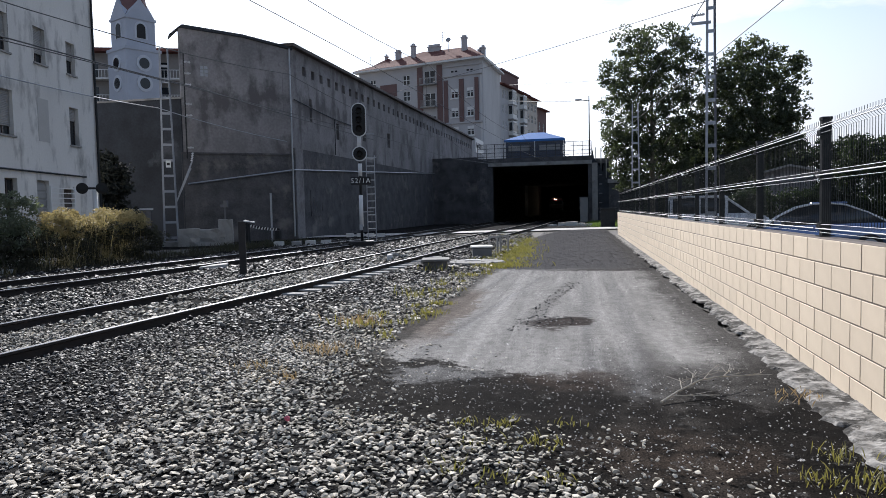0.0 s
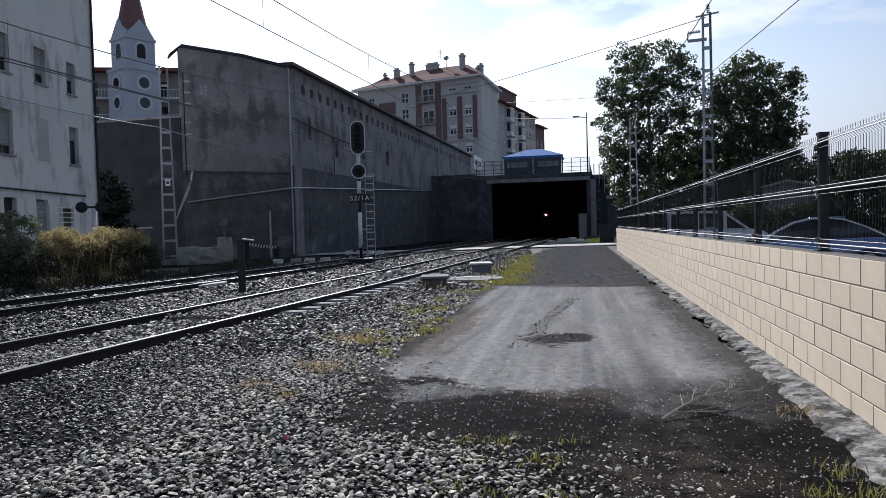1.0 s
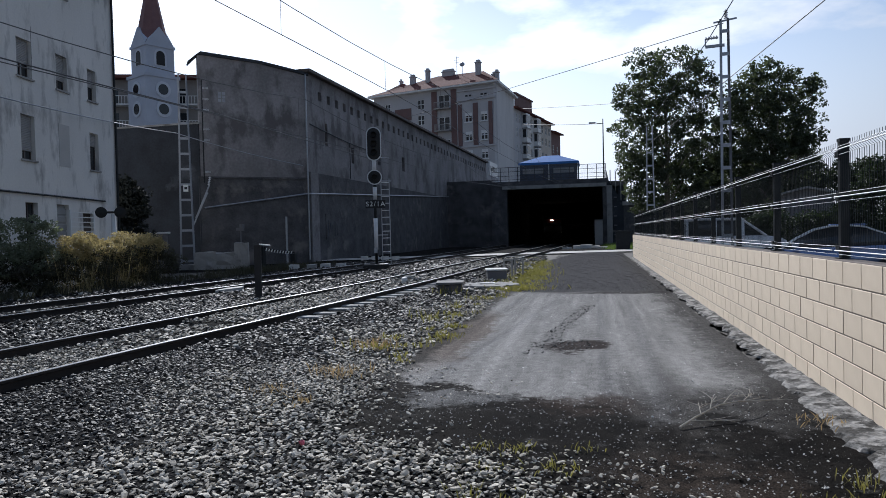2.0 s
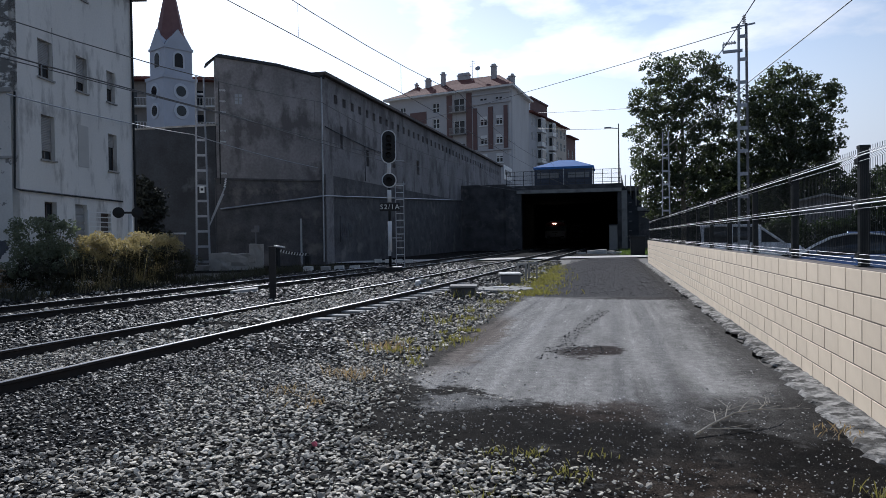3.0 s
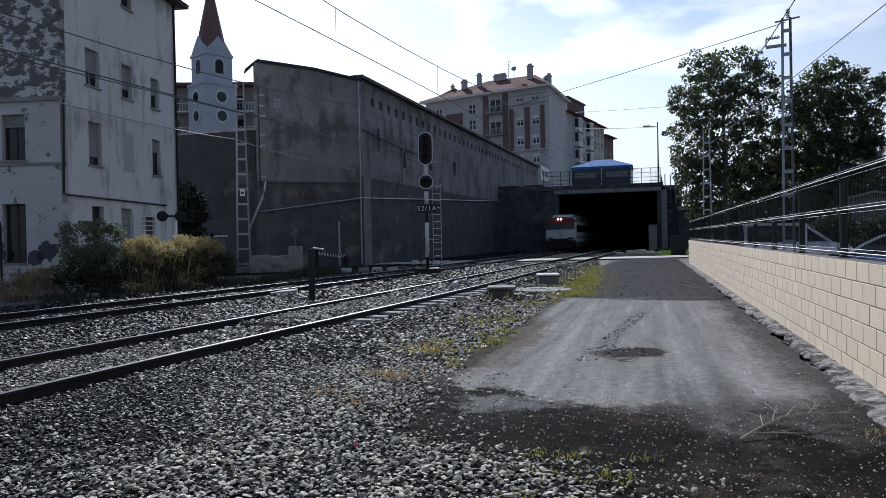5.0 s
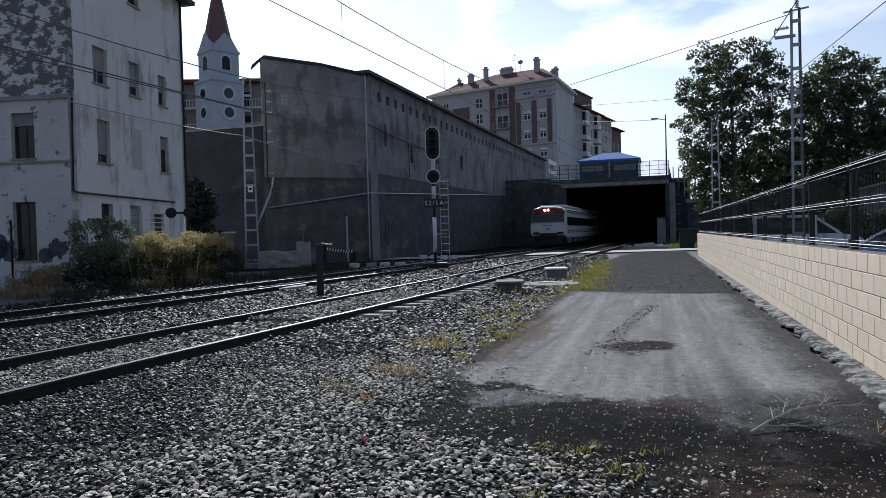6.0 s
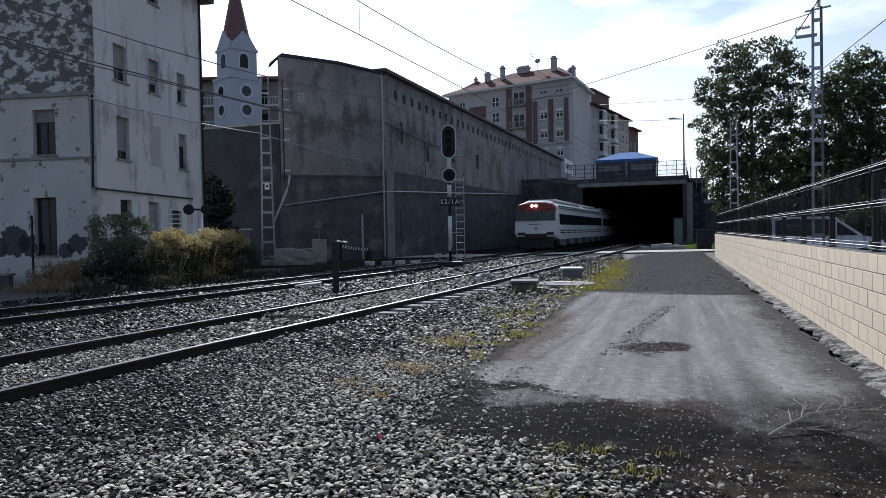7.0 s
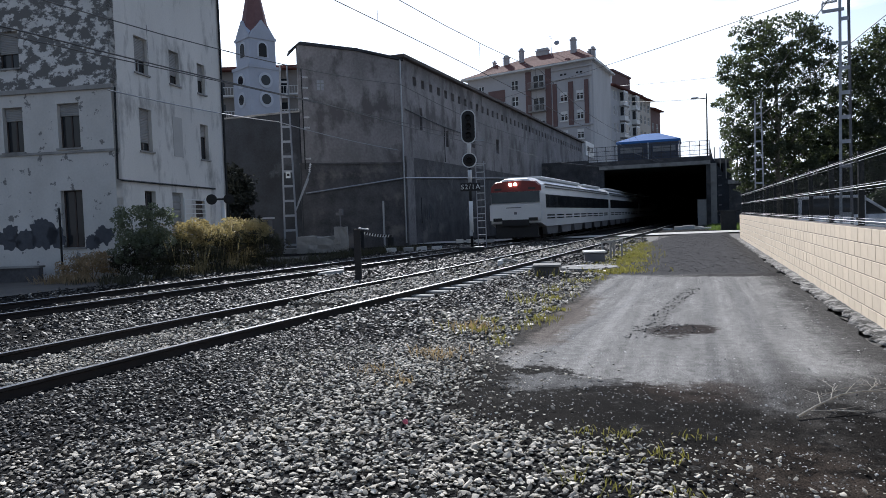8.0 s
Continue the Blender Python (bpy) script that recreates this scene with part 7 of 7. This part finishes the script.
stem = [Vector(p) for p in ((0.60, 5.33, 0.03), (0.74, 5.50, 0.07), (0.93, 5.68, 0.12), (1.10, 5.82, 0.12), (1.28, 5.97, 0.09))]
for i, (p, q) in enumerate(zip(stem, stem[1:])):
    rod(bm, p, q, 0.010 - 0.0019 * i, 0.0081 - 0.0019 * i, 6)
for k, p, d in ((1, 0.2, (0.05, 1.0, 0.2)), (1, 0.6, (0.25, 1.0, 0.25)), (2, 0.2, (0.5, 1.0, 0.2)), (2, 0.7, (1.0, 0.35, 0.1)), (3, 0.2, (0.6, 1.0, 0.15)), (3, 0.6, (1.0, 0.3, 0.0)), (0, 0.6, (0.9, 0.1, 0.02))):
    grow(stem[k].lerp(stem[k + 1], p), Vector(d).normalized(), 0.2, 0.0034, 2)
part("twig", bm, M_TWIG, twig)
litter = thing("litter", "small crumpled pink wrapper on the ballast", "litter", m=pose(-2.02, 4.52, 0.055))
bm = B()
bmesh.ops.create_icosphere(bm, subdivisions=1, radius=0.022)
for v in bm.verts:
    v.co *= 1 + 0.5 * noise.noise(v.co * 60)
part("wrapper", bm, shade("pink_wrapper", (0.6, 0.12, 0.17), (0.45, 0.08, 0.12), 0.4), litter)


# ---- pieces: blocks of the boundary wall ----
full, count = block_mesh(0.4), 0
src = [v.co[:] for v in full.vertices]
src_f = [tuple(p.vertices) for p in full.polygons]
bmj = B()
for course in range(6):
    shift = 0.2 * (course % 2)
    for k in range(109):
        y = -6.0 + 0.4 * k + shift
        if y + 0.4 > 37.41:
            continue
        if 3.6 < y < 22.5 and count < 300:
            ob = new("block", full)
            ob.parent = boundary_wall
            ob.matrix_basis = pose(WALL_X + random.uniform(-0.0012, 0.0012), y, 0.2 * course - 0.004)
            count += 1
        else:
            vs = [bmj.verts.new((p[0] + WALL_X, p[1] + y, p[2] + 0.2 * course - 0.004)) for p in src]
            for f in src_f:
                bmj.faces.new([vs[i] for i in f])
tagged(part("blockwork", bmj, M_BLOCK, boundary_wall), kind="stuff")

# ---- pieces: ballast stones ----
_bm = B()
bmesh.ops.create_icosphere(_bm, subdivisions=1, radius=1.0)
ICO_V = np.array([v.co[:] for v in _bm.verts])
ICO_F = np.array([[v.index for v in f.verts] for f in _bm.faces])
_bm.free()
rng = np.random.default_rng(77)
SHAPES = []
for _ in range(14):
    d = rng.normal(size=(8, 3))
    d /= np.linalg.norm(d, axis=1)[:, None]
    v = ICO_V * rng.uniform(0.82, 1.12, (len(ICO_V), 1))
    for k in d:  # broken faces
        h = rng.uniform(0.3, 0.62)
        over = np.maximum(v @ k - h, 0)
        v = v - over[:, None] * k
    SHAPES.append(v * np.array([1.15, rng.uniform(0.6, 1.0), rng.uniform(0.26, 0.46)]) * 1.3)


def scatter(n, x0, x1, y0, y1, size, keep):
    x, y = rng.uniform(x0, x1, n), rng.uniform(y0, y1, n)
    ok = np.array([keep(a, b) for a, b in zip(x, y)])
    x, y = x[ok], y[ok]
    s = rng.uniform(*size, len(x)) * rng.choice([0.7, 1.0, 1.0, 1.25], len(x))
    z = np.array([ballast_height(a, b) for a, b in zip(x, y)]) + 0.006 + s * rng.uniform(-0.1, 0.95, len(x))
    return x, y, z, s


def turned(n):
    a, t = rng.uniform(0, 2 * np.pi, n), rng.normal(0, 0.3, (n, 2))
    ca, sa = np.cos(a), np.sin(a)
    M = np.zeros((n, 3, 3))
    M[:, 0, 0], M[:, 0, 1], M[:, 1, 0], M[:, 1, 1], M[:, 2, 2] = ca, -sa, sa, ca, 1
    T = np.zeros((n, 3, 3))
    T[:, 0, 0] = T[:, 1, 1] = T[:, 2, 2] = 1
    T[:, 0, 2], T[:, 2, 0], T[:, 1, 2], T[:, 2, 1] = t[:, 0], -t[:, 0], t[:, 1], -t[:, 1]
    return T @ M


LIMIT = {round(v, 1): ballast_limit(v) for v in np.arange(-6, 41, 0.1)}
A_X = {round(v, 1): lerp_line(TRACK_A, v) for v in np.arange(-6, 46, 0.1)}
B_X = {round(v, 1): lerp_line(TRACK_B, v) for v in np.arange(-6, 41, 0.1)}


def on_bed(x, y):
    k = round(float(y), 1)
    if x > LIMIT[k] + 0.18 * noise.noise((x * 2.0, y * 2.0, 3.0)):
        return False
    if 11.3 < y < 21.2 and 0.93 < x - A_X[k] < 1.34:
        return False
    for c in (A_X[k], B_X[k]):
        for o in (-0.87, 0.87):
            if -0.075 < x - c - o < (0.45 if c is B_X[k] and y < 26 else 0.1):
                return False
    return x > B_X[k] - 2.2 or (x > B_X[k] - 4.3 and rng.uniform() < 0.45)


def spill(x, y):
    k = round(float(y), 1)
    d = x - LIMIT[k]
    return -0.1 < d < 1.6 and rng.uniform() < math.exp(-d * (1.5 if y < 4.8 else 2.6))


def stones(name, groups, label, parent, material=M_STONE):
    V, F, base = [], [], 0
    for x, y, z, s in groups:
        n = len(x)
        R = turned(n)
        which = rng.integers(0, len(SHAPES), n)
        sh = np.stack(SHAPES)[which]
        v = np.einsum("nij,nkj->nki", R, sh) * s[:, None, None] + np.stack([x, y, z], 1)[:, None, :]
        V.append(v.reshape(-1, 3))
        i = (np.arange(n) * len(ICO_V))[:, None, None] + ICO_F[None]
        F.append(i.reshape(-1, 3) + base)
        base += n * len(ICO_V)
    return tagged(fast_mesh(name, np.concatenate(V), np.concatenate(F), material, parent, label), kind="stuff")


near = scatter(54000, -8.5, 1.2, 2.2, 8.0, (0.011, 0.022), on_bed)
grit = scatter(6500, -2.2, 1.6, 2.4, 7.2, (0.003, 0.009), lambda x, y: x > LIMIT[round(float(y), 1)] and rng.uniform() < (1.2 if y < 4.6 else 0.55 if y < 6.2 else 0.2))
middle = scatter(20000, -10.5, -1.5, 8.0, 16.0, (0.020, 0.036), on_bed)
farther = scatter(21000, -13.5, -1.9, 16.0, 37.0, (0.035, 0.06), on_bed)
side = scatter(11000, -17, -8.5, 4.0, 22.0, (0.03, 0.05), on_bed)
spilled = scatter(9000, -2.4, 1.5, 2.0, 7.5, (0.008, 0.022), spill)


def halves(g):
    """Dark stones, on the oily track shoulder and left of the track, apart from the cleaner rest."""
    x, y, z, s = g
    o = x - np.array([lerp_line(TRACK_A, v) for v in y])
    dark = ((o > 0.9) & (o < 2.5 + 0.5 * np.sin(y * 1.7)) | (o < -1.1)) & (rng.uniform(size=len(x)) < 0.84) | (rng.uniform(size=len(x)) < np.where(o < 3.4, 0.36, 0.16))
    return tuple(v[~dark] for v in g), tuple(v[dark] for v in g)


near, near_dark = halves(near)
middle, middle_dark = halves(middle)
side, side_dark = halves(side)
farther, farther_dark = halves(farther)
stones("ballast_stones", [near, middle, farther, side, spilled], "loose angular grey ballast stones", ballast_bed)
stones("ballast_stones", [near_dark, middle_dark, side_dark, farther_dark], "dark ballast stones, oily on the track shoulder", ballast_bed, M_STONE_DARK)
coarse = scatter(9000, -2.1, 1.6, 17.2, 44.0, (0.008, 0.022), lambda x, y: y > 17.4 + 0.5 * noise.noise((x * 1.5, y, 0)))
hole = scatter(2600, -1.0, 0.25, 8.4, 14.0, (0.006, 0.02), lambda x, y: ((x + 0.42) / 0.42) ** 2 + ((y - 9.15) / 0.45) ** 2 < 1 + 0.6 * noise.noise((x * 4, y * 4, 0)) or (abs(x + 0.68 - 0.115 * (y - 9)) < 0.13 and rng.uniform() < 0.6))
stones("loose_chips", [coarse, hole], "dark loose chippings on the old road surface", road, shade("dark_chips", (0.095, 0.092, 0.092), (0.05, 0.049, 0.05), 0.85, scale=6, fine=60, bump=0.2, rand=0.6))
dust = scatter(5000, -1.7, 1.6, 6.8, 16.8, (0.004, 0.011), lambda x, y: rng.uniform() < (0.8 if x > 0.9 or x < -1.3 else 0.4))
stones("grit", [grit, dust], "pale grit scattered on the asphalt", road, M_GRIT)
pick = scatter(900, -3.4, -0.6, 2.9, 4.4, (0.017, 0.027), on_bed)
rock_meshes = []
for v in SHAPES[:8]:
    me = bpy.data.meshes.new("stone")
    me.from_pydata([tuple(p) for p in v], [], [tuple(int(i) for i in f) for f in ICO_F])
    me.polygons.foreach_set("use_smooth", np.zeros(len(ICO_F), dtype=bool))
    me.materials.append(M_STONE)
    rock_meshes.append(me)
for i, (x, y, z, s) in enumerate(list(zip(*pick))[:290]):
    ob = new("stone", rock_meshes[i % 8])
    ob.parent = ballast_bed
    ob.matrix_basis = Matrix.LocRotScale((x, y, z + 0.012), Euler((rng.normal() * 0.3, rng.normal() * 0.3, rng.uniform(0, 6.28))), (s, s, s))


# ---- what moves ----
TRAIN_D = ((0.0, 148.0), (0.5, 140.0), (1.0, 132.0), (1.5, 124.0), (2.0, 116.2), (2.5, 108.6), (3.0, 101.0), (3.5, 93.5), (4.0, 85.5), (4.5, 77.5), (5.0, 70.0), (5.5, 64.2), (6.0, 58.8), (6.5, 53.6), (7.0, 48.2), (7.5, 42.7), (8.0, 38.0))


def car_pose(y):
    """A car on its track, from the place of its leading end."""
    p = Vector((lerp_line(TRACK_B, y), y))
    q = Vector((lerp_line(TRACK_B, y + CAR_L), y + CAR_L))
    d = q - p
    return pose(p.x, p.y, 0.0, 0, 0, math.degrees(math.atan2(-d.x, d.y)))


def motions():
    for ob, back in ((lead_car, 0.0), (mid_car, 24.6), (end_car, 49.2)):
        walk(ob, [(t, car_pose(math.sqrt(d * d - 70) + back)) for t, d in TRAIN_D])


motions()
